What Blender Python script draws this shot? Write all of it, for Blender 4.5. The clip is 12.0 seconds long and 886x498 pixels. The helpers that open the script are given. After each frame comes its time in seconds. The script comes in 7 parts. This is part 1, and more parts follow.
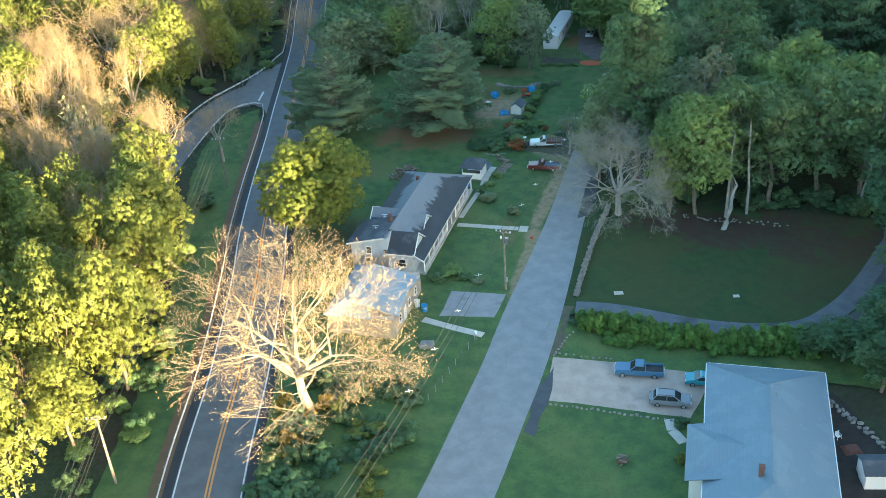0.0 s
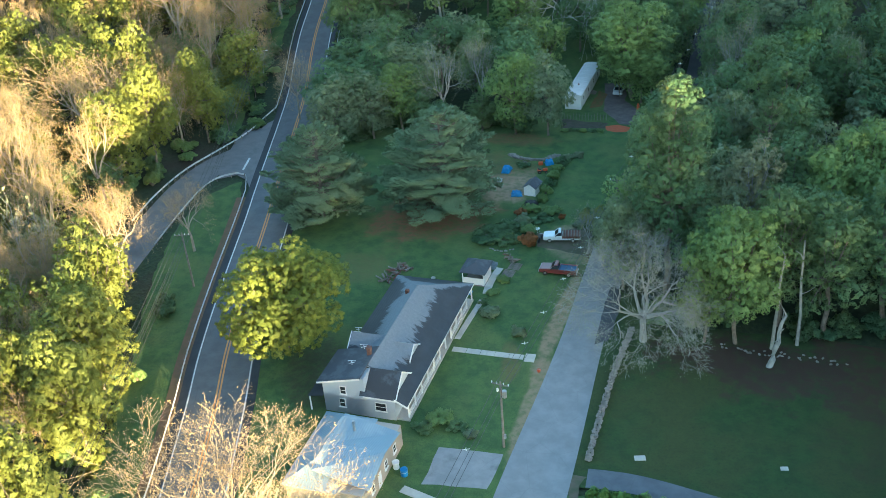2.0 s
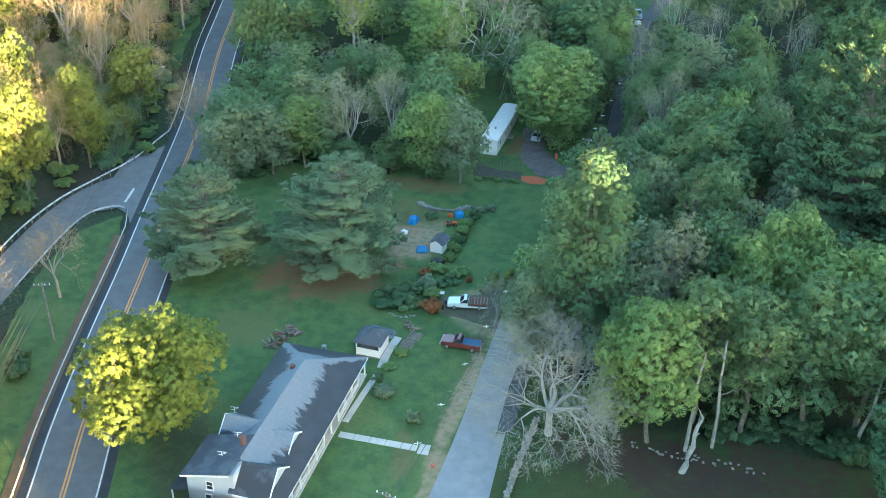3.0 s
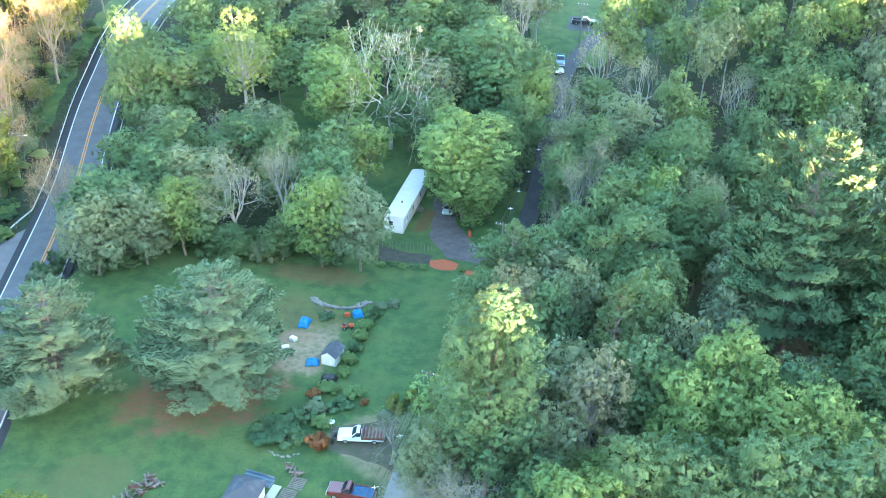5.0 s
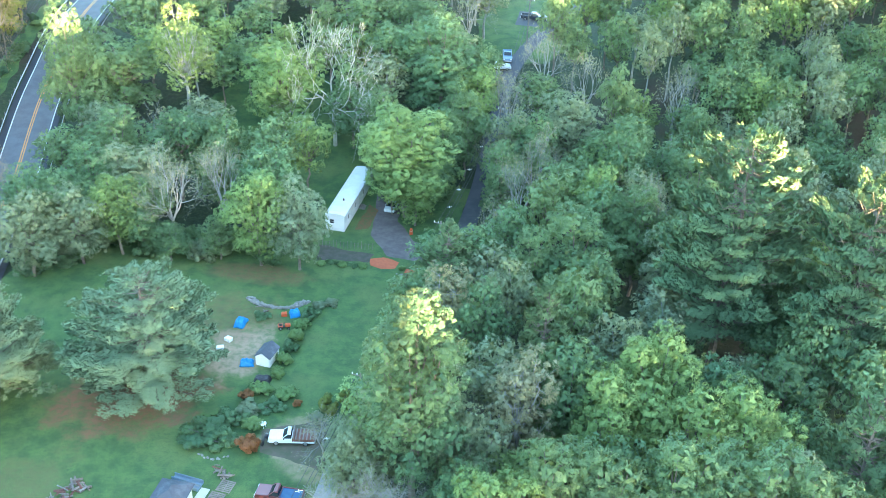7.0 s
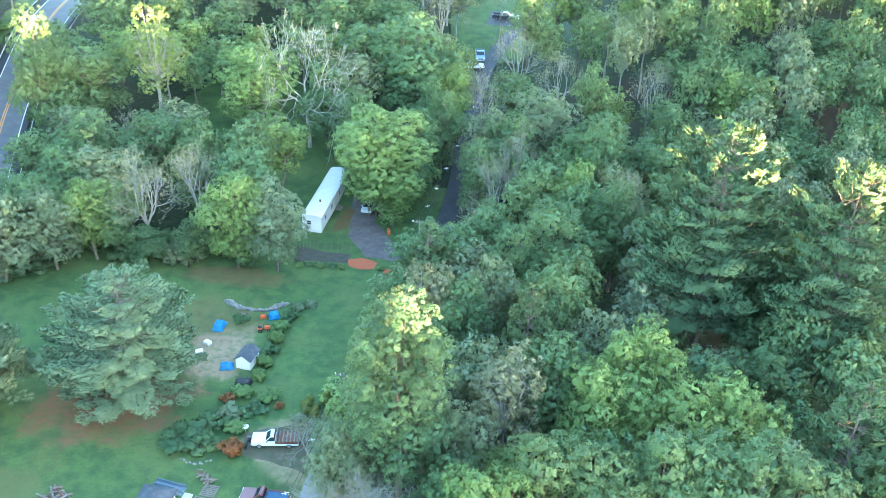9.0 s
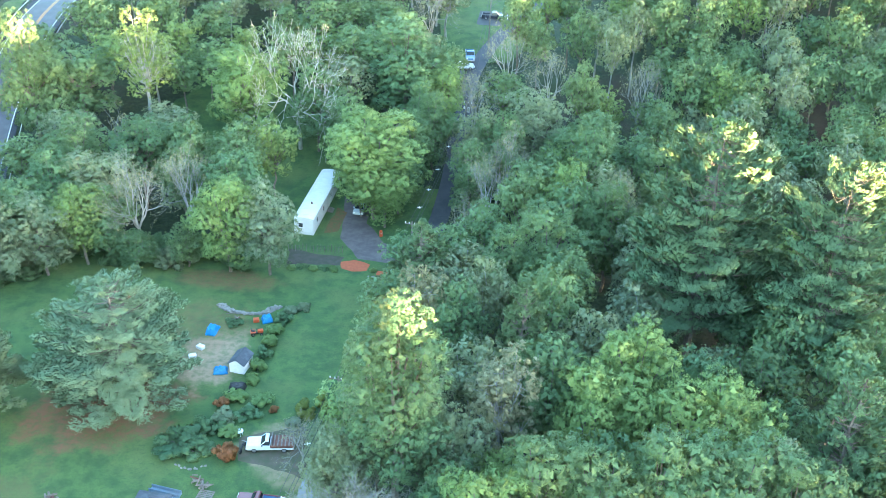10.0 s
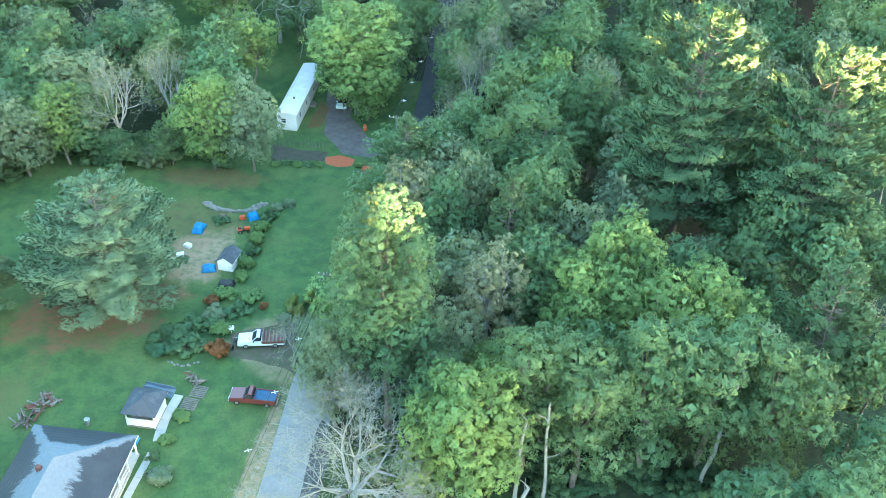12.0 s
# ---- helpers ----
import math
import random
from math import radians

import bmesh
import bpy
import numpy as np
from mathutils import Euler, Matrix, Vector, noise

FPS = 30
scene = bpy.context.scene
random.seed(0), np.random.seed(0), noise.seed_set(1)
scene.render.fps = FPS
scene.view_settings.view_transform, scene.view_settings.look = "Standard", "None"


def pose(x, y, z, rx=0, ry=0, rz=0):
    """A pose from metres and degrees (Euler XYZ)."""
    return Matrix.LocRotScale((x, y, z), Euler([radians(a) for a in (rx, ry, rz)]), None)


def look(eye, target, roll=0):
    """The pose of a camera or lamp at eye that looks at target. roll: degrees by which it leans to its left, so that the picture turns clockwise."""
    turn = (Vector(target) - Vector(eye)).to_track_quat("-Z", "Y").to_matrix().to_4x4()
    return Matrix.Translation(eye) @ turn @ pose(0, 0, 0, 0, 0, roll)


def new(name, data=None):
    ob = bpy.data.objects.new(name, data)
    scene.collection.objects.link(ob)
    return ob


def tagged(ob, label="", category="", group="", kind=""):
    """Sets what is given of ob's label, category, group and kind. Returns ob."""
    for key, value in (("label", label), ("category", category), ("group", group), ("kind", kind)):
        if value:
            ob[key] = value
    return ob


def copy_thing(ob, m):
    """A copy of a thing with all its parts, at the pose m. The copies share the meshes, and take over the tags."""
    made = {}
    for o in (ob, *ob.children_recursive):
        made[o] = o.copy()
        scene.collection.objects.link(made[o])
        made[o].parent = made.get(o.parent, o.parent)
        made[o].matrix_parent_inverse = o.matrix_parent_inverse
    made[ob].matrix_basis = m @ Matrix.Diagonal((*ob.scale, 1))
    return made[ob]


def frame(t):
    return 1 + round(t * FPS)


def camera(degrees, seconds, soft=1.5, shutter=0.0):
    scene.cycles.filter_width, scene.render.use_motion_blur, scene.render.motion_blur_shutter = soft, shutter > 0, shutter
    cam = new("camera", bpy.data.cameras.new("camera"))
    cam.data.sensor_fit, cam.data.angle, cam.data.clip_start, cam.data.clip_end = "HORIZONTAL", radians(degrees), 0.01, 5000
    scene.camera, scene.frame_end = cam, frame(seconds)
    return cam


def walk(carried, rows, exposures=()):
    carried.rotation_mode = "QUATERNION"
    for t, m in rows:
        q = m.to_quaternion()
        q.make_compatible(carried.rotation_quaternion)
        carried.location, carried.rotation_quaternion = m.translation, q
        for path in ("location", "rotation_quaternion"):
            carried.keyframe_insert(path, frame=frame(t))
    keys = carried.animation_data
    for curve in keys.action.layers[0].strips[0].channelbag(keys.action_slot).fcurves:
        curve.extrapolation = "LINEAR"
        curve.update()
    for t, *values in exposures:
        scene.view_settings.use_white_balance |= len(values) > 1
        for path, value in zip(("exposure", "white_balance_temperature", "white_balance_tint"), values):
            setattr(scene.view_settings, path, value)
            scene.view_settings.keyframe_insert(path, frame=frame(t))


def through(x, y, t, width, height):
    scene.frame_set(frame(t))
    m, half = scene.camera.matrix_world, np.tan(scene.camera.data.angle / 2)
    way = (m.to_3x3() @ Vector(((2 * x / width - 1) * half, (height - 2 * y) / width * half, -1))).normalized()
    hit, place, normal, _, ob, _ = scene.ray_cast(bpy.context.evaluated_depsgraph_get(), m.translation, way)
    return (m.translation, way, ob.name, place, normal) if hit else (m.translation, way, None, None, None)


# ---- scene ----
cam = camera(47.0, 12.0, 0.7)
PATH = [
    (0, (15.325, -136.79, 76.661), (14.974, -135.093, 75.663), -4.5),
    (0.5, (16.467, -128.888, 77.413), (16.034, -127.212, 76.412), -1.7),
    (1, (16.531, -121.065, 78.225), (16.058, -119.403, 77.218), 2.0),
    (1.5, (16.42, -113.119, 78.275), (15.89, -111.474, 77.268), 0.7),
    (2, (16.037, -106.232, 80.055), (15.619, -104.555, 79.047), -4.9),
    (2.5, (15.608, -98.54, 80.626), (15.328, -96.838, 79.614), -1.4),
    (3, (15.007, -90.212, 81.42), (14.757, -88.506, 80.406), 1.0),
    (3.5, (15.868, -81.881, 82.56), (15.621, -80.177, 81.544), 0.8),
    (5.3, (19.048, -62.671, 86.007), (18.921, -60.959, 84.982), 1.9),
    (5.5, (19.748, -62.202, 86.612), (19.621, -60.494, 85.579), 2.1),
    (6, (21.315, -62.083, 86.96), (21.193, -60.38, 85.917), 2.4),
    (6.5, (22.608, -62.438, 86.74), (22.5, -60.733, 85.699), 2.5),
    (7, (23.057, -62.904, 86.454), (22.975, -61.197, 85.416), 2.5),
    (7.5, (23.142, -63.219, 86.047), (23.075, -61.509, 85.012), 2.4),
    (9.5, (21.097, -62.705, 85.461), (21.088, -60.99, 84.432), 2.5),
    (10, (21.051, -62.522, 85.607), (21.05, -60.808, 84.577), 2.3),
    (10.5, (20.854, -62.274, 85.55), (20.863, -60.56, 84.52), 2.3),
    (11, (20.888, -62.132, 85.599), (20.904, -60.418, 84.569), 2.1),
    (11.5, (20.855, -62.085, 85.586), (20.879, -60.379, 84.542), 2.0),
    (11.7, (20.804, -62.203, 85.667), (20.833, -60.543, 84.5515), 2.0),
    (12, (20.728, -62.381, 85.788), (20.765, -60.785, 84.584), 2.0),
]
walk(cam, [(t, look(eye, target, roll)) for t, eye, target, roll in PATH],
     exposures=[(0, 3.75, 5450, 0), (2.0, 3.8, 5430, -2), (2.5, 4.02, 5480, 0), (3.0, 4.43, 5550, 0), (3.7, 4.72, 5550, 2), (5.3, 5.42, 5530, 5), (11.3, 5.44, 5530, 4), (12, 5.27, 5680, -4)])

# ---- light: clear sky, low warm sun behind an added, unseen hill ----
SUN_AZ = Vector((0.75, -0.661, 0.0))
SUN_TAN = 0.06
world = bpy.data.worlds.new("world")
scene.world = world
world.use_nodes = True
wn = world.node_tree.nodes
sky = wn.new("ShaderNodeTexSky")
sky.sky_type = "NISHITA"
sky.sun_disc = False
sky.ozone_density = 1.3
sky.sun_elevation = math.atan(SUN_TAN)
sky.sun_rotation = math.atan2(SUN_AZ.x, SUN_AZ.y)
wn["Background"].inputs["Strength"].default_value = 0.11
world.node_tree.links.new(sky.outputs[0], wn["Background"].inputs["Color"])
sun_data = bpy.data.lights.new("sun", "SUN")
sun_data.energy = 3.7
sun_data.angle = radians(0.5)
sun_data.color = (1.0, 0.65, 0.28)
sun = new("sun", sun_data)
sun.matrix_world = look((SUN_AZ.x * 100, SUN_AZ.y * 100, SUN_TAN * 100), (0, 0, 0))


# ---- small tools ----
def smooth(a):
    a = min(max(a, 0.0), 1.0)
    return a * a * (3 - 2 * a)


def terrain(x, y):
    """The height of the ground: a valley floor that rises ahead and to both sides, and an unseen hill to the
    south-east, added to shade it.
    """
    # The western rise is added so low sun reaches more of the crowns.
    z = 11 * smooth((y - 90) / 70) + 10 * smooth((x - 52) / 70) * smooth((y + 130) / 90) + 14 * smooth((y - 230) / 300) + 9 * smooth((-66 - x) / 75) * smooth((y + 130) / 70)
    u, v = x * 0.661 + y * 0.75, -x * 0.75 + y * 0.661
    away = -v - 230
    if away > 0:
        # Crest profile of the unseen hill sets where its shade ends on the trees.
        crest = 25 + 16 * smooth((u + 36.5) / 15) + 10 * smooth((u + 20) / 28) + 3.5 * smooth((u - 5) / 40)
        z += crest * smooth(away / 170)
    return z


class Node:
    """A material's node tree with short names for what is used again and again."""

    def __init__(self, name):
        self.mat = bpy.data.materials.new(name)
        self.mat.use_nodes = True
        self.tree = self.mat.node_tree
        self.bsdf = self.tree.nodes["Principled BSDF"]
        self.out = self.tree.nodes["Material Output"]
        self.pos = None

    def add(self, kind, **values):
        n = self.tree.nodes.new(kind)
        for k, v in values.items():
            n.inputs[k.replace("_", " ")].default_value = v
        return n

    def link(self, a, b):
        self.tree.links.new(a, b)

    def place(self):
        if self.pos is None:
            self.pos = self.tree.nodes.new("ShaderNodeNewGeometry").outputs["Position"]
        return self.pos

    def noise(self, scale, detail=4.0, rough=0.6, coords=None, stretch=None):
        n = self.add("ShaderNodeTexNoise", Scale=scale, Detail=detail, Roughness=rough)
        where = coords or self.place()
        if stretch:
            m = self.tree.nodes.new("ShaderNodeMapping")
            m.inputs["Scale"].default_value = stretch
            self.link(where, m.inputs["Vector"])
            where = m.outputs[0]
        self.link(where, n.inputs["Vector"])
        return n.outputs["Fac"]

    def ramp(self, fac, lo, hi):
        n = self.tree.nodes.new("ShaderNodeMapRange")
        n.interpolation_type = "SMOOTHSTEP"
        n.inputs["From Min"].default_value, n.inputs["From Max"].default_value = lo, hi
        self.link(fac, n.inputs["Value"])
        return n.outputs["Result"]

    def math(self, op, a, b=None):
        n = self.tree.nodes.new("ShaderNodeMath")
        n.operation = op
        for k, v in enumerate((a, b)):
            if v is None:
                continue
            if isinstance(v, (int, float)):
                n.inputs[k].default_value = v
            else:
                self.link(v, n.inputs[k])
        return n.outputs[0]

    def mix(self, fac, a, b):
        n = self.tree.nodes.new("ShaderNodeMix")
        n.data_type = "RGBA"
        for sock, v in ((n.inputs[0], fac), (n.inputs[6], a), (n.inputs[7], b)):
            if isinstance(v, (int, float)):
                sock.default_value = v
            elif isinstance(v, tuple):
                sock.default_value = (*v, 1)
            else:
                self.link(v, sock)
        return n.outputs[2]

    def blotch(self, cx, cy, rx, ry, turn=0.0, ragged=0.5):
        """1 inside a ragged ellipse on the ground, 0 outside."""
        m = self.tree.nodes.new("ShaderNodeMapping")
        m.vector_type = "TEXTURE"
        m.inputs["Location"].default_value = (cx, cy, 0)
        m.inputs["Rotation"].default_value = (0, 0, radians(turn))
        m.inputs["Scale"].default_value = (rx, ry, 1000)
        self.link(self.place(), m.inputs["Vector"])
        l = self.tree.nodes.new("ShaderNodeVectorMath")
        l.operation = "LENGTH"
        self.link(m.outputs[0], l.inputs[0])
        d = self.math("ADD", l.outputs["Value"], self.math("MULTIPLY", self.math("SUBTRACT", self.noise(0.22, 6), 0.5), -ragged * 2.4))
        return self.math("SUBTRACT", 1.0, self.ramp(d, 0.62, 1.15))

    def bump(self, height, strength, distance):
        n = self.add("ShaderNodeBump", Strength=strength, Distance=distance)
        self.link(height, n.inputs["Height"])
        self.link(n.outputs[0], self.bsdf.inputs["Normal"])

    def done(self, colour, rough=0.8, metal=0.0):
        if isinstance(colour, tuple):
            self.bsdf.inputs["Base Color"].default_value = (*colour, 1)
        else:
            self.link(colour, self.bsdf.inputs["Base Color"])
        if isinstance(rough, (int, float)):
            self.bsdf.inputs["Roughness"].default_value = rough
        else:
            self.link(rough, self.bsdf.inputs["Roughness"])
        self.bsdf.inputs["Metallic"].default_value = metal
        return self.mat


def plain(name, a, b, scale=2.0, rough=0.7, metal=0.0, bump=0.0, fine=12.0):
    """Two tones of one colour in patches, with a finer grain over them."""
    n = Node(name)
    patch = n.ramp(n.noise(scale, 5), 0.35, 0.65)
    grain = n.noise(scale * fine, 3)
    c = n.mix(patch, a, b)
    c = n.mix(n.math("MULTIPLY", grain, 0.35), c, tuple(0.55 * v for v in a))
    if bump:
        n.bump(grain, bump, 0.03)
    return n.done(c, rough, metal)


def leaf_mat(name, dark, light, through=0.25, tint=0.18, warm=(0.16, 0.15, 0.03)):
    """Leaves: each one its own tone, each tree its own cast."""
    dark, light = (tuple(k * v for k, v in zip((1.28, 1.2, 1.1), c)) for c in (dark, light))
    n = Node(name)
    isle = n.tree.nodes.new("ShaderNodeNewGeometry").outputs["Random Per Island"]
    tree = n.tree.nodes.new("ShaderNodeObjectInfo").outputs["Random"]
    c = n.mix(n.math("ADD", 0.25, n.math("MULTIPLY", isle, 0.44)), dark, light)
    c = n.mix(n.math("MULTIPLY", n.ramp(n.noise(0.35, 2), 0.4, 0.7), 0.35), c, light)
    c = n.mix(n.math("MULTIPLY", n.ramp(n.noise(0.9, 3), 0.62, 0.38), 0.4), c, dark)
    c = n.mix(n.math("MULTIPLY", tree, tint), c, warm)
    n.done(c, 0.6)
    n.bsdf.inputs["Specular IOR Level"].default_value = 0.25
    t = n.tree.nodes.new("ShaderNodeBsdfTranslucent")
    n.link(n.mix(0.6, c, (0.42, 0.34, 0.06)), t.inputs["Color"])
    m = n.tree.nodes.new("ShaderNodeMixShader")
    m.inputs[0].default_value = through
    n.link(n.bsdf.outputs[0], m.inputs[1])
    n.link(t.outputs[0], m.inputs[2])
    n.link(m.outputs[0], n.out.inputs["Surface"])
    return n.mat


def link_mesh(name, mesh, material, parent=None, label=""):
    if material and not mesh.materials:
        mesh.materials.append(material)
    ob = new(name, mesh)
    if parent:
        ob.parent = parent
    if label:
        ob["label"] = label
    return ob


def part(name, bm, material, parent=None, label=""):
    mesh = bpy.data.meshes.new(name)
    bmesh.ops.recalc_face_normals(bm, faces=bm.faces)
    bm.to_mesh(mesh)
    bm.free()
    return link_mesh(name, mesh, material, parent, label)


ROUNDED = {}


def np_mesh(name, verts, faces, normals=None):
    """A mesh from arrays; leaves take soft normals, those of the mass of leaves that they belong to."""
    mesh = bpy.data.meshes.new(name)
    mesh.from_pydata(np.asarray(verts, float).tolist(), [], np.asarray(faces, int).tolist(), shade_flat=normals is None)
    if normals is not None:
        mesh.normals_split_custom_set_from_vertices(normals.tolist())
        ROUNDED[mesh.name] = normals
    return mesh


def thing(name, x, y, turn=0.0, label="", category="", group="", kind="", z=None):
    ob = new(name)
    ob.matrix_basis = pose(x, y, terrain(x, y) if z is None else z, 0, 0, turn)
    return tagged(ob, label, category, group, kind)


def box_bm(x0, x1, y0, y1, z0, z1, bevel=0.0, bm=None):
    bm = bm or bmesh.new()
    made = bmesh.ops.create_cube(bm, size=1)["verts"]
    for v in made:
        v.co = Vector((x0 + (v.co.x + 0.5) * (x1 - x0), y0 + (v.co.y + 0.5) * (y1 - y0), z0 + (v.co.z + 0.5) * (z1 - z0)))
    if bevel:
        edges = list({e for v in made for e in v.link_edges})
        bmesh.ops.bevel(bm, geom=edges, offset=bevel, segments=2, affect="EDGES", profile=0.5)
    return bm


def poly_bm(verts, faces):
    bm = bmesh.new()
    vs = [bm.verts.new(v) for v in verts]
    for f in faces:
        bm.faces.new([vs[i] for i in f])
    return bm


def slab_bm(verts, faces, thick):
    """A sheet given by its outer faces, with thickness below it."""
    bm = poly_bm(verts, faces)
    bmesh.ops.recalc_face_normals(bm, faces=bm.faces)
    if sum(f.normal.z for f in bm.faces) < 0:
        bmesh.ops.reverse_faces(bm, faces=bm.faces)
    bmesh.ops.solidify(bm, geom=bm.faces[:], thickness=thick)
    return bm


def tube_bm(points, radius, sides=8, bm=None, end=None):
    bm = bm or bmesh.new()
    rings = []
    for i, p in enumerate(points):
        p = Vector(p)
        ahead = (Vector(points[min(i + 1, len(points) - 1)]) - Vector(points[max(i - 1, 0)])).normalized()
        side = ahead.cross(Vector((0, 0, 1)) if abs(ahead.z) < 0.9 else Vector((1, 0, 0))).normalized()
        above = side.cross(ahead)
        r = radius + ((end if end is not None else radius) - radius) * i / max(len(points) - 1, 1)
        rings.append([bm.verts.new(p + r * (math.cos(a) * side + math.sin(a) * above)) for a in [2 * math.pi * k / sides for k in range(sides)]])
    for a, b in zip(rings, rings[1:]):
        for k in range(sides):
            bm.faces.new((a[k], a[(k + 1) % sides], b[(k + 1) % sides], b[k]))
    bm.faces.new(rings[0][::-1])
    bm.faces.new(rings[-1])
    return bm


def glide(points, step=2.0):
    """A smooth line through points in the plan."""
    p = [Vector((*q, 0)) for q in points]
    p = [2 * p[0] - p[1], *p, 2 * p[-1] - p[-2]]
    out = []
    for a, b, c, d in zip(p, p[1:], p[2:], p[3:]):
        n = max(int((c - b).length / step), 1)
        for k in range(n):
            t = k / n
            out.append(0.5 * (2 * b + (c - a) * t + (2 * a - 5 * b + 4 * c - d) * t * t + (3 * b - a - 3 * c + d) * t ** 3))
    return out + [p[-2]]


def beside(line, off):
    """The line moved sideways, to its right."""
    out = []
    for i, p in enumerate(line):
        d = (line[min(i + 1, len(line) - 1)] - line[max(i - 1, 0)]).normalized()
        out.append(p + Vector((d.y, -d.x, 0)) * (off(i) if callable(off) else off))
    return out


def strip(name, left, right, off, material, parent=None, label="", cuts=1):
    """A ribbon draped on the ground between two lines of equal length."""
    verts, faces = [], []
    for a, b in zip(left, right):
        for k in range(cuts + 1):
            q = a.lerp(b, k / cuts)
            verts.append((q.x, q.y, terrain(q.x, q.y) + off))
    w = cuts + 1
    for i in range(len(left) - 1):
        for k in range(cuts):
            faces.append((i * w + k, i * w + k + 1, (i + 1) * w + k + 1, (i + 1) * w + k))
    mesh = bpy.data.meshes.new(name)
    mesh.from_pydata(verts, [], faces)
    ob = link_mesh(name, mesh, material, parent, label)
    solid = ob.modifiers.new("thick", "SOLIDIFY")
    solid.thickness, solid.offset = 0.03, -1
    return ob


def patch(name, corners, off, material, ragged=0.4, label="", seed=1, grid=4.0):
    """An area of ground with an uneven edge, draped on the terrain."""
    line = []
    for a, b in zip(corners, corners[1:] + corners[:1]):
        a, b = Vector((*a, 0)), Vector((*b, 0))
        n = max(int((b - a).length / 1.0), 1)
        for k in range(n):
            q = a.lerp(b, k / n)
            w = noise.noise_vector((q.x * 0.35, q.y * 0.35, seed)) * ragged * 1.6
            line.append((q.x + w.x, q.y + w.y, 0))
    bm = bmesh.new()
    bm.faces.new([bm.verts.new(p) for p in line])
    bmesh.ops.triangulate(bm, faces=bm.faces[:])
    xs, ys = [p[0] for p in line], [p[1] for p in line]
    for axis, lo, hi in ((0, min(xs), max(xs)), (1, min(ys), max(ys))):
        at = lo + grid
        while at < hi:
            co, no = [0, 0, 0], [0, 0, 0]
            co[axis], no[axis] = at, 1
            bmesh.ops.bisect_plane(bm, geom=bm.verts[:] + bm.edges[:] + bm.faces[:], plane_co=co, plane_no=no)
            at += grid
    for v in bm.verts:
        v.co.z = terrain(v.co.x, v.co.y) + off
    for f in bm.faces:
        if f.normal.z < 0:
            f.normal_flip()
    mesh = bpy.data.meshes.new(name)
    bm.to_mesh(mesh)
    bm.free()
    ob = link_mesh(name, mesh, material)
    return tagged(ob, label, kind="structure")


# ---- materials ----
def ground_mat():
    n = Node("forest_floor")
    big, small = n.noise(0.06, 5), n.noise(1.6, 6)
    c = n.mix(n.ramp(small, 0.35, 0.7), (0.018, 0.034, 0.014), (0.040, 0.060, 0.024))
    c = n.mix(n.ramp(big, 0.45, 0.7), c, (0.040, 0.032, 0.021))
    n.bump(small, 0.8, 0.3)
    return n.done(c, 0.95)


def lawn_mat():
    n = Node("lawn")
    big, mid, small, tuft = n.noise(0.09, 5), n.noise(0.45, 6), n.noise(9, 5), n.noise(2.2, 5)
    c = n.mix(n.ramp(mid, 0.32, 0.66), (0.040, 0.084, 0.024), (0.080, 0.136, 0.034))
    c = n.mix(n.math("MULTIPLY", n.ramp(big, 0.45, 0.65), 0.65), c, (0.115, 0.146, 0.042))
    c = n.mix(n.math("MULTIPLY", n.ramp(tuft, 0.5, 0.72), 0.5), c, (0.030, 0.066, 0.024))
    c = n.mix(n.math("MULTIPLY", n.ramp(small, 0.4, 0.75), 0.55), c, (0.026, 0.06, 0.018))
    red, dust, dark = (0.17, 0.085, 0.045), (0.27, 0.20, 0.13), (0.055, 0.038, 0.026)
    bare = n.math("ADD", 0.45, n.math("MULTIPLY", n.ramp(n.noise(1.1, 6), 0.35, 0.6), 0.55))
    for args, tone, much in (((-20.5, 37.5, 10.5, 7.4, 20, 0.9), red, 0.95), ((-12, 68, 9.0, 3.0, -5), red, 0.55), ((-10.2, 48.3, 4.4, 6.6, -15, 1.0), dust, 1.0),
                             ((13, 66, 4, 8, 0), red, 0.25), ((-27, -6, 5, 8, 10), dark, 0.6), ((-13, 56, 7, 6, 20, 0.9), red, 0.35), ((2.5, 31, 5, 4, 0, 0.9), dust, 0.8), ((-30, 20, 8, 5, 40, 1.0), (0.10, 0.10, 0.035), 0.6),
                             ((1.2, -9, 1.2, 12, -6), dust, 0.8), ((2.8, 10, 1.3, 14, -8), dust, 0.9), ((4, 28, 5, 4, 0), dust, 0.6), ((-2.5, -1, 1.4, 5, 5), red, 0.35)):
        c = n.mix(n.math("MULTIPLY", n.math("MULTIPLY", n.blotch(*args), much), bare), c, tone)
    n.bump(n.math("ADD", small, tuft), 0.6, 0.1)
    return n.done(c, 0.9)


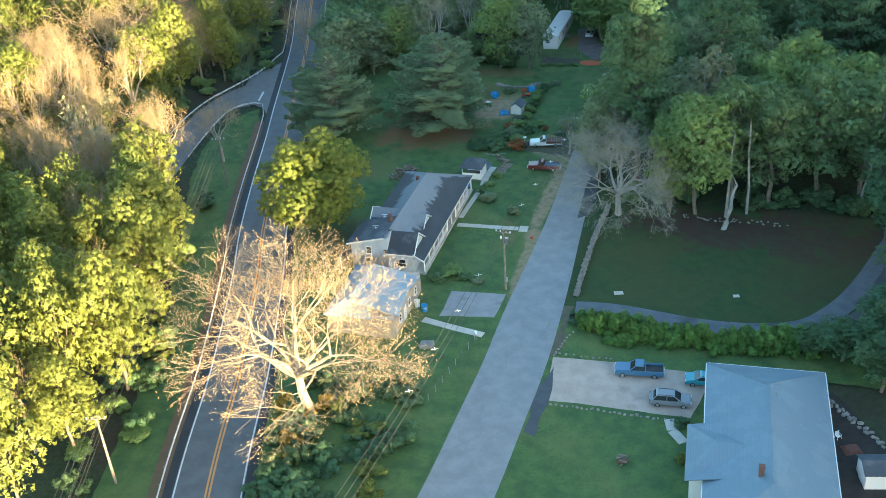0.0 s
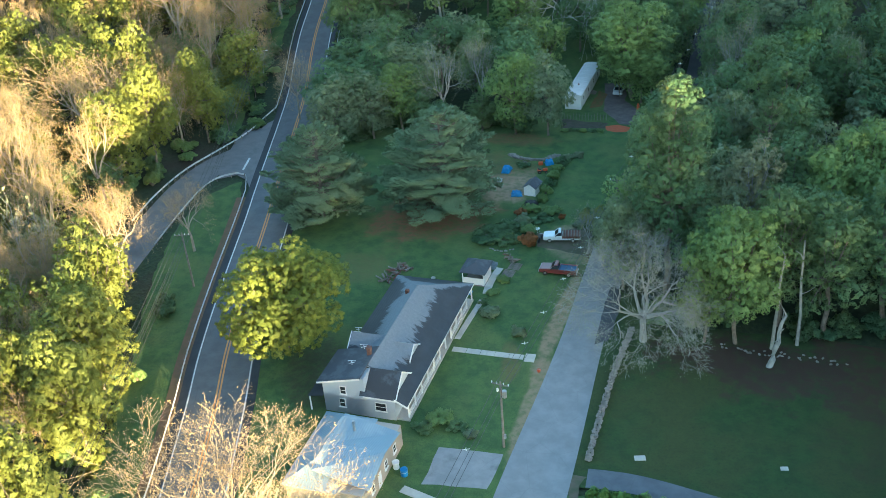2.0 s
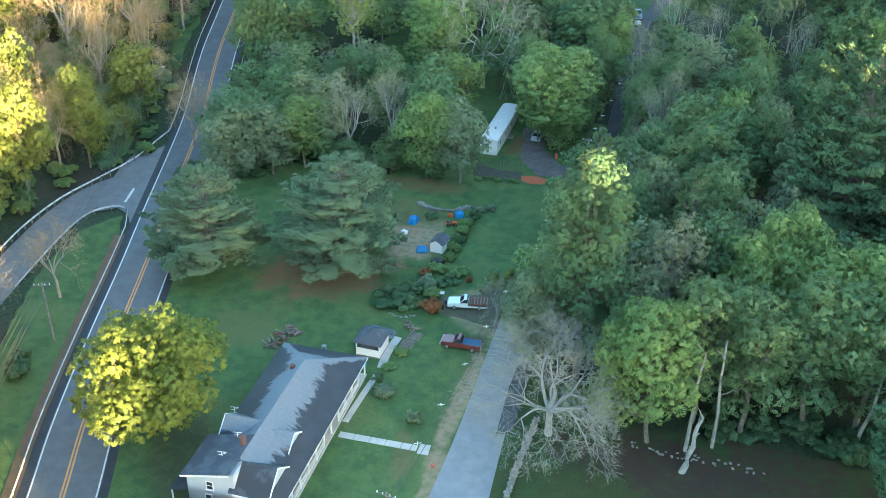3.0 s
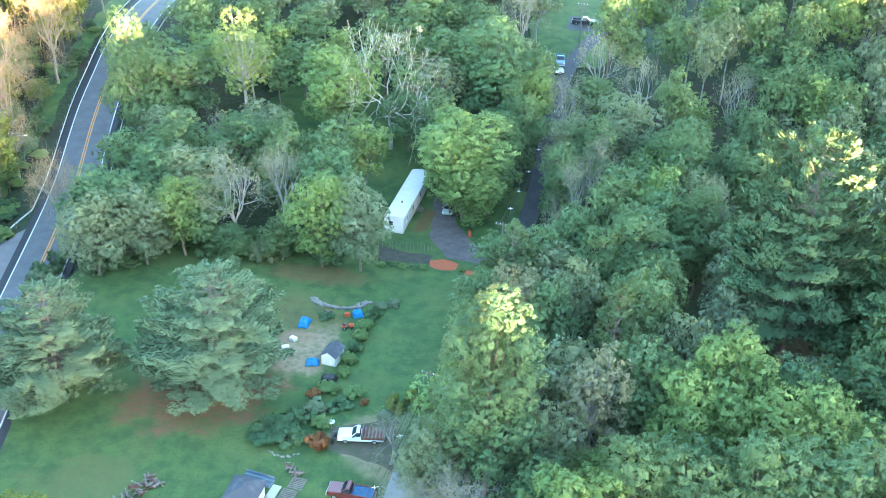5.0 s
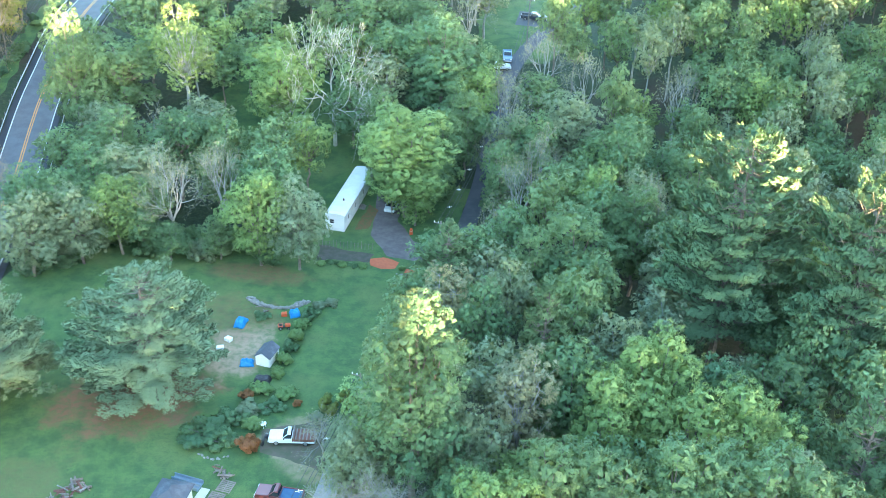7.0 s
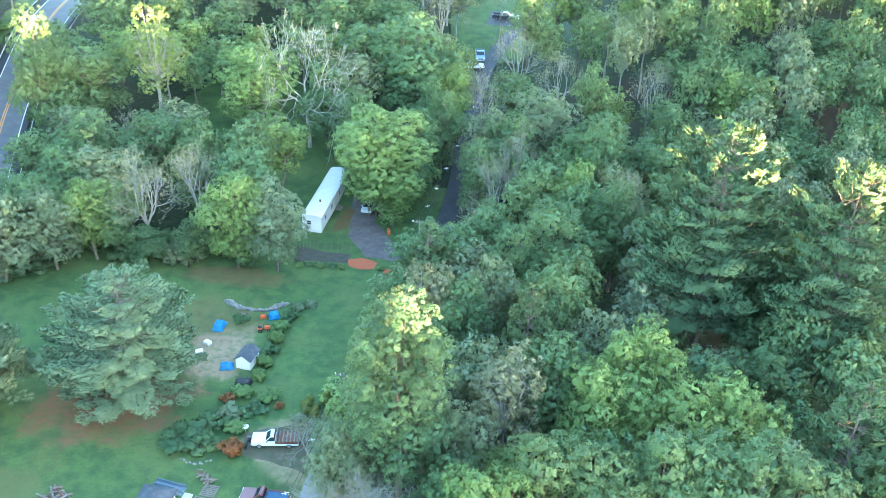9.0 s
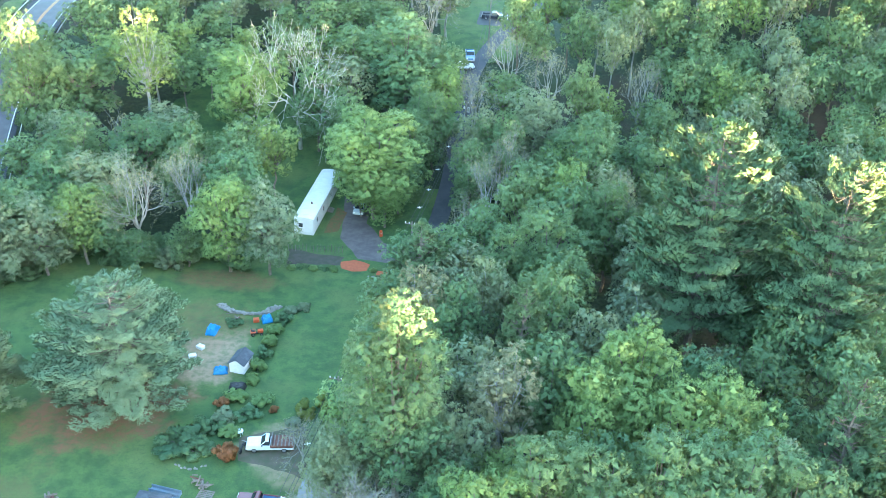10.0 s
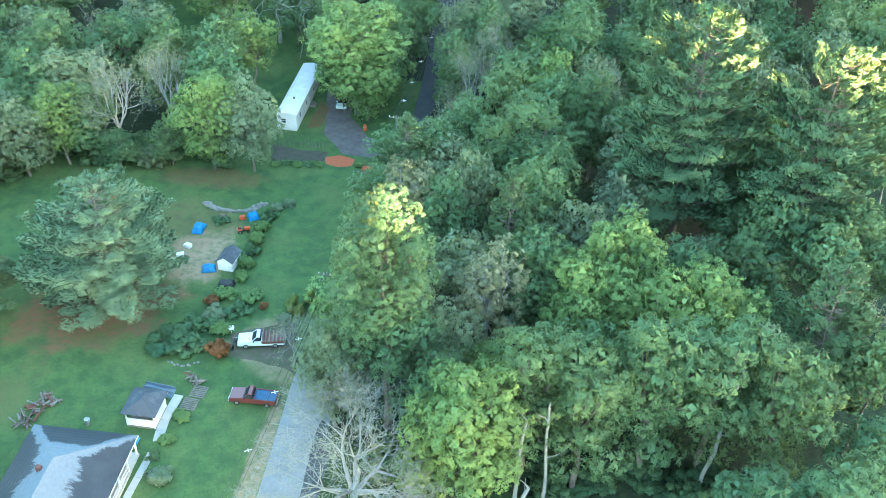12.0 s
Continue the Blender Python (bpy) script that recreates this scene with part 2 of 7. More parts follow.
def shaded_lawn_mat():
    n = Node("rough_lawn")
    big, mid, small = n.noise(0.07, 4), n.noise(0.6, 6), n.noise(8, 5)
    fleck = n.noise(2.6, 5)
    # The wood's shade is put into these greens; the browns are bare soil.
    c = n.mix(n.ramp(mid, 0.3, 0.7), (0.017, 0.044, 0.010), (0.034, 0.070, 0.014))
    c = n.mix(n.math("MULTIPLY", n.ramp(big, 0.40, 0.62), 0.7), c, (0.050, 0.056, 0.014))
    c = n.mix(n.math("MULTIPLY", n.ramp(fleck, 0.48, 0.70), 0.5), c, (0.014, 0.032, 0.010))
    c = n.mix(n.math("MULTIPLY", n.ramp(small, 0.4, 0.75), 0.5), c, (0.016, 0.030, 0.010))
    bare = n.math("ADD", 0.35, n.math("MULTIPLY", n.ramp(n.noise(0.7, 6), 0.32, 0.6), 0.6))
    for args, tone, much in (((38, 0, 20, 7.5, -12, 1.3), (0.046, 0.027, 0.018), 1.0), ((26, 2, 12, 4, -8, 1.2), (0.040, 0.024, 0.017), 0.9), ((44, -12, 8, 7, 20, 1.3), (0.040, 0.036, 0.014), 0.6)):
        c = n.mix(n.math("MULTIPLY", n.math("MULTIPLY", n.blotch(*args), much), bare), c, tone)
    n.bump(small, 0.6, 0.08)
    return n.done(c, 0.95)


def asphalt_mat(name, a, b, patches=0.0, cracks=0.22, cell=0.22):
    n = Node(name)
    fine, mid = n.noise(22, 4), n.noise(0.5, 6)
    c = n.mix(n.ramp(mid, 0.3, 0.72), a, b)
    if patches:
        c = n.mix(n.math("MULTIPLY", n.ramp(n.noise(0.16, 5), 0.55, 0.68), patches), c, tuple(0.35 * v for v in a))
    c = n.mix(n.math("MULTIPLY", fine, 0.3), c, tuple(0.6 * v for v in a))
    crack = n.add("ShaderNodeTexVoronoi", Scale=cell)
    crack.feature = "DISTANCE_TO_EDGE"
    n.link(n.place(), crack.inputs["Vector"])
    c = n.mix(n.math("MULTIPLY", n.math("SUBTRACT", 1.0, n.ramp(crack.outputs["Distance"], 0.0, 0.012 + 0.03 * (cracks > 0.3))), cracks), c, tuple(0.6 * v for v in a))
    n.bump(fine, 0.25, 0.02)
    return n.done(c, 0.72)


def roof_mat(name, dark, light, much, metal=0.0, rough=0.65, ribs=0.0):
    """Roofing with pale weathering in ragged tongues."""
    n = Node(name)
    tex = n.tree.nodes.new("ShaderNodeTexCoord").outputs["Object"]
    big = n.noise(0.33, 6, 0.65, tex)
    fine = n.noise(9, 4, 0.6, tex)
    c = n.mix(n.math("MULTIPLY", n.ramp(big, 0.47, 0.58), much), dark, light)
    c = n.mix(n.math("MULTIPLY", fine, 0.3), c, tuple(0.6 * v for v in dark))
    if ribs:
        w = n.add("ShaderNodeTexWave", Scale=ribs, Distortion=0.0)
        n.link(tex, w.inputs["Vector"])
        n.bump(w.outputs["Fac"], 0.5, 0.03)
    else:
        n.bump(fine, 0.5, 0.03)
    return n.done(c, rough, metal)


def ridge_roof_mat():
    """Dark shingles, worn pale along the ridge in ragged tongues that run down the slope."""
    n = Node("shingle_roof")
    tex = n.tree.nodes.new("ShaderNodeTexCoord").outputs["Object"]
    sep = n.tree.nodes.new("ShaderNodeSeparateXYZ")
    n.link(tex, sep.inputs[0])
    tongue = n.noise(0.5, 5, 0.6, tex, (0.3, 1.0, 0.3))
    level = n.math("ADD", sep.outputs["Z"], n.math("MULTIPLY", n.math("SUBTRACT", tongue, 0.5), 2.8))
    level = n.math("ADD", level, n.math("MULTIPLY", n.math("SUBTRACT", n.noise(2.4, 4, 0.7, tex, (0.35, 1.0, 0.35)), 0.5), 1.3))
    pale = n.ramp(level, 4.45, 4.8)
    hip = n.math("ABSOLUTE", n.math("SUBTRACT", n.math("ABSOLUTE", sep.outputs["X"]), n.math("MULTIPLY", n.math("SUBTRACT", sep.outputs["Y"], 6.8), 0.83)))
    hip = n.math("SUBTRACT", 1.0, n.ramp(n.math("ADD", hip, n.math("MULTIPLY", n.math("SUBTRACT", n.noise(0.9, 5, 0.6, tex), 0.5), 1.8)), 0.5, 0.85))
    pale = n.math("MAXIMUM", pale, n.math("MULTIPLY", hip, n.ramp(sep.outputs["Y"], 5.0, 7.0)))
    fine = n.noise(8, 4, 0.6, tex)
    c = n.mix(n.ramp(n.noise(0.4, 4, 0.6, tex), 0.35, 0.7), (0.022, 0.027, 0.037), (0.036, 0.042, 0.054))
    c = n.mix(n.math("MULTIPLY", pale, n.math("ADD", 0.55, n.math("MULTIPLY", n.noise(2.5, 4, 0.6, tex), 0.5))), c, (0.20, 0.23, 0.27))
    c = n.mix(n.math("MULTIPLY", fine, 0.35), c, (0.03, 0.033, 0.04))
    row = n.add("ShaderNodeTexWave", Scale=1.1, Distortion=0.3)
    row.bands_direction = "Z"
    n.link(tex, row.inputs["Vector"])
    n.bump(n.math("ADD", row.outputs["Fac"], fine), 0.35, 0.03)
    return n.done(c, 0.6)


def siding_mat(name, colour, step=0.18):
    n = Node(name)
    tex = n.tree.nodes.new("ShaderNodeTexCoord").outputs["Object"]
    w = n.add("ShaderNodeTexWave", Scale=0.31416 / step, Distortion=0.0)
    w.bands_direction, w.wave_profile = "Z", "SAW"
    n.link(tex, w.inputs["Vector"])
    c = n.mix(n.math("MULTIPLY", n.noise(1.2, 5, 0.6, tex), 0.4), colour, tuple(0.75 * v for v in colour))
    n.bump(w.outputs["Fac"], 0.6, 0.02)
    return n.done(c, 0.6)


def paint(name, colour, rough=0.28):
    n = Node(name)
    tex = n.tree.nodes.new("ShaderNodeTexCoord").outputs["Object"]
    c = n.mix(n.math("MULTIPLY", n.ramp(n.noise(3, 5, 0.6, tex), 0.4, 0.75), 0.25), colour, tuple(0.6 * v + 0.03 for v in colour))
    n.bsdf.inputs["Coat Weight"].default_value = 0.5
    return n.done(c, rough)


GROUND, LAWN, LAWN_SHADED = ground_mat(), lawn_mat(), shaded_lawn_mat()
ROAD = asphalt_mat("road_asphalt", (0.085, 0.09, 0.10), (0.12, 0.125, 0.135))
SIDE = asphalt_mat("old_asphalt", (0.19, 0.20, 0.215), (0.245, 0.255, 0.27), 0.12)
DARK_ROAD = asphalt_mat("fresh_asphalt", (0.045, 0.05, 0.06), (0.07, 0.075, 0.085))
DRIVE = asphalt_mat("drive_asphalt", (0.085, 0.095, 0.115), (0.13, 0.14, 0.16), 0.75)
GRAVEL = plain("gravel", (0.10, 0.085, 0.085), (0.15, 0.13, 0.125), 0.6, 0.95, 0, 0.6, 20)
SAND = asphalt_mat("sandy_concrete", (0.34, 0.275, 0.235), (0.44, 0.365, 0.315), 0.45, 0.29, 0.42)
CONCRETE = asphalt_mat("concrete", (0.38, 0.37, 0.34), (0.50, 0.48, 0.44), 0.3)
DIRT = plain("trodden_dirt", (0.115, 0.095, 0.07), (0.075, 0.085, 0.045), 0.7, 0.95, 0, 0.7, 12)
SHOULDER = asphalt_mat("tarred_shoulder", (0.016, 0.019, 0.025), (0.028, 0.032, 0.040))
BRANCH_GREY = asphalt_mat("worn_grey_asphalt", (0.13, 0.13, 0.135), (0.175, 0.175, 0.18), 0.3)
VERGE = plain("dry_verge", (0.16, 0.095, 0.06), (0.11, 0.085, 0.045), 0.5, 0.95, 0, 0.6, 14)
MULCH = plain("red_mulch", (0.42, 0.115, 0.05), (0.34, 0.095, 0.045), 2, 0.95, 0, 0.8, 10)
LITTER = plain("leaf_litter", (0.15, 0.085, 0.035), (0.09, 0.10, 0.03), 1.4, 0.95, 0, 0.8, 6)
GARDEN_SOIL = plain("garden_soil", (0.085, 0.072, 0.06), (0.05, 0.055, 0.035), 1.1, 0.95, 0, 0.8, 8)
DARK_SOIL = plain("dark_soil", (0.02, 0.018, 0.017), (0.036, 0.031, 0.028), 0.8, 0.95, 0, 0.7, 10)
LINE_WHITE = plain("white_line_paint", (0.62, 0.63, 0.62), (0.48, 0.49, 0.49), 0.8, 0.6)
LINE_YELLOW = plain("yellow_line_paint", (0.55, 0.26, 0.07), (0.46, 0.22, 0.06), 0.8, 0.6)
RAIL_STEEL = plain("galvanised_steel", (0.60, 0.62, 0.64), (0.50, 0.52, 0.54), 1.5, 0.5, 0.2)
POST_WOOD = plain("weathered_wood", (0.15, 0.13, 0.115), (0.22, 0.195, 0.17), 1.5, 0.85, 0, 0.5)
STONE = plain("field_stone", (0.17, 0.165, 0.15), (0.28, 0.27, 0.25), 1.3, 0.9, 0, 0.6)
WHITE_TRIM = plain("white_trim", (0.75, 0.76, 0.77), (0.66, 0.67, 0.68), 1.5, 0.5)
WHITE_METAL = plain("white_metal", (0.80, 0.81, 0.82), (0.72, 0.73, 0.75), 0.6, 0.4)
GLASS_DARK = plain("window_glass", (0.025, 0.03, 0.035), (0.04, 0.045, 0.05), 1, 0.08)
TYRE = plain("tyre_rubber", (0.02, 0.02, 0.02), (0.03, 0.03, 0.03), 4, 0.85)
STEEL = plain("wheel_steel", (0.45, 0.46, 0.47), (0.35, 0.36, 0.37), 4, 0.35, 0.7)
WIRE = plain("wire_metal", (0.07, 0.07, 0.07), (0.05, 0.05, 0.05), 3, 0.5, 0.4)
CERAMIC = plain("insulator_ceramic", (0.75, 0.75, 0.72), (0.65, 0.65, 0.62), 4, 0.3)
TARP_BLUE = plain("blue_tarp", (0.022, 0.17, 0.42), (0.03, 0.22, 0.50), 2, 0.5, 0, 0.4)
DARK_BLUE = plain("dark_blue_tarp", (0.02, 0.075, 0.17), (0.03, 0.10, 0.20), 2, 0.6, 0, 0.4)
ORANGE = plain("orange_plastic", (0.55, 0.10, 0.03), (0.42, 0.08, 0.03), 3, 0.5)
RUST = plain("rusty_steel", (0.13, 0.06, 0.045), (0.18, 0.08, 0.06), 2, 0.8, 0.2)
BLACK = plain("black_plastic", (0.02, 0.02, 0.022), (0.035, 0.035, 0.037), 2, 0.6)
BRICK = plain("chimney_brick", (0.17, 0.085, 0.065), (0.12, 0.065, 0.055), 3, 0.9, 0, 0.5)
SHINGLE = ridge_roof_mat()
DARK_SHINGLE = roof_mat("dark_shingle", (0.028, 0.033, 0.043), (0.10, 0.115, 0.14), 0.45)
SHED_ROOF = roof_mat("shed_shingle", (0.055, 0.06, 0.075), (0.11, 0.12, 0.14), 0.7)
BLUE_ROOF = roof_mat("pale_blue_metal_roof", (0.15, 0.205, 0.26), (0.21, 0.275, 0.33), 0.4, 0.1, 0.55, 1.2)
PALE_ROOF = roof_mat("sky_blue_metal_roof", (0.23, 0.30, 0.36), (0.31, 0.385, 0.44), 0.4, 0.1, 0.5, 1.2)
GREY_SIDING = siding_mat("grey_siding", (0.42, 0.47, 0.54))
WHITE_SIDING = siding_mat("white_siding", (0.70, 0.71, 0.73))
TAN_SIDING = siding_mat("tan_siding", (0.36, 0.31, 0.27))
PAVED = asphalt_mat("stained_paving", (0.20, 0.205, 0.215), (0.27, 0.27, 0.28), 0.75)
BARK = plain("bark", (0.13, 0.105, 0.085), (0.21, 0.18, 0.15), 2.5, 0.95, 0, 0.8)
BARK_PALE = plain("pale_bark", (0.26, 0.225, 0.175), (0.35, 0.31, 0.25), 1.2, 0.85, 0, 0.5)
BARK_WHITE = plain("whitish_bark", (0.34, 0.335, 0.30), (0.44, 0.43, 0.39), 1.2, 0.85, 0, 0.5)
BARK_GREY = plain("grey_bark", (0.23, 0.23, 0.215), (0.33, 0.33, 0.31), 1.5, 0.9, 0, 0.5)
TWIG = plain("twigs", (0.25, 0.20, 0.145), (0.32, 0.26, 0.19), 1.0, 0.9)
TWIG_GREY = plain("grey_twigs", (0.20, 0.20, 0.185), (0.27, 0.27, 0.25), 1.0, 0.9)
LEAF = {
    "g": leaf_mat("green_leaves", (0.040, 0.096, 0.054), (0.130, 0.240, 0.130)),
    "lg": leaf_mat("light_green_leaves", (0.074, 0.150, 0.060), (0.190, 0.300, 0.115)),
    "dg": leaf_mat("dark_green_leaves", (0.028, 0.078, 0.048), (0.092, 0.190, 0.110)),
    "gg": leaf_mat("grey_green_leaves", (0.072, 0.122, 0.086), (0.200, 0.275, 0.192)),
    "gb": leaf_mat("grey_brown_leaves", (0.115, 0.140, 0.095), (0.235, 0.260, 0.185)),
    # Warm sun on green leaves is put into the base as extra yellow.
    "y": leaf_mat("yellow_green_leaves", (0.072, 0.110, 0.026), (0.175, 0.215, 0.055)),
    "p": leaf_mat("pine_needles", (0.092, 0.168, 0.104), (0.262, 0.380, 0.245), 0.15, 0.15, (0.10, 0.11, 0.05)),
    "tp": leaf_mat("tall_pine_needles", (0.056, 0.125, 0.076), (0.160, 0.270, 0.145), 0.15, 0.1, (0.10, 0.11, 0.05)),
    "lp": leaf_mat("soft_needles", (0.070, 0.140, 0.080), (0.170, 0.285, 0.150), 0.2, 0.15, (0.10, 0.13, 0.05)),
    "h": leaf_mat("hedge_leaves", (0.050, 0.120, 0.030), (0.130, 0.260, 0.070), 0.25, 0.1),
    "r": leaf_mat("red_leaves", (0.16, 0.075, 0.04), (0.30, 0.14, 0.075), 0.3, 0.1),
    "gold": leaf_mat("golden_leaves", (0.22, 0.16, 0.02), (0.34, 0.26, 0.05), 0.3, 0.1),
    "maple": leaf_mat("maple_leaves", (0.060, 0.112, 0.024), (0.210, 0.255, 0.050)),
    "tan": leaf_mat("dry_leaves", (0.21, 0.16, 0.10), (0.31, 0.24, 0.15), 0.3, 0.1),
}


# ---- the ground, one sheet to the horizon ----
def ground_sheet():
    def ticks(lo, hi, near_lo, near_hi, fine, wide):
        out, at = [], lo
        while at < hi:
            out.append(at)
            at += fine if near_lo <= at < near_hi else wide
        return out + [hi]
    xs, ys = sorted({*ticks(-1800, 1800, -200, 240, 5, 40), *range(245, 380, 5)}), sorted({*ticks(-1600, 2200, -120, 300, 5, 40), *range(-345, -195, 5)})
    verts = [(x, y, terrain(x, y) + (0.25 * noise.noise((x * 0.15, y * 0.15, 0)) - 0.22 if y < 320 and abs(x) < 200 else 0)) for y in ys for x in xs]
    w = len(xs)
    faces = [(j * w + i, j * w + i + 1, (j + 1) * w + i + 1, (j + 1) * w + i) for j in range(len(ys) - 1) for i in range(w - 1)]
    mesh = bpy.data.meshes.new("ground")
    mesh.from_pydata(verts, [], faces)
    for p in mesh.polygons:
        p.use_smooth = True
    return tagged(link_mesh("ground", mesh, GROUND), "dark brown-green forest floor of a wooded valley", kind="structure")


ground_sheet()

# lawns and bare areas
patch("lawn_west", [(-21.5, -66), (-3.5, -66), (0.3, -46), (2.0, -35), (3.4, -22.5), (5, -8), (6.6, 8), (8, 22), (9.5, 32), (11, 45), (13.5, 62), (16, 76), (4, 78), (-10, 79), (-24, 79), (-38, 76),
                    (-49, 66), (-51, 51), (-45, 33), (-40.5, 14), (-37, -2.4), (-33.5, -16), (-28.6, -38), (-24.5, -59)], 0.04, LAWN, 0.4, "green mown lawn with patches of bare reddish earth")
patch("lawn_east", [(3.6, -22), (5.1, -8), (6.7, 8), (8, 20), (14, 14), (24, 9), (38, 8), (52, 5), (54, -12), (47, -18), (41, -24), (33, -26), (22, -25), (12, -23.5)], 0.035, LAWN_SHADED, 0.4, "olive lawn with shade in its colour beside the woods")
patch("lawn_south", [(-1.4, -58), (0.4, -46), (2.2, -34.6), (2.6, -31), (24, -31), (30, -36), (30, -60), (20, -66), (-3, -66)], 0.045, LAWN, 0.3, "green mown front lawn")
patch("lawn_hedge", [(2.4, -33), (3.4, -24), (9.2, -24), (40, -27.5), (50, -32), (46, -36), (25, -34.5)], 0.053, LAWN, 0.3, "grass strip under the hedge")
patch("lawn_north", [(-36, 98), (-34, 120), (-28, 132), (-18, 134), (0, 124), (9, 108), (8, 99), (-4, 93), (-16, 94), (-28, 96)], 0.05, LAWN, 1.2, "shaded lawn among tall trees")
patch("lawn_trailer", [(-6, 90), (-6, 77), (16, 74.5), (18, 84), (20, 100), (12, 100), (4, 99), (-6, 100)], 0.046, LAWN, 0.4, "grass round the white trailer")
patch("lawn_far", [(18, 140), (34, 142), (42, 160), (54, 192), (28, 196), (18, 170)], 0.05, LAWN, 1.0, "bright green lawn by the far house")
patch("lawn_roadside", [(-59, 48), (-63.5, 42), (-63.5, 28), (-61, 16), (-56, 0), (-50, -20), (-46, -36), (-43, -50), (-40, -70), (-32, -66), (-35.5, -48), (-41, -22), (-45, -4), (-50, 16), (-54.5, 36)], 0.03, LAWN, 0.5, "rough roadside grass below the wires")
patch("driveway_gravel", [(3.4, 96), (4, 82), (7.6, 75.6), (16, 74.2), (17, 78), (11.4, 81), (8, 87), (7.6, 96)], 0.07, GRAVEL, 0.25, "dark gravel driveway of the trailer")
patch("parking_pad", [(6.8, -32.6), (6.2, -41.2), (23.2, -43.2), (26.4, -35), (15, -33.3)], 0.08, SAND, 0.12, "pale sandy concrete parking pad with stains")
patch("pavement_patch", [(-9.2, -24.4), (-8.4, -18.1), (-0.7, -18.5), (-1.7, -24.3)], 0.07, PAVED, 0.15, "worn grey paved parking patch with dark stains")
patch("flower_bed", [(5.0, 74.6), (7.2, 75.0), (9.6, 73.8), (9.3, 72.3), (7.0, 72.0), (5.2, 72.6)], 0.08, MULCH, 0.5, "red mulch flower bed")
patch("flower_bed_end", [(10.9, 72.4), (12.6, 71.8), (12.2, 70.6), (10.7, 71.2)], 0.08, MULCH, 0.4, "small red mulch bed beside the drive")
patch("leaf_bed", [(1.0, 83.6), (3.2, 84.2), (4.0, 90.5), (2.6, 92.5)], 0.08, LITTER, 0.4, "flower bed of brown and yellow leaves along the trailer")
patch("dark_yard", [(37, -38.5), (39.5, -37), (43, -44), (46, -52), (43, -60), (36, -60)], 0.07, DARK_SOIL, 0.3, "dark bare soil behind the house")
patch("dirt_apron", [(6.9, -20.5), (8.9, -20.5), (9.2, -23), (8.4, -27), (7.2, -31.5), (5.9, -33.5)], 0.056, DIRT, 0.9, "brown trodden dirt where the drive meets the lane")
patch("vegetable_bed", [(-3.8, 77.6), (5, 76.3), (5.0, 73.6), (-3, 73.4)], 0.07, GARDEN_SOIL, 0.5, "dark vegetable bed with stakes")

# ---- roads ----
MAIN = glide([(-10.5, -140), (-20.5, -96), (-29, -59), (-32.8, -38), (-37.8, -16), (-41.4, -2.4), (-45, 14), (-49, 34.3), (-52.3, 50), (-59, 83), (-65.1, 109.5), (-67.6, 128), (-69.5, 160), (-70, 260)])
road = strip("road", beside(MAIN, -5.0), beside(MAIN, 4.9), 0.06, ROAD, cuts=4)
tagged(road, "two-lane asphalt road with white edge lines", kind="structure")
strip("shoulder", beside(MAIN, -5.02), beside(MAIN, -3.95), 0.068, SHOULDER, road, "dark asphalt shoulder")
strip("shoulder", beside(MAIN, 3.95), beside(MAIN, 5.0), 0.068, SHOULDER, road, "dark asphalt shoulder")
NEAR_MAIN = [p for p in MAIN if -70 < p.y < 44]
tagged(strip("verge_west", beside(NEAR_MAIN, -6.7), beside(NEAR_MAIN, -5.02), 0.055, VERGE), "reddish dry verge beside the guardrail", kind="structure")
strip("edge_line", beside(MAIN, -3.86), beside(MAIN, -3.68), 0.075, LINE_WHITE, road, "white edge line")
strip("edge_line", beside(MAIN, 3.68), beside(MAIN, 3.86), 0.075, LINE_WHITE, road, "white edge line")
strip("centre_line", beside(MAIN, -0.31), beside(MAIN, -0.09), 0.075, LINE_YELLOW, road, "yellow centre line")
strip("centre_line", beside(MAIN, 0.09), beside(MAIN, 0.31), 0.075, LINE_YELLOW, road, "yellow centre line")
BRANCH = glide([(-58, 66), (-62, 61.5), (-66.2, 55), (-68.2, 46), (-68.4, 36), (-68, 22), (-67, 0), (-66, -30)], 1.5)
branch = strip("branch_road", beside(BRANCH, lambda i: -3.2 - max(0, 7 - i) * 1.5), beside(BRANCH, lambda i: 3.2 + max(0, 6 - i) * 1.5), 0.05, BRANCH_GREY, cuts=2)
tagged(branch, "grey asphalt side turning off the main road", kind="structure")
strip("stop_line", [Vector((-60.6, 52.5, 0)), Vector((-61.2, 57.5, 0))], [Vector((-60.2, 52.5, 0)), Vector((-60.8, 57.5, 0))], 0.085, LINE_WHITE, branch, "white stop line")
LANE = glide([(-9, -100), (-5, -75), (-1.6, -58), (0.3, -46), (2.0, -35), (3.4, -22.5), (5, -8), (6.6, 8), (8, 22), (8.8, 29)])


def lane_half(i):
    return 3.95 - 1.15 * smooth((LANE[min(i, len(LANE) - 1)].y + 30) / 40)


lane = strip("lane", beside(LANE, lambda i: -lane_half(i)), beside(LANE, lane_half), 0.065, SIDE, cuts=3)
tagged(lane, "pale worn asphalt lane between the yards", kind="structure")
patch("tar_patch", [(8.2, 4), (9.9, 5), (11, 16), (9.8, 19), (8.4, 14)], 0.09, DARK_ROAD, 0.3, "dark tar patch on the lane")
patch("tar_patch", [(4.4, -47.5), (5.6, -38), (6.9, -35), (6.7, -42), (5.6, -48)], 0.09, DARK_ROAD, 0.35, "dark tar patch at the parking pad")
patch("lane_end", [(5, 26), (12, 26), (11, 33), (3, 35), (-3, 33), (-2, 29)], 0.06, DIRT, 0.8, "bare trodden dirt at the end of the lane")
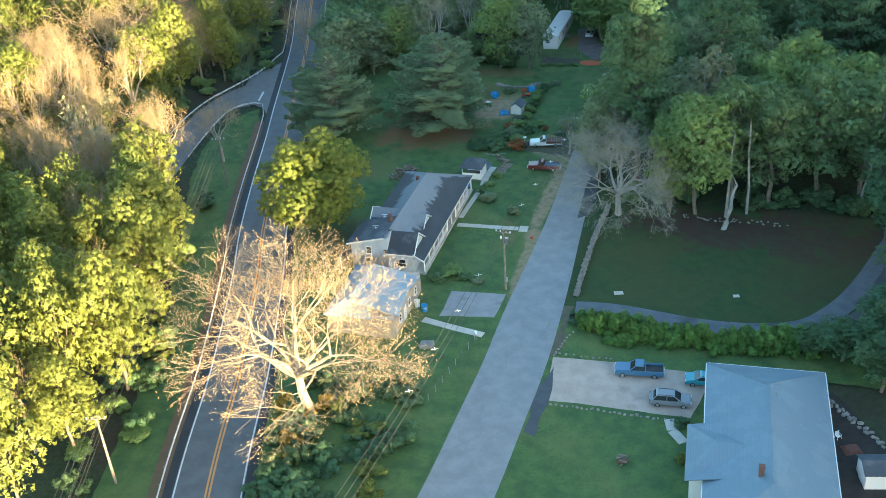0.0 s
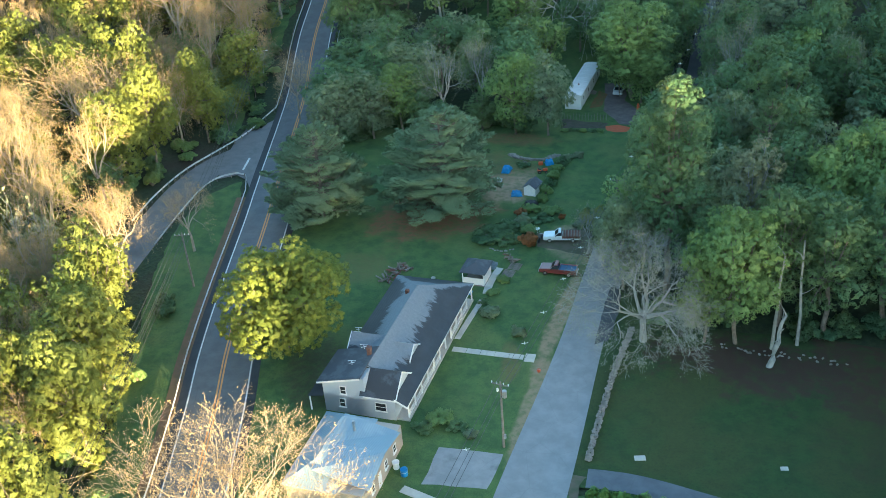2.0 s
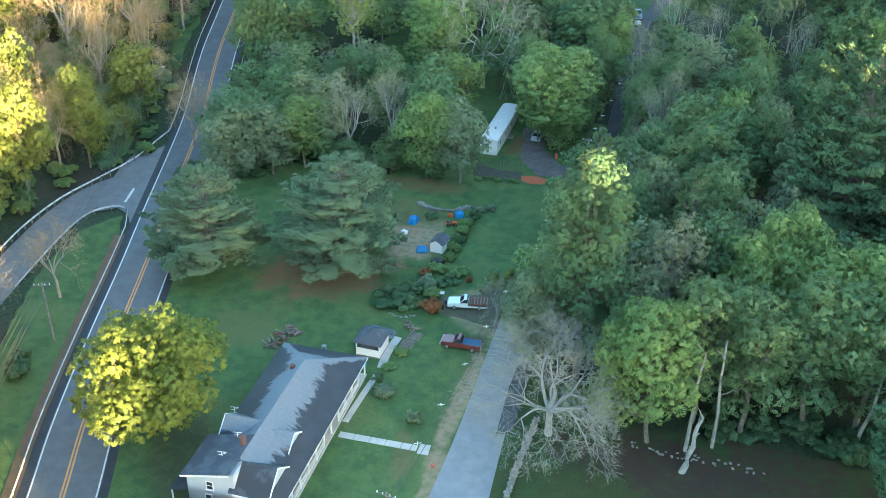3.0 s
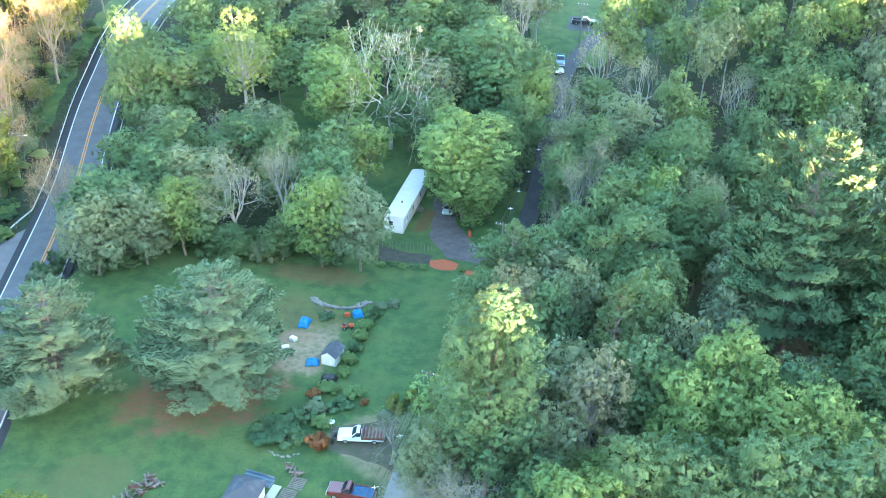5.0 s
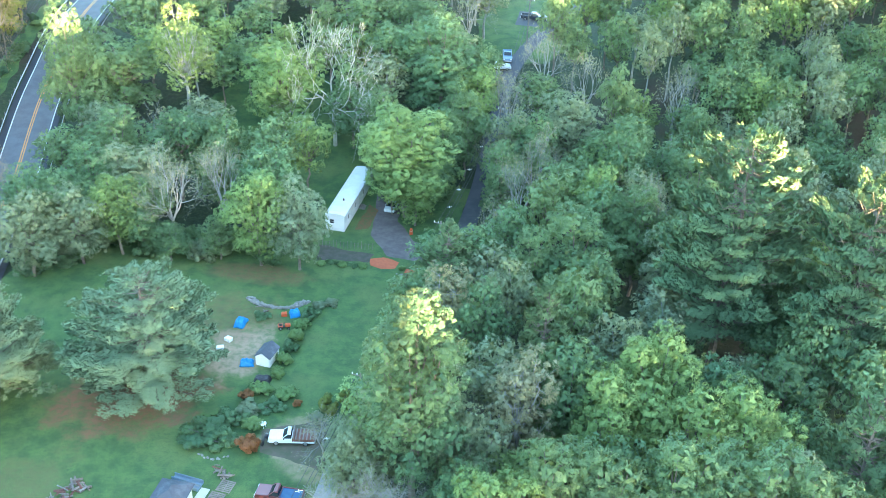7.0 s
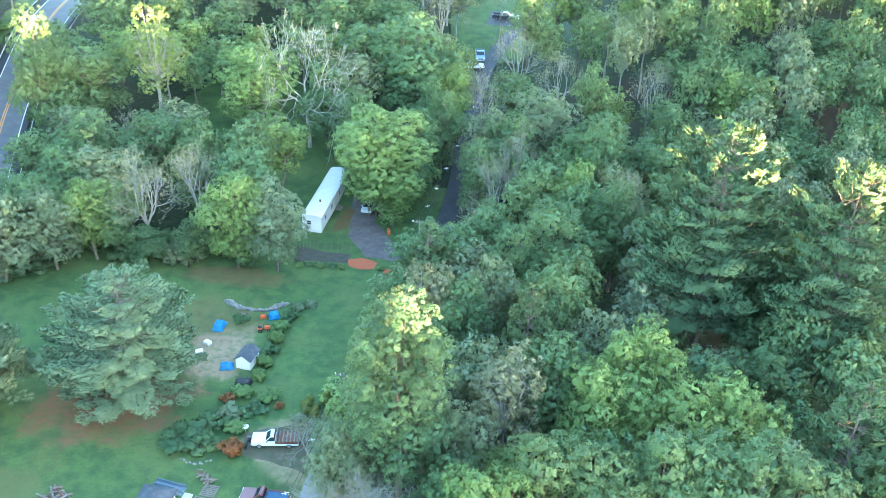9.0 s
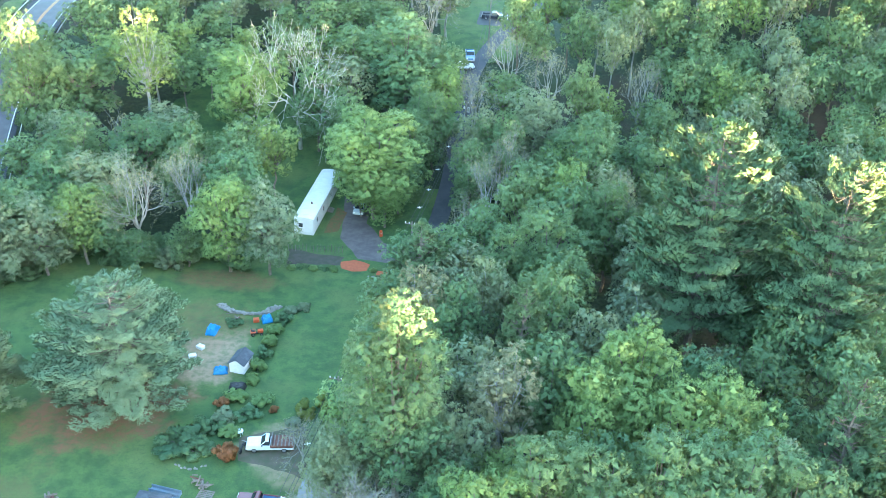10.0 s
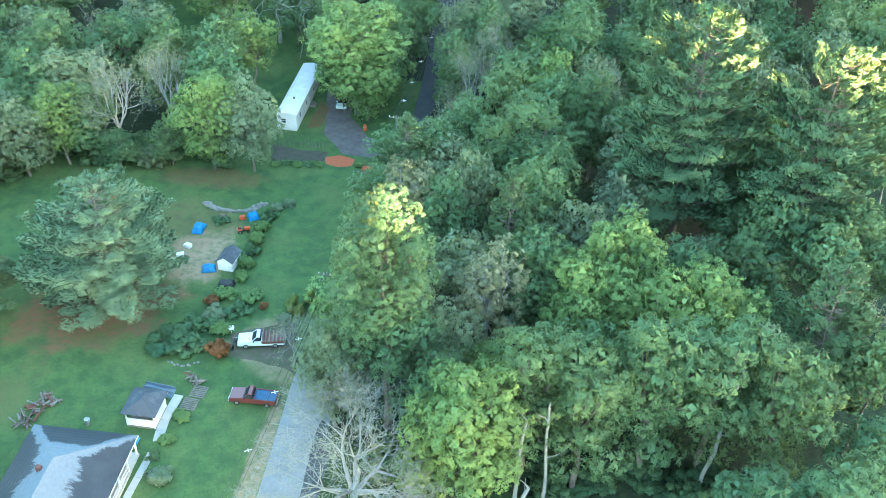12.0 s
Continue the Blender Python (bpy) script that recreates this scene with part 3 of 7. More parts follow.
NORTH = glide([(17.2, 77.5), (18, 80), (19.5, 86), (21.4, 100), (23.3, 118), (26, 138), (33, 157), (41, 174), (60, 220)])
tagged(strip("north_road", beside(NORTH, lambda i: -1.6 * min(1, 0.35 + 0.4 * i)), beside(NORTH, lambda i: 1.6 * min(1, 0.35 + 0.4 * i)), 0.085, DARK_ROAD, cuts=2), "narrow dark asphalt road under the trees", kind="structure")
YARD = glide([(9, -21.2), (13, -21.4), (17, -22.2), (24.9, -24.4), (32, -25), (38.2, -23.8), (42.5, -20), (46.1, -15.1), (50, -8), (56, 4)], 1.5)
tagged(strip("yard_drive", beside(YARD, -1.5), beside(YARD, 1.5), 0.08, DRIVE), "curved grey-blue asphalt driveway across the lawn", kind="structure")


patch("turning_pad", [(41.5, -22), (44.5, -20.5), (47.5, -15), (50.5, -9), (55, -4), (57, -12), (53, -20), (47, -24.5)], 0.11, DARK_ROAD, 0.3, "dark fresh asphalt where the drive turns into the woods")


patch("junction", [(-55.5, 44), (-58.3, 48.6), (-60.8, 50.4), (-63.8, 48.5), (-66, 58), (-64.4, 66), (-63.4, 74), (-60, 80), (-54, 60)], 0.042, BRANCH_GREY, 0.05, "asphalt apron where the turning meets the road")


def guard_rail(line, label):
    """A steel rail with a folded face on wooden posts."""
    start = line[0]
    rail = thing("guardrail", start.x, start.y, 0, label, "guardrail", "roadside guardrails")
    inv = start + Vector((0, 0, terrain(start.x, start.y)))
    face = [(0.0, 0.42), (0.05, 0.50), (0.0, 0.58), (0.05, 0.66), (0.0, 0.75), (-0.03, 0.75), (-0.03, 0.42)]
    side = beside(line, 1.0)
    bm = bmesh.new()
    rings = []
    for p, q in zip(line, side):
        d = (q - p).normalized()
        z = terrain(p.x, p.y)
        rings.append([bm.verts.new(Vector((p.x + d.x * a, p.y + d.y * a, z + h)) - inv) for a, h in face])
    for a, b in zip(rings, rings[1:]):
        for k in range(len(face)):
            bm.faces.new((a[k], a[(k + 1) % len(face)], b[(k + 1) % len(face)], b[k]))
    part("rail", bm, RAIL_STEEL, rail)
    post = None
    gone = 0.0
    for a, b in zip(line, line[1:]):
        gone += (b - a).length
        if gone >= 1.9:
            gone = 0.0
            at = Vector((a.x, a.y, terrain(a.x, a.y))) - inv
            if post is None:
                post = part("post", box_bm(-0.2, -0.04, -0.08, 0.08, -0.3, 0.78, 0.015), POST_WOOD, rail).data
                rail.children[-1].location = at
            else:
                link_mesh("post", post, None, rail).location = at


left_rail = [p for p in beside(MAIN, -5.3) if -105 < p.y < 46]
corner = glide([tuple(left_rail[-1][:2]), (-58.7, 49.6), (-60.5, 50.2), (-63.6, 48), (-64.9, 43), (-65, 34), (-64.6, 24)], 1.0)
guard_rail(left_rail + corner[1:], "galvanised guardrail that bends round the grass corner")
guard_rail(glide([(-72, 30), (-72.2, 40), (-71, 50), (-68.2, 58.5), (-65.4, 67), (-64.4, 76)], 1.0) + [p for p in beside(MAIN, -5.4) if 78 < p.y < 190], "galvanised guardrail along the outside of the turning")
guard_rail([p for p in reversed(beside(MAIN, 5.9)) if 78 < p.y < 190], "galvanised guardrail with dark posts beside the road")


# ---- trees ----
def tubes(segments, sides):
    """Tapered tubes for rows of x, y, z, x, y, z, radius, radius."""
    s = np.asarray(segments, float)
    a, b, ra, rb = s[:, :3], s[:, 3:6], s[:, 6], s[:, 7]
    d = b - a
    d /= np.linalg.norm(d, axis=1)[:, None] + 1e-9
    ref = np.where(np.abs(d[:, 2:3]) < 0.9, [[0, 0, 1.0]], [[1.0, 0, 0]])
    u = np.cross(d, ref)
    u /= np.linalg.norm(u, axis=1)[:, None]
    w = np.cross(d, u)
    ang = 2 * np.pi * np.arange(sides) / sides
    ring = np.cos(ang)[None, :, None] * u[:, None] + np.sin(ang)[None, :, None] * w[:, None]
    verts = np.concatenate([a[:, None] + ring * ra[:, None, None], b[:, None] + ring * rb[:, None, None]], 1).reshape(-1, 3)
    base = (np.arange(len(s)) * 2 * sides)[:, None]
    k = np.arange(sides)
    k2 = (k + 1) % sides
    faces = np.stack([base + k, base + k2, base + k2 + sides, base + k + sides], -1).reshape(-1, 4)
    return verts, faces


def facing_out(verts, soft):
    """Triangles turned so that their fronts look the way of the soft normals, and those normals for each corner."""
    v = verts.reshape(-1, 3, 3)
    soft = soft / (np.linalg.norm(soft, axis=1)[:, None] + 1e-9)
    back = (np.cross(v[:, 1] - v[:, 0], v[:, 2] - v[:, 0]) * soft).sum(1) < 0
    v[back] = v[back][:, ::-1]
    return v.reshape(-1, 3), np.repeat(soft, 3, 0)


def cards(at, normal, size, rng, long=1.35):
    """Leaf tufts: small pointed blades."""
    n = normal / (np.linalg.norm(normal, axis=1)[:, None] + 1e-9)
    r = rng.normal(size=n.shape)
    u = np.cross(n, r)
    u /= np.linalg.norm(u, axis=1)[:, None] + 1e-9
    w = np.cross(n, u)
    s = size[:, None]
    verts = np.stack([at - u * s * long * 0.8 - w * s * 0.5, at + u * s * long + n * s * 0.25, at + w * s * 0.95 - u * s * 0.25], 1).reshape(-1, 3)
    faces = np.arange(len(at) * 3).reshape(-1, 3)
    return verts, faces


def unit(rng, n):
    v = rng.normal(size=(n, 3))
    return v / np.linalg.norm(v, axis=1)[:, None]


def bend(a, b, rng, wobble, n=3):
    """A crooked line from a to b."""
    a, b = np.asarray(a, float), np.asarray(b, float)
    pts = [a + (b - a) * t + rng.normal(size=3) * wobble * (0 < t < 1) for t in np.linspace(0, 1, n + 1)]
    return pts


def limb_rows(pts, r0, r1):
    rows = []
    for i in range(len(pts) - 1):
        f0, f1 = i / (len(pts) - 1), (i + 1) / (len(pts) - 1)
        rows.append([*pts[i], *pts[i + 1], r0 + (r1 - r0) * f0, r0 + (r1 - r0) * f1])
    return rows


def needles(at, way, size, rng, thin=0.3):
    """Slim pointed blades that grow from a point along a given way."""
    d = way / (np.linalg.norm(way, axis=1)[:, None] + 1e-9)
    u = np.cross(d, rng.normal(size=d.shape))
    u /= np.linalg.norm(u, axis=1)[:, None] + 1e-9
    s = size[:, None]
    verts = np.stack([at - u * s * thin, at + u * s * thin, at + d * s], 1).reshape(-1, 3)
    return verts, np.arange(len(at) * 3).reshape(-1, 3)


def even(rng, n):
    """About n directions, evenly spread and a little shaken."""
    k = np.arange(n) + 0.5
    z, a = 1 - 2 * k / n, 2.39996 * k + rng.uniform(0, 6.28)
    s = np.sqrt(1 - z * z)
    d = np.stack([s * np.cos(a), s * np.sin(a), z], 1) + rng.normal(size=(n, 3)) * 0.7 / n ** 0.5
    return d / np.linalg.norm(d, axis=1)[:, None]


def sprays(rng, middle, facing, reach, count):
    """Tuft places and facings on small domes round each middle."""
    n = len(middle)
    who = np.repeat(np.arange(n), count)
    q = unit(rng, len(who)) + 0.75 * facing[who]
    q /= np.linalg.norm(q, axis=1)[:, None] + 1e-9
    far = reach[who] * rng.uniform(0.45, 1.05, len(who))
    return middle[who] + q * far[:, None] * [1, 1, 0.75], q, who


def leafy(seed, H, R, leaf, bark, lobes, space, count, size, low=0.34, sparse=1.0, stems=1, name="tree", sides=6, lean=(0.24, 0.42)):
    """A broadleaf tree: forked trunk, limbs to each lobe of the crown, sprays of leaves on the outside of the lobes."""
    rng = np.random.default_rng(seed)
    top = new(name)
    zc, rz = H * (1 + low) / 2, H * (1 - low) / 2
    cen, rad = [], []
    tries = 0
    while len(cen) < lobes and tries < 4000:
        tries += 1
        d = unit(rng, 1)[0]
        f = rng.uniform(0.25, 0.86)
        wide = R * (1.0 if d[2] < 0.2 else 1.0 - 0.25 * (d[2] - 0.2))
        c = np.array([d[0] * wide * f, d[1] * wide * f, zc + d[2] * rz * f])
        r = R * rng.uniform(*lean)
        if c[2] < H * low * 0.9 or any(np.linalg.norm(c - q) < 0.6 * (r + s) for q, s in zip(cen, rad)):
            continue
        cen.append(c), rad.append(r)
    cen, rad = np.array(cen), np.array(rad)
    cen[:, :2] -= cen[:, :2].mean(0)
    mid, face, reach, home, dome = [], [], [], [], []
    for i, (c, r) in enumerate(zip(cen, rad)):
        d = even(rng, max(int(13 * r * r / space ** 2), 8))
        d = d[d[:, 2] > -0.6]
        lump = 1 + 0.2 * np.sin(d @ rng.normal(size=3) * 3 + rng.uniform(0, 6)) + rng.normal(size=len(d)) * 0.11
        p = c + d * (r * lump)[:, None] * [1, 1, 0.85]
        keep = ~(np.linalg.norm(p[:, None] - cen[None], axis=2) < 0.8 * rad[None]).any(1) & (rng.random(len(p)) < sparse)
        out = p - [0, 0, zc - 0.35 * rz]
        out /= np.linalg.norm(out, axis=1)[:, None]
        mid.append(p[keep]), face.append((0.5 * d + 0.5 * out + [0, 0, 0.35])[keep]), dome.append(d[keep])
        reach.append(space * rng.uniform(0.45, 0.72, keep.sum()))
        home += [i] * int(keep.sum())
    mid, face, reach = np.concatenate(mid), np.concatenate(face), np.concatenate(reach)
    face /= np.linalg.norm(face, axis=1)[:, None]
    at, q, who = sprays(rng, mid, face, reach, count)
    nor = q + 0.4 * rng.normal(size=q.shape) + [0, 0, 0.2]
    soft = 0.5 * q + 0.75 * np.concatenate(dome)[who] + [0, 0, 0.15] + 0.14 * rng.normal(size=q.shape)
    big = size * rng.uniform(0.6, 1.35, len(at))
    if sparse > 0.9:
        who = np.repeat(np.arange(len(cen)), (rad ** 2 * 8).astype(int))
        d = unit(rng, len(who))
        at, nor, soft = np.concatenate([at, cen[who] + d * (0.66 * rad[who])[:, None] * [1, 1, 0.85]]), np.concatenate([nor, d]), np.concatenate([soft, d])
        big = np.concatenate([big, rng.uniform(0.3, 0.45, len(who))])
    v, f = cards(at, nor, big, rng)
    true = np.array([1, 1, 0]) * R / np.percentile(np.linalg.norm(v[:, :2], axis=1), 97) + np.array([0, 0, 1]) * H / np.percentile(v[:, 2], 99.9)
    v, soft = facing_out(v * true, soft)
    link_mesh("crown", np_mesh("crown", v, f, soft), LEAF[leaf], top)
    rows = []
    for s in range(stems):
        foot = np.array([rng.normal() * 0.35 * (stems > 1), rng.normal() * 0.35 * (stems > 1), -0.3])
        fork = np.array([rng.normal() * 0.06 * R, rng.normal() * 0.06 * R, H * rng.uniform(0.36, 0.46)]) + foot * 3 * (stems > 1)
        r0 = H * 0.017 / stems ** 0.5
        rows += limb_rows(bend(foot, fork, rng, 0.12, 4), r0, r0 * 0.7)
        for c in cen[s::stems]:
            knee = fork + (c - fork) * 0.5 + [0, 0, -0.05 * R] + rng.normal(size=3) * 0.25
            rows += limb_rows([fork, knee, c], r0 * 0.42, 0.05)
    if sparse < 0.9 and sides > 4:
        rows += [[*(cen[home[i]] - [0, 0, 0.3 * rad[home[i]]]), *mid[i], 0.035, 0.012] for i in range(0, len(mid), 6)]
    v, f = tubes(rows, sides)
    link_mesh("trunk", np_mesh("trunk", v * true, f), bark, top)
    return top


def pine(seed, H, R, leaf="p", size=0.165, tiers=22, gaps=0.0, name="tree", low=0.08, count=30, space=0.8, taper=(1.5, 0.72)):
    """A conifer: whorls of up-curved boughs, each set with sprays of needles that point up and out."""
    rng = np.random.default_rng(seed)
    top = new(name)
    rows = limb_rows(bend((0, 0, -0.3), (0, 0, H * 0.97), rng, 0.1, 6), H * 0.018, 0.05)
    mid, face = [], []
    for k in range(tiers):
        t = k / (tiers - 1)
        z0 = H * (low + (0.95 - low) * t)
        span = R * (1 - t ** taper[0]) ** taper[1] * (0.82 + 0.18 * min(1, t * 5)) + 0.6
        for b in range(int(12 - 6 * t)):
            if rng.random() < gaps:
                continue
            z = z0 + rng.normal() * 0.028 * H * (1 - t)
            az = rng.uniform(0, 2 * np.pi)
            l = span * rng.uniform(0.7, 1.08)
            out = np.array([np.cos(az), np.sin(az), 0])
            side = np.array([-out[1], out[0], 0])
            lift = rng.uniform(-0.05, 0.38) + 0.35 * t
            root = np.array([0, 0, z])
            tip = root + out * l + [0, 0, l * lift]
            rows += limb_rows([root, root + out * l * 0.5 + [0, 0, -0.03 * l], tip], 0.07, 0.02)
            n = max(int(l * l * 0.5 / space ** 2), 5)
            s = rng.uniform(0.1, 1.0, n) ** 0.6
            across = rng.uniform(-1, 1, n) * 0.34 * l * (1.2 - s)
            p = root + out * (l * s)[:, None] + side * across[:, None] + np.stack([0 * s, 0 * s, l * lift * s ** 1.5 + rng.normal(size=n) * 0.16 + 0.1], 1)
            mid.append(p)
            face.append(out * 0.75 + side * (across / l)[:, None] * 1.2 + [0, 0, 0.75] + rng.normal(size=(n, 3)) * 0.12)
    mid, face = np.concatenate(mid), np.concatenate(face)
    who = np.repeat(np.arange(len(mid)), count)
    way = face[who] + rng.normal(size=(len(who), 3)) * 0.42
    at = mid[who] + rng.normal(size=(len(who), 3)) * [0.2, 0.2, 0.1] * space
    v, f = needles(at, way, size * 1.5 * rng.uniform(0.6, 1.3, len(at)), rng, 0.25)
    true = np.array([1, 1, 0]) * R / np.percentile(np.linalg.norm(v[:, :2], axis=1), 97) + np.array([0, 0, 1]) * H / np.percentile(v[:, 2], 99.9)
    out = at * [1, 1, 0] / R
    v, soft = facing_out(v * true, 0.5 * face[who] + 0.7 * out + [0, 0, 0.45] + 0.12 * rng.normal(size=at.shape))
    link_mesh("crown", np_mesh("crown", v, f, soft), LEAF[leaf], top)
    v, f = tubes(rows, 5)
    link_mesh("trunk", np_mesh("trunk", v * true, f), BARK, top)
    return top


def bare(seed, H, R, levels, bark, twig, split=(3, 4), fine=0.012, spread=0.75, trunk=0.3, name="bare_tree", buds=None, first=5, girth=0.019, lift=0.05):
    """A leafless tree, grown by forking; thin wood is one part, thick wood another."""
    rng = np.random.default_rng(seed)
    top = new(name)
    thick, thin, tips = [], [], []

    def grow(p, d, length, radius, level):
        n = 3 if level < 2 else 2 if level < 6 else 1
        pts, q, way = [p], p, d
        for _ in range(n):
            way = way + rng.normal(size=3) * 0.16 + [0, 0, lift if level else 0.05]
            way /= np.linalg.norm(way)
            q = q + way * length / n
            pts.append(q)
        end = max(radius * 0.62, fine)
        (thick if radius > 0.07 else thin).extend(limb_rows(pts, radius, end))
        if level >= levels:
            tips.append(q)
            return
        kids = int(rng.integers(split[0], split[1] + 1)) if level else first
        roll = rng.uniform(0, 6.28)
        u = np.cross(way, [0.3, 0.5, 0.8])
        u /= np.linalg.norm(u)
        w = np.cross(way, u)
        for k in range(kids):
            a = roll + 2 * np.pi * k / kids + rng.normal() * 0.35
            lean = spread * rng.uniform(0.55, 1.15) if k or level == 0 else spread * 0.3
            turn = way * np.cos(lean) + (u * np.cos(a) + w * np.sin(a)) * np.sin(lean)
            from_ = pts[-1] if k < 2 or level == 0 else pts[-2] + (pts[-1] - pts[-2]) * rng.uniform(0, 0.9)
            grow(from_, turn, length * rng.uniform(0.62, 0.86), end * rng.uniform(0.62, 0.9), level + 1)

    grow(np.array([0, 0, -0.3]), np.array([0.0, 0, 1]), H * trunk, H * girth, 0)
    allp = np.array(thick + thin)
    reach = np.percentile(np.linalg.norm(allp[:, 3:5], axis=1), 96)
    scale = np.array([R / reach, R / reach, H / allp[:, 5].max()])
    high = allp[:, 5] > 0.4 * allp[:, 5].max()
    drift = allp[high, 3:5].mean(0) / allp[high, 5].mean()
    for rows in (thick, thin):
        for row in rows:
            row[0], row[1] = row[0] - drift[0] * row[2], row[1] - drift[1] * row[2]
            row[3], row[4] = row[3] - drift[0] * row[5], row[4] - drift[1] * row[5]
    tips = [np.array([q[0] - drift[0] * q[2], q[1] - drift[1] * q[2], q[2]]) for q in tips]
    for rows, bk, nm, sides in ((thick, bark, "trunk", 7), (thin, twig, "branchwork", 3)):
        rows = np.array(rows)
        rows[:, :3] *= scale
        rows[:, 3:6] *= scale
        v, f = tubes(rows, sides)
        tagged(link_mesh(nm, np_mesh(nm, v, f), bk, top), kind="stuff" if nm == "branchwork" else "")
    if buds:
        tp = np.array(tips) * scale
        tp = np.repeat(tp, buds[2], 0) + rng.normal(size=(len(tp) * buds[2], 3)) * 0.3
        v, f = cards(tp, rng.normal(size=tp.shape), buds[1] * rng.uniform(0.6, 1.4, len(tp)), rng)
        link_mesh("foliage", np_mesh("foliage", v, f), LEAF[buds[0]], top)
    return top


# one of each kind, built at a common size and then copied
KINDS = {}
def kind(key, tops, H, R, labels):
    KINDS[key] = (tops, H, R, labels)


kind("g", [leafy(k, 19, 5.6, "g", BARK, 28, 0.88, 38, 0.108, 0.08) for k in (1, 2, 3)], 19, 5.6, ["full green broadleaf tree in the woods", "green deciduous tree with a lumpy crown", "tall green oak with a dense crown"])
kind("lg", [leafy(k, 18, 5.4, "lg", BARK, 28, 0.88, 38, 0.108, 0.08) for k in (4, 5)], 18, 5.4, ["light green broadleaf tree at the wood's edge", "bright green maple with a layered crown"])
kind("dg", [leafy(k, 20, 5.4, "dg", BARK, 30, 0.9, 38, 0.11, 0.12, lean=(0.2, 0.36)) for k in (6, 7)], 20, 5.4, ["dark green broadleaf tree in the woods", "tall dark green tree with a dense crown"])
kind("gg", [leafy(k, 17, 5.6, "gg", BARK, 28, 0.88, 36, 0.104, 0.08, sparse=0.92) for k in (8, 37)], 17, 5.6, ["grey-green broadleaf tree with a thin crown", "dull grey-green oak with lumpy leaf masses"])
kind("gb", [leafy(9, 20, 5.0, "gb", BARK_GREY, 26, 0.82, 26, 0.12, 0.15, sparse=0.89, lean=(0.22, 0.38))], 20, 5.0, ["thinning tree with greyish brown leaves"])
kind("y", [leafy(k, 19, 6.0, "y", BARK, 28, 0.92, 38, 0.115, low=0.1) for k in (10, 11, 12)], 19, 6.0, ["sunlit yellow-green tree with a pale trunk", "golden-green tree in low sunlight", "sunlit yellow-green woodland tree above the road"])
kind("thin", [leafy(13, 24, 6.0, "lg", BARK_GREY, 30, 0.95, 22, 0.125, low=0.3, sparse=0.75)], 24, 6.0, ["tall thin-leaved tree with a pale trunk"])
kind("tower", [leafy(52, 32, 5.6, "dg", BARK, 46, 0.9, 38, 0.11, 0.2, lean=(0.24, 0.4))], 32, 5.6, ["towering dark green tree with a sunlit golden top"])
kind("high", [leafy(k, 21, 5.4, "g", BARK, 28, 0.9, 36, 0.108, 0.14, lean=(0.22, 0.38)) for k in (50, 51)], 21, 5.4, ["tall green tree with a bare trunk at the wood's edge", "tall tree with a high green crown above dark shade"])
kind("pine", [pine(k, 18, 8.5) for k in (14, 15)], 18, 8.5, ["wide grey-green white pine with layered boughs", "bushy white pine with drooping lower boughs"])
kind("tallpine", [pine(k, 33, 8.8, "tp", 0.27, 22, 0.1, low=0.22, count=24, space=0.9, taper=(3.0, 0.6)) for k in (16, 39)], 33, 8.8, ["very tall white pine with a sunlit top", "very tall ragged pine with golden upper boughs"])
kind("lp", [pine(17, 18, 5.0, "lp", 0.2, 17, space=0.62, count=26)], 18, 5.0, ["soft light green conifer with feathery boughs"])
kind("bare", [bare(k, 18, 6.5, 5, BARK_GREY, TWIG_GREY, (3, 3), buds=("gb", 0.12, 2)) for k in (18, 19)], 18, 6.5, ["leafless grey tree with fine twigs", "bare deciduous tree with a spread of thin twigs"])
kind("white", [bare(53, 26, 9.8, 6, BARK_WHITE, BARK_WHITE, (2, 3), 0.03, 1.0, 0.34, first=6, girth=0.016, lift=0.01)], 26, 9.8, ["tall leafless tree with whitish limbs"])
kind("goldbare", [bare(k, 20, 7.4, 5, BARK_PALE, TWIG, (3, 4), 0.016, spread=1.05, trunk=0.4, buds=("tan", 0.075, 7), first=6, lift=0.02) for k in (20, 21)], 20, 7.4, ["leafless tree with pale brown twigs lit by the sun", "bare pale tree with tan twigs in low sun"])
kind("far_bare", [bare(29, 17, 6.0, 4, BARK_GREY, TWIG_GREY, (3, 3), 0.03, buds=("gb", 0.22, 2))], 17, 6.0, ["leafless grey tree deep in the woods"])
kind("far_gold", [bare(30, 18, 6.2, 4, BARK_PALE, TWIG, (3, 4), 0.026, spread=0.95, buds=("tan", 0.10, 9))], 18, 6.2, ["leafless tan tree in the sunlit woods"])
kind("far_g", [leafy(k, 18, 4.6, "g", BARK, 20, 1.25, 13, 0.225, 0.42, sides=3, lean=(0.28, 0.46)) for k in (22, 23, 24)], 18, 4.6, ["green deciduous tree in the dense woods", "full green tree deep in the woods", "rounded green tree in the forest"])
kind("far_lg", [leafy(36, 18, 4.6, "lg", BARK, 20, 1.25, 13, 0.225, 0.42, sides=3, lean=(0.28, 0.46))], 18, 4.6, ["light green tree deep in the woods"])
kind("far_gg", [leafy(k, 18, 4.6, "gg", BARK_GREY, 20, 1.25, 13, 0.215, 0.45, sparse=0.92, sides=3, lean=(0.28, 0.46)) for k in (25, 38)], 18, 4.6, ["grey-green forest tree with a thin crown", "greyish oak deep in the woods"])
kind("far_dg", [leafy(26, 18, 4.6, "dg", BARK, 20, 1.25, 13, 0.225, 0.42, sides=3, lean=(0.28, 0.46))], 18, 4.6, ["dark green forest tree with a dense crown"])
kind("far_y", [leafy(k, 18, 4.8, "y", BARK, 20, 1.3, 13, 0.23, 0.16, sides=3, lean=(0.28, 0.46)) for k in (27, 28)], 18, 4.8, ["sunlit yellow-green forest tree beyond the road", "sunlit golden-green woodland tree beyond the road"])
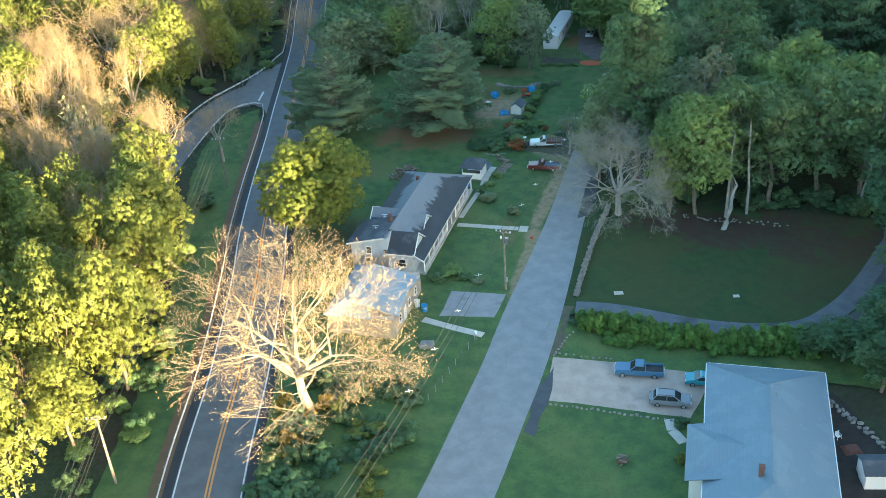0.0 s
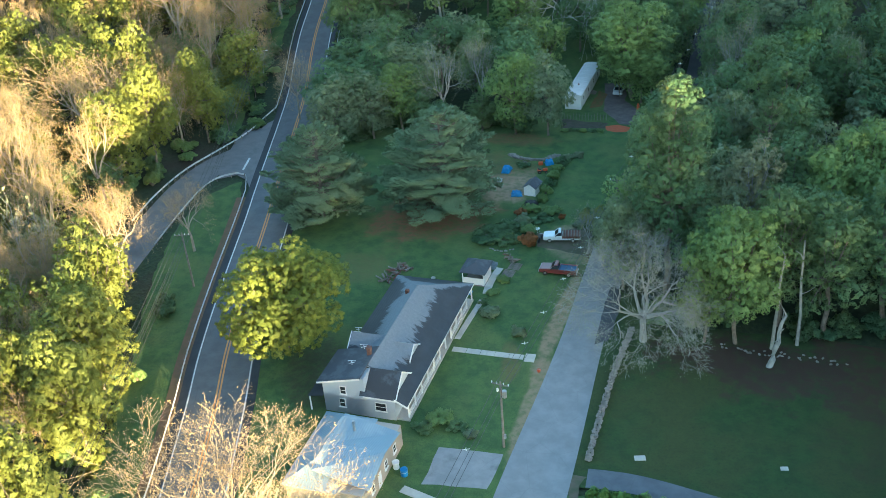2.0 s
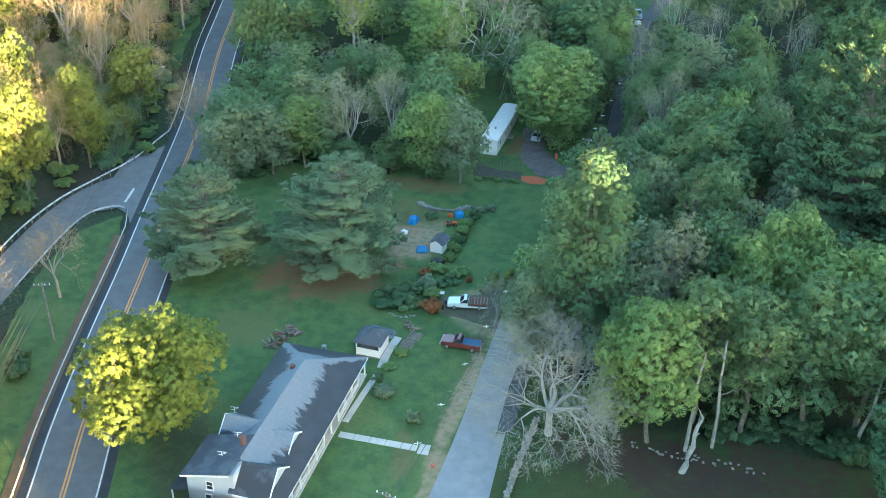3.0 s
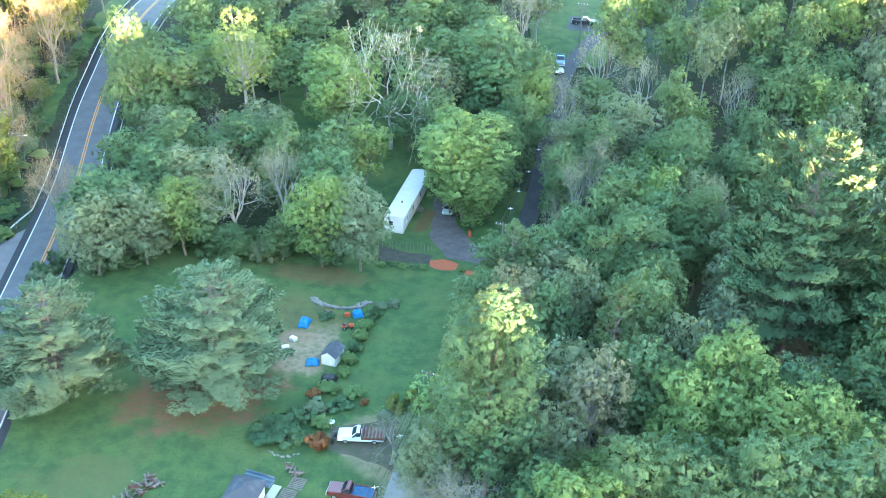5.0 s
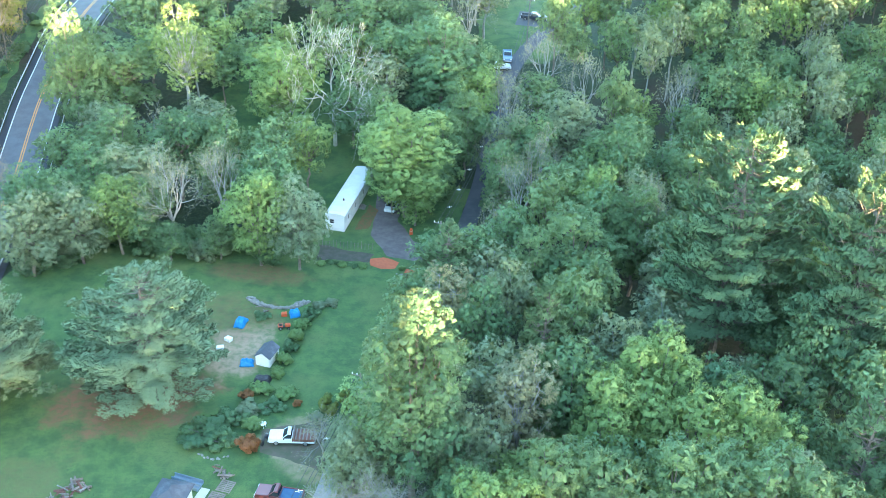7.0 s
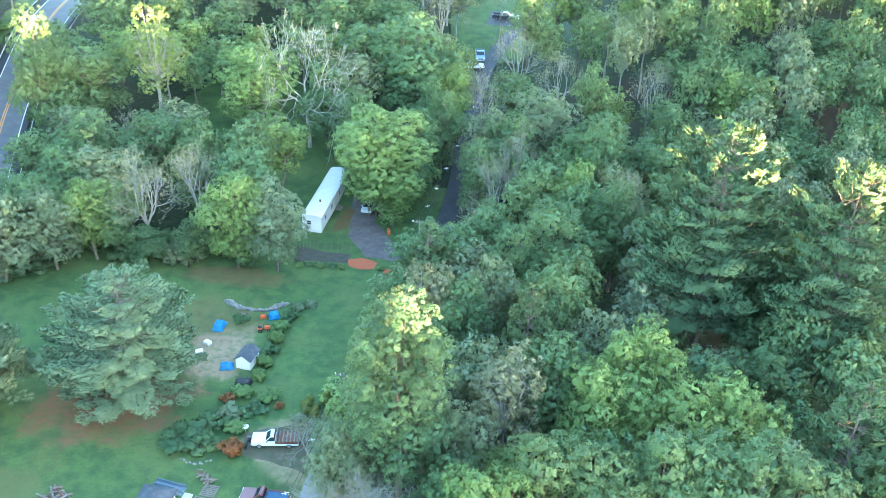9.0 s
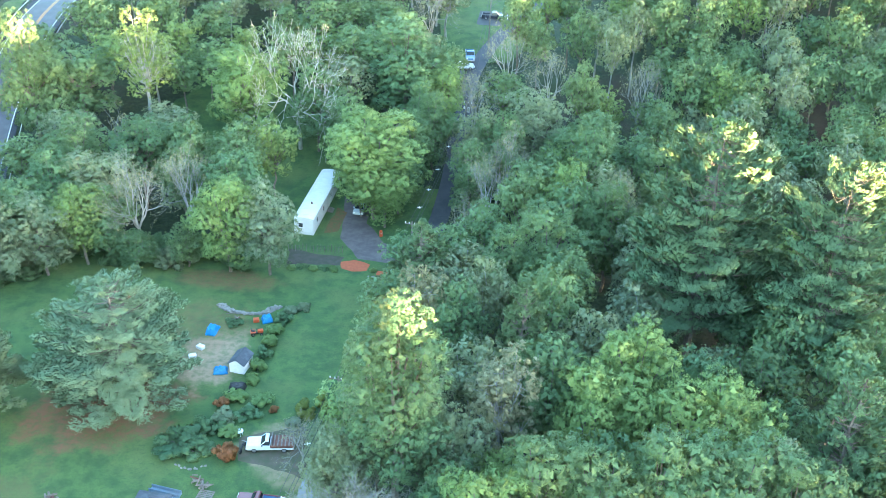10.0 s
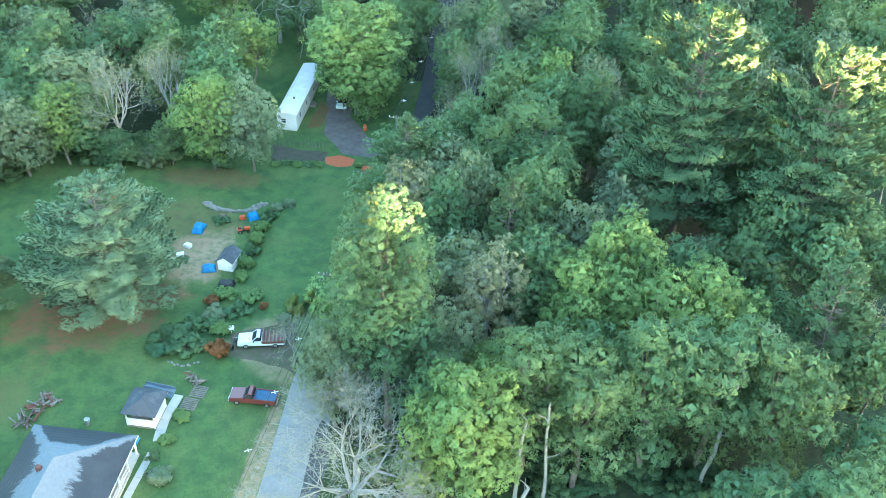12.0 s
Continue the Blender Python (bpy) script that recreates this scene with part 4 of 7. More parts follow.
USED = set()
PLANTED = []
pick = random.Random(5)


def plant(key, x, y, H, R, label=""):
    tops, h, r, labels = KINDS[key]
    k = pick.randrange(len(tops))
    top = tops[k]
    m = pose(x, y, terrain(x, y), 0, 0, pick.uniform(0, 360)) @ Matrix.Diagonal((R / r, R / r, H / h, 1))
    if top.name in USED:
        top = copy_thing(top, m @ Matrix.Diagonal((*(1 / v for v in top.scale), 1)))
    else:
        USED.add(top.name)
        top.matrix_basis = m
    PLANTED.append((x, y, R))
    return tagged(top, label or labels[k % len(labels)], "tree", "woodland trees")


REST = {}


def plant_rest(key, x, y, H, R, rng):
    """A tree of the joined background wood."""
    tops, h, r, _ = KINDS[key]
    top = rng.choice(tops)
    m = pose(x, y, terrain(x, y), 0, 0, rng.uniform(0, 360)) @ Matrix.Diagonal((R / r, R / r, H / h, 1))
    for ob in top.children:
        REST.setdefault(ob.data.materials[0], []).append((ob.data, m))
    PLANTED.append((x, y, R))


def join_rest(name, label):
    """The planted background as one mesh."""
    verts, faces, slots, mats, base, soft = [], [], [], [], 0, []
    for slot, (material, rows) in enumerate(REST.items()):
        mats.append(material)
        for mesh, m in rows:
            v = np.empty(len(mesh.vertices) * 3)
            mesh.vertices.foreach_get("co", v)
            v = v.reshape(-1, 3) @ np.array(m.to_3x3()).T + np.array(m.translation)
            w = ROUNDED.get(mesh.name)
            if w is None:
                w = np.empty(len(mesh.vertices) * 3)
                mesh.vertices.foreach_get("normal", w)
                w = w.reshape(-1, 3)
            w = w @ np.array(m.to_3x3().inverted())
            soft.append(w / (np.linalg.norm(w, axis=1)[:, None] + 1e-9))
            n = len(mesh.polygons[0].vertices)
            f = np.empty(len(mesh.polygons) * n, int)
            mesh.polygons.foreach_get("vertices", f)
            verts.append(v)
            faces += (f.reshape(-1, n) + base).tolist()
            slots.append(np.full(len(mesh.polygons), slot))
            base += len(v)
    mesh = bpy.data.meshes.new(name)
    mesh.from_pydata(np.concatenate(verts).tolist(), [], faces, shade_flat=False)
    for material in mats:
        mesh.materials.append(material)
    mesh.polygons.foreach_set("material_index", np.concatenate(slots))
    mesh.normals_split_custom_set_from_vertices(np.concatenate(soft).tolist())
    REST.clear()
    return tagged(new(name, mesh), label, "woods", kind="stuff")


def plant_all(rows):
    for x, y, H, R, key in rows:
        plant(key, x, y, H, R)


# the yard's own trees and those behind it
plant_all([(-19.5, 40, 18, 10.0, "pine"), (-39, 35, 17, 8.4, "pine"), (-45, 63, 15, 5.6, "gg"), (-34, 79, 16, 7.0, "gg"), (-41, 79, 16, 5.5, "g"), (-26.5, 74, 18, 7.2, "bare"), (-20, 79, 18, 6.5, "bare"),
           (-11.8, 70.5, 17, 5.4, "lg"), (-5.6, 70, 16.5, 5.0, "gg"), (-22, 85, 15, 4.2, "g"), (-34.5, 112, 25, 6.5, "thin"), (-47, 113, 18, 7.5, "g"), (-53.5, 106, 27.5, 6.4, "g"), (-16, 111, 20, 8.2, "lg"),
           (-6.5, 110.5, 26, 9.8, "white"), (-3, 110, 18, 5.7, "g"), (9.2, 88.8, 20, 9.2, "lg"), (13, 91, 13, 4.6, "g"), (9, 95.5, 14, 4.6, "lg"), (11, 86.2, 12, 4.2, "lg"), (6.8, 89.4, 11, 3.4, "lg"), (12.5, 119, 22, 9.4, "g"), (26, 119, 13, 5.5, "bare"), (25, 100.5, 14, 5.5, "bare"), (24.5, 92, 13, 4.6, "bare")])
plant_all([(-42, 70, 15, 5.2, "g"), (-34, 71, 14, 4.6, "lg"), (-26, 70, 7, 3.4, "g"), (-18.5, 71.5, 8, 3.4, "g"), (-40, 90, 17, 6, "g"), (-30, 90, 17, 5.5, "dg"), (4, 103, 17, 5, "g"), (14.5, 98, 16, 4.5, "g"), (16, 107, 17, 5, "g"), (25, 88, 16, 4.4, "g"), (26.5, 99, 17, 4.6, "gg"),
           (26, 110, 16, 7, "bare"), (24.5, 71, 15, 4.4, "bare"), (27.5, 81, 18, 5.4, "bare"), (31, 91, 18, 5.2, "bare"), (40, 119, 18, 6, "bare"), (32, 126, 18, 6, "bare"), (48, 74, 19, 4.6, "bare"), (64, 90, 19, 5, "bare"), (17, 142, 18, 5.7, "bare"), (-57, 76, 15, 4.5, "goldbare"), (-39, 67.5, 14, 5.2, "gg"), (-31, 72.5, 13, 4.6, "g"), (-48, 72, 15, 5.4, "g")])
# the woods east of the lane
plant_all([(17, 17.8, 32, 5.6, "tower"), (18.3, 103, 17, 4.4, "g"), (19.8, 112, 17, 4.6, "lg"), (20.6, 121, 16, 4.2, "g"), (45.5, 69.5, 19, 5.2, "g"), (46.5, 77.5, 18, 4.6, "gg"), (14.5, 24, 17, 4.4, "gg"), (11, 18, 14.5, 4.4, "gg"), (8.5, 25, 9, 3.2, "gg"), (5.2, 27.2, 8.5, 4.2, "bare"), (19, 26, 18, 4.6, "gg"), (28, 26, 20, 4.8, "gb"), (31, 37, 22, 4.4, "lp"), (23, 43, 18, 4.4, "g"), (18.5, 45, 18, 4.4, "gb"),
           (18, 57, 18, 4.7, "lp"), (36, 60, 20, 7.5, "g"), (30, 57, 18, 4.6, "g"), (45, 96, 18, 6.8, "g"), (37, 104, 18, 6.5, "gg"), (30, 96, 18, 4.8, "g"),
           (55, 52, 36, 9.2, "tallpine"), (68, 43, 34.6, 8.2, "tallpine"), (38.5, 24, 20, 5.8, "lg"), (46, 21, 20, 5.8, "lg"), (43, 30, 21, 6.0, "lg"), (53, 23, 20, 6.0, "lg")])
plant_all([(23, 19, 17, 4.4, "gg"), (28, 17, 13, 3.9, "lg"), (49, 38, 12, 4.4, "dg"), (61, 46, 16, 4.6, "g"), (50, 60, 19, 5.6, "gg"), (62, 58, 19, 5.6, "g"), (59, 33, 17, 5.6, "dg"), (64, 19, 24, 5.9, "lp"), (44, 44, 9, 4.4, "bare"), (57, 116, 17, 6.3, "bare"),
           (56, 83, 19, 6.3, "g"), (72, 35, 18, 5.0, "g"), (26, 6, 20, 6.0, "lg"), (22, 6, 17, 3.9, "lg"), (34, 30, 19, 6.2, "g"), (37, 9, 20, 5.6, "high"), (22.5, 12, 17, 4.2, "g"), (44.5, 11, 22, 6, "high"), (51, 12, 21, 6, "high"), (31.5, 11, 21, 5.2, "high"), (57, 9, 21, 5.6, "high"), (52, -3, 17, 5.5, "dg"), (56, -14, 16, 5.5, "dg"), (59, -3, 18, 6, "g"), (55, -25, 13, 4.6, "dg"), (60, -20, 17, 5.6, "g"), (57, -35, 12, 4.5, "dg"), (45.5, -31.5, 9, 3.4, "dg"), (50, -37, 11, 4.2, "g"), (50, -28, 10, 3.8, "dg"), (52, -45, 11, 4, "dg"), (54, -55, 12, 4.5, "g"),
           (41.5, -31, 6, 3.4, "dg"), (45, -36.5, 8, 3.8, "dg"), (48.5, -33, 9, 4, "dg"), (38.5, -29.8, 4, 2.6, "dg"), (47, -27, 9, 3.6, "dg"), (50.5, -21, 12, 4.2, "dg")])
# the woods west of the road
plant_all([(-91, 1, 18, 5.9, "y"), (-89, 52, 24, 13, "goldbare"), (-98, 40, 21, 9, "goldbare"), (-75.5, 60, 20, 5.4, "goldbare"), (-63.5, 11.5, 21, 7.2, "goldbare"), (-72, -2, 20, 6.2, "goldbare"), (-67.5, 1.5, 19, 5.0, "goldbare"), (-80.5, 3, 20, 6.2, "goldbare"), (-85, 25, 22, 7.6, "goldbare"), (-77, 16, 21, 6.2, "goldbare"), (-53, -15, 17.5, 6.4, "y"),
           (-64, -25, 17.5, 5.5, "y"), (-57, -23, 17, 4.6, "y"), (-49, -26, 19, 5.4, "y"), (-55, -41, 19, 5.2, "y"), (-46, -43, 20, 5.9, "y"), (-47, -55, 14, 4.6, "y"), (-76, 50, 22, 5.6, "y"),
           (-72, 64, 20, 5.0, "y"), (-78, 40, 20, 6.2, "y"), (-95, 25, 20, 6, "y")])
plant_all([(-82, -9, 18, 5, "y"), (-92, 101, 26, 11.0, "goldbare"), (-83, 112, 26, 8.6, "goldbare"), (-81, 90, 25, 6.5, "goldbare"), (-77, 124, 25, 7, "goldbare"), (-76.5, 101, 23, 5, "goldbare")])

# the large trees that stand alone
giant = bare(31, 23, 17, 8, BARK_PALE, TWIG, (2, 3), 0.013, 0.74, 0.15, "sycamore_tree", ("tan", 0.08, 2), 11, 0.032)
giant.matrix_basis = pose(-21, -46.5, 0, 0, 0, 40)
tagged(giant, "huge leafless sycamore with pale sunlit limbs beside the road", "tree")
PLANTED.append((-21, -46.5, 6))
grey = bare(33, 17, 11.5, 8, BARK_GREY, TWIG_GREY, (2, 3), 0.018, 0.92, 0.3, "dead_tree", ("gg", 0.07, 1), 9, 0.032, -0.02)
grey.matrix_basis = pose(14.2, 5.5, 0, 0, 0, 0)
tagged(grey, "grey half-dead tree with tangled bare limbs beside the lane", "tree")
PLANTED.append((14, 6, 7))
oak = leafy(35, 16.5, 9.6, "maple", BARK, 40, 0.85, 40, 0.115, low=0.1, name="maple_tree", lean=(0.2, 0.36))
oak.matrix_basis = pose(-32.5, -2, 0)
tagged(oak, "broad round maple, half lit by the low sun", "tree")
PLANTED.append((-32.5, -2, 8))


def snag(x, y, tip, height, radius, label):
    """A broken standing trunk with stubs of limbs."""
    rng = np.random.default_rng(int(x * 7 + y))
    top = thing("dead_tree", x, y, 0, label, "tree", "dead trees at the wood's edge")
    pts = bend((0, 0, -0.2), (tip[0] - x, tip[1] - y, height), rng, 0.12, 6)
    part("trunk", tube_bm(pts, radius, 9, end=radius * 0.45), BARK_GREY, top)
    for p in pts[3:]:
        d = unit(rng, 1)[0] * [1, 1, 0.3] + [0, 0, 0.7]
        part("branch", tube_bm([p, p + d * rng.uniform(0.5, 1.1), p + d * rng.uniform(1.2, 2.6) + rng.normal(size=3) * 0.2], radius * 0.35, 5, end=0.02), BARK_GREY, top)


snag(29.8, 1.4, (31.6, 4.2), 6.0, 0.42, "pale broken dead trunk that leans at the wood's edge")
snag(30.4, 5.2, (31.0, 6.2), 13.5, 0.26, "slim pale dead trunk in front of the woods")
snag(33.6, 6.4, (33.2, 7.2), 15.0, 0.24, "slim pale dead trunk in front of the woods")
snag(50.5, 9.0, (52.5, 10.5), 17.0, 0.25, "slim pale dead trunk in front of the woods")


def fill(x0, x1, y0, y1, step, keys, ok, seed, low=15, high=21):
    """Plants the rest of a wood on a shaken grid, where nothing stands yet: near trees by themselves, the far ones joined."""
    rng = random.Random(seed)
    y = y0
    while y < y1:
        x = x0
        while x < x1:
            px, py = x + rng.uniform(-0.42, 0.42) * step, y + rng.uniform(-0.42, 0.42) * step
            H = rng.uniform(low, high)
            R = step * rng.uniform(0.62, 0.84)
            if ok(px, py) and all(math.hypot(px - a, py - b) > 0.54 * (R + r) for a, b, r in PLANTED):
                key = rng.choice(keys)
                H *= 0.8 if key.endswith(("bare", "gold")) else 1.0
                if math.hypot(px - 18, py - 40) < 62 or math.hypot(px + 55, py + 8) < 45:
                    plant(key, px, py, H, R)
                else:
                    plant_rest(key, px, py, H, R, rng)
            x += step
        y += step


def along(line, y):
    return min(line, key=lambda p: abs(p.y - y)).x


def east_ok(x, y):
    if y < 24:
        edge = 15 if y > 8 else 56
    elif y < 78:
        edge = 7.5 + 0.16 * (y - 30) + (4 if y < 34 else 0) + 2.5 * smooth((y - 48) / 12) + 6.5 * smooth((y - 60) / 8)
    else:
        edge = along(NORTH, y) + (4.5 if y < 112 else 6.5)
    return x > edge and not (24 < x < 52 and 145 < y < 195) and x < 34 + 0.47 * (y + 62)


def west_ok(x, y):
    return x < along(MAIN, y) - (15 if y < 20 else 8.5) and x > -8 - 0.885 * (y + 113) and y < 160 and not (-76 < x < -60 and 14 < y < 78) and not bare_wood(x, y)


def bare_wood(x, y):
    """Where the leafless trees stand."""
    return -102 < x < -60 and -8 < y < 62 and x < along(MAIN, y) - 15 and not (-76 < x and 14 < y)


def middle_ok(x, y):
    left, right = along(MAIN, y) + 9, along(NORTH, y) - (4.5 if y < 112 else 7.5)
    return left < x < right and y > 66 and not (-8 < x < 22 and y < 102) and not (-28 < x < 0 and 96 < y < 120) and not (-36 < x < 12 and y < 78) and not (y > 145 and x > 20)


fill(8, 140, 8, 230, 6.1, ["far_g"] * 6 + ["far_gg"] * 4 + ["far_dg"] + ["far_lg"] * 2 + ["far_bare"], east_ok, 3, 13, 21)
fill(56, 80, -40, 8, 8.0, ["far_g", "far_dg"], east_ok, 4)
fill(-104, -58, -8, 66, 8.0, ["far_gold"] * 3 + ["far_bare"], bare_wood, 8, 21, 27)
fill(-165, -30, -75, 190, 6.6, ["far_y"] * 5 + ["far_gold"] * 2, west_ok, 5)
fill(-66, 40, 60, 240, 6.9, ["far_g"] * 4 + ["far_lg", "far_gg", "far_gg", "far_bare"], middle_ok, 6, 12, 17)
under = random.Random(21)
for k in range(70):
    x, y = under.uniform(-98, -71), under.uniform(62, 108)
    if x < along(MAIN, y) - 10:
        plant_rest(under.choice(["far_g", "far_lg", "far_gg"]), x, y, under.uniform(4, 8), under.uniform(2.2, 3.4), under)
for k in range(170):
    y = under.uniform(-6, 150)
    x = along(MAIN, y) - under.uniform(11, 40) - (16 if 14 < y < 68 else 8 if y < 14 else 0)
    plant_rest(under.choice(["far_y", "far_y", "far_g"]), x, y, under.uniform(6, 9.5), under.uniform(2.4, 3.6), under)
for tops, _, _, _ in KINDS.values():
    for top in tops:
        if top.name not in USED:
            for ob in (*top.children, top):
                bpy.data.objects.remove(ob)
join_rest("background_woods", "dense mixed green and golden deciduous woods")


# ---- buildings ----
def window(parent, x, y, z, w, h, face, frame_mat=None, name="window"):
    """A framed window set 3 cm proud of a wall; face is the direction it looks: 'e', 'w', 's' or 'n'."""
    turn = {"s": 0, "e": 90, "n": 180, "w": 270}[face]
    win = new(name)
    win.parent = parent
    win.matrix_basis = pose(x, y, z, 0, 0, turn)
    t = 0.09
    bm = box_bm(-w / 2, -w / 2 + t, -0.05, 0.06, 0, h)
    for b in ((w / 2 - t, w / 2, -0.05, 0.06, 0, h), (-w / 2 + t, w / 2 - t, -0.05, 0.06, 0, t), (-w / 2 + t, w / 2 - t, -0.05, 0.06, h - t, h), (-w / 2 + t, w / 2 - t, -0.04, 0.06, h / 2 - 0.03, h / 2 + 0.03)):
        box_bm(*b, bm=bm)
    part("frame", bm, frame_mat or WHITE_TRIM, win)
    part("pane", box_bm(-w / 2 + t, w / 2 - t, -0.015, 0.02, t, h - t), GLASS_DARK, win, "dark glass")
    part("sill", box_bm(-w / 2 - 0.08, w / 2 + 0.08, -0.14, 0.06, -0.06, 0.0, 0.01), frame_mat or WHITE_TRIM, win)
    return win


def chimney(parent, x, y, z0, z1, s=0.5):
    bm = box_bm(x - s / 2, x + s / 2, y - s / 2, y + s / 2, z0, z1, 0.02)
    box_bm(x - s / 2 - 0.06, x + s / 2 + 0.06, y - s / 2 - 0.06, y + s / 2 + 0.06, z1, z1 + 0.12, 0.02, bm)
    part("chimney", bm, BRICK, parent, "weathered red brick chimney")


def antenna(parent, x, y, z):
    bm = tube_bm([(x, y, z), (x, y, z + 1.3)], 0.035, 6)
    tube_bm([(x - 0.5, y, z + 1.25), (x + 0.5, y + 0.1, z + 1.3)], 0.03, 6, bm)
    tube_bm([(x - 0.3, y - 0.2, z + 1.0), (x + 0.3, y + 0.2, z + 1.0)], 0.025, 6, bm)
    part("antenna", bm, WHITE_METAL, parent, "white roof antenna")


def cross_gable(parent, x0, x1, y0, y1, zr, ze, roof, wall):
    """A small gable that runs from x0, inside the main roof, out to its face at x1."""
    ym = (y0 + y1) / 2
    s = 0.25 if x1 > x0 else -0.25
    verts = [(x0, ym, zr), (x1 + s, ym, zr), (x1 + s, y0 - 0.25, ze), (x0, y0 - 0.25, ze), (x1 + s, y1 + 0.25, ze), (x0, y1 + 0.25, ze)]
    part("dormer_roof", slab_bm(verts, [(0, 1, 2, 3), (0, 5, 4, 1)], 0.12), roof, parent)
    bm = poly_bm([(x1, y0, 2.4), (x1, y1, 2.4), (x1, y1, ze - 0.05), (x1, ym, zr - 0.15), (x1, y0, ze - 0.05)], [(0, 1, 2, 3, 4)])
    back = bmesh.ops.extrude_face_region(bm, geom=bm.faces[:])["geom"]
    for v in back:
        if isinstance(v, bmesh.types.BMVert):
            v.co.x -= s * 4
    part("dormer_wall", bm, wall, parent)
    # barge boards
    for a, b in (((x1 + s, ym, zr), (x1 + s, y0 - 0.25, ze)), ((x1 + s, ym, zr), (x1 + s, y1 + 0.25, ze))):
        a, b = Vector(a), Vector(b)
        part("barge_board", poly_bm([a + Vector((0.03 * s * 4, 0, 0.05)), b + Vector((0.03 * s * 4, 0, 0.05)), b + Vector((0.03 * s * 4, 0, -0.2)), a + Vector((0.03 * s * 4, 0, -0.2)),
                                     a + Vector((-0.06 * s * 4, 0, 0.05)), b + Vector((-0.06 * s * 4, 0, 0.05)), b + Vector((-0.06 * s * 4, 0, -0.2)), a + Vector((-0.06 * s * 4, 0, -0.2))],
                                    [(0, 1, 2, 3), (7, 6, 5, 4), (0, 4, 5, 1), (1, 5, 6, 2), (2, 6, 7, 3), (3, 7, 4, 0)]), WHITE_TRIM, parent)


def long_house():
    h = thing("house", -17.0, 0.2, -6.5, "long grey house with a worn dark roof and white porch", "house")
    W, S, N, RN, E, Z = 5.8, -14.3, 13.8, 6.8, 2.75, 6.1
    # walls stand back under the porch on the east
    part("wall", box_bm(-W + 0.5, W - 2.3, S + 0.4, N - 0.7, 0, E - 0.05, 0.02), GREY_SIDING, h)
    bm = poly_bm([(-W + 0.5, S + 0.4, 0), (0.3, S + 0.4, 0), (0.3, S + 0.4, 5.75), (-W + 0.5, S + 0.4, 4.6)], [(0, 1, 2, 3)])
    made = bmesh.ops.extrude_face_region(bm, geom=bm.faces[:])["geom"]
    for v in made:
        if isinstance(v, bmesh.types.BMVert):
            v.co.y += 6.0
    part("gable_wall", bm, GREY_SIDING, h, "grey clapboard gable wall")
    part("wing_wall", box_bm(0.3, 4.0, S + 0.42, S + 5.2, 0, 3.5, 0.02), GREY_SIDING, h)
    roof = slab_bm([(-W, S, E), (W, S, E), (W, N, E), (-W, N, E), (4.2, S, Z - 2.43), (0, RN, Z), (-W, S + 6.2, E), (0, S + 6.2, Z), (0, S + 2.8, Z), (0.6, S + 2.8, Z - 0.35), (4.2, S + 5.5, Z - 2.43)],
                   [(6, 7, 5, 3), (1, 2, 5, 8, 9, 10, 4), (2, 3, 5)], 0.16)
    part("roof", roof, SHINGLE, h, "dark shingle roof worn pale along the ridge")
    part("upper_roof", slab_bm([(-W, S - 0.1, 4.75), (0.0, S - 0.1, Z + 0.05), (0.0, S + 6.7, Z + 0.05), (-W, S + 6.7, 4.75)], [(0, 1, 2, 3)], 0.16), SHED_ROOF, h, "low dark upper roof")
    part("trim_board", slab_bm([(-W, S - 0.14, 4.72), (0.0, S - 0.14, Z + 0.0), (0.0, S - 0.1, Z + 0.0), (-W, S - 0.1, 4.72)], [(0, 1, 2, 3)], 0.24), WHITE_TRIM, h)
    cross_gable(h, -0.3, 4.2, S + 0.2, S + 5.4, Z - 0.35, 3.5, DARK_SHINGLE, GREY_SIDING)
    part("eaves_board", box_bm(0.2, 4.4, S - 0.13, S - 0.07, 3.3, 3.5), WHITE_TRIM, h, "white eaves board")
    cross_gable(h, 0.4, 3.6, -7.2, -3.8, Z - 0.6, 4.2, SHINGLE, GREY_SIDING)
    cross_gable(h, -0.4, -4.6, -7.4, -2.6, Z - 0.2, 3.9, SHINGLE, GREY_SIDING)
    a, b = Vector((W, S - 0.02, E + 0.02)), Vector((4.2, S - 0.02, Z - 2.41))
    d, low = Vector((0, -0.06, 0)), Vector((0, 0, -0.26))
    part("barge_board", poly_bm([a, b, b + low, a + low, a + d, b + d, b + d + low, a + d + low], [(3, 2, 1, 0), (4, 5, 6, 7), (0, 1, 5, 4), (1, 2, 6, 5), (2, 3, 7, 6), (3, 0, 4, 7)]), WHITE_TRIM, h)
    # porch: deck, posts, rail and fascia
    part("porch_deck", box_bm(W - 2.3, W - 0.1, S + 0.6, N - 0.4, 0, 0.35, 0.02), CONCRETE, h, "pale porch floor")
    part("fascia", box_bm(W - 0.04, W + 0.03, S, N, E - 0.2, E - 0.03), WHITE_TRIM, h, "white eaves board")
    count = 12
    for k in range(count):
        y = S + 1.0 + k * (N - S - 1.6) / (count - 1)
        part("porch_post", box_bm(W - 0.38, W - 0.2, y - 0.09, y + 0.09, 0.35, E - 0.22, 0.015), WHITE_TRIM, h)
        if k < count - 1 and k not in (5, 6, 10):
            n = y + (N - S - 1.6) / (count - 1)
            bm = box_bm(W - 0.33, W - 0.25, y + 0.09, n - 0.09, 1.15, 1.22)
            box_bm(W - 0.33, W - 0.25, y + 0.09, n - 0.09, 0.48, 0.54, bm=bm)
            for j in range(9):
                q = y + 0.2 + j * (n - y - 0.4) / 8
                box_bm(W - 0.31, W - 0.27, q - 0.02, q + 0.02, 0.5, 1.18, bm=bm)
            part("porch_rail", bm, WHITE_TRIM, h)
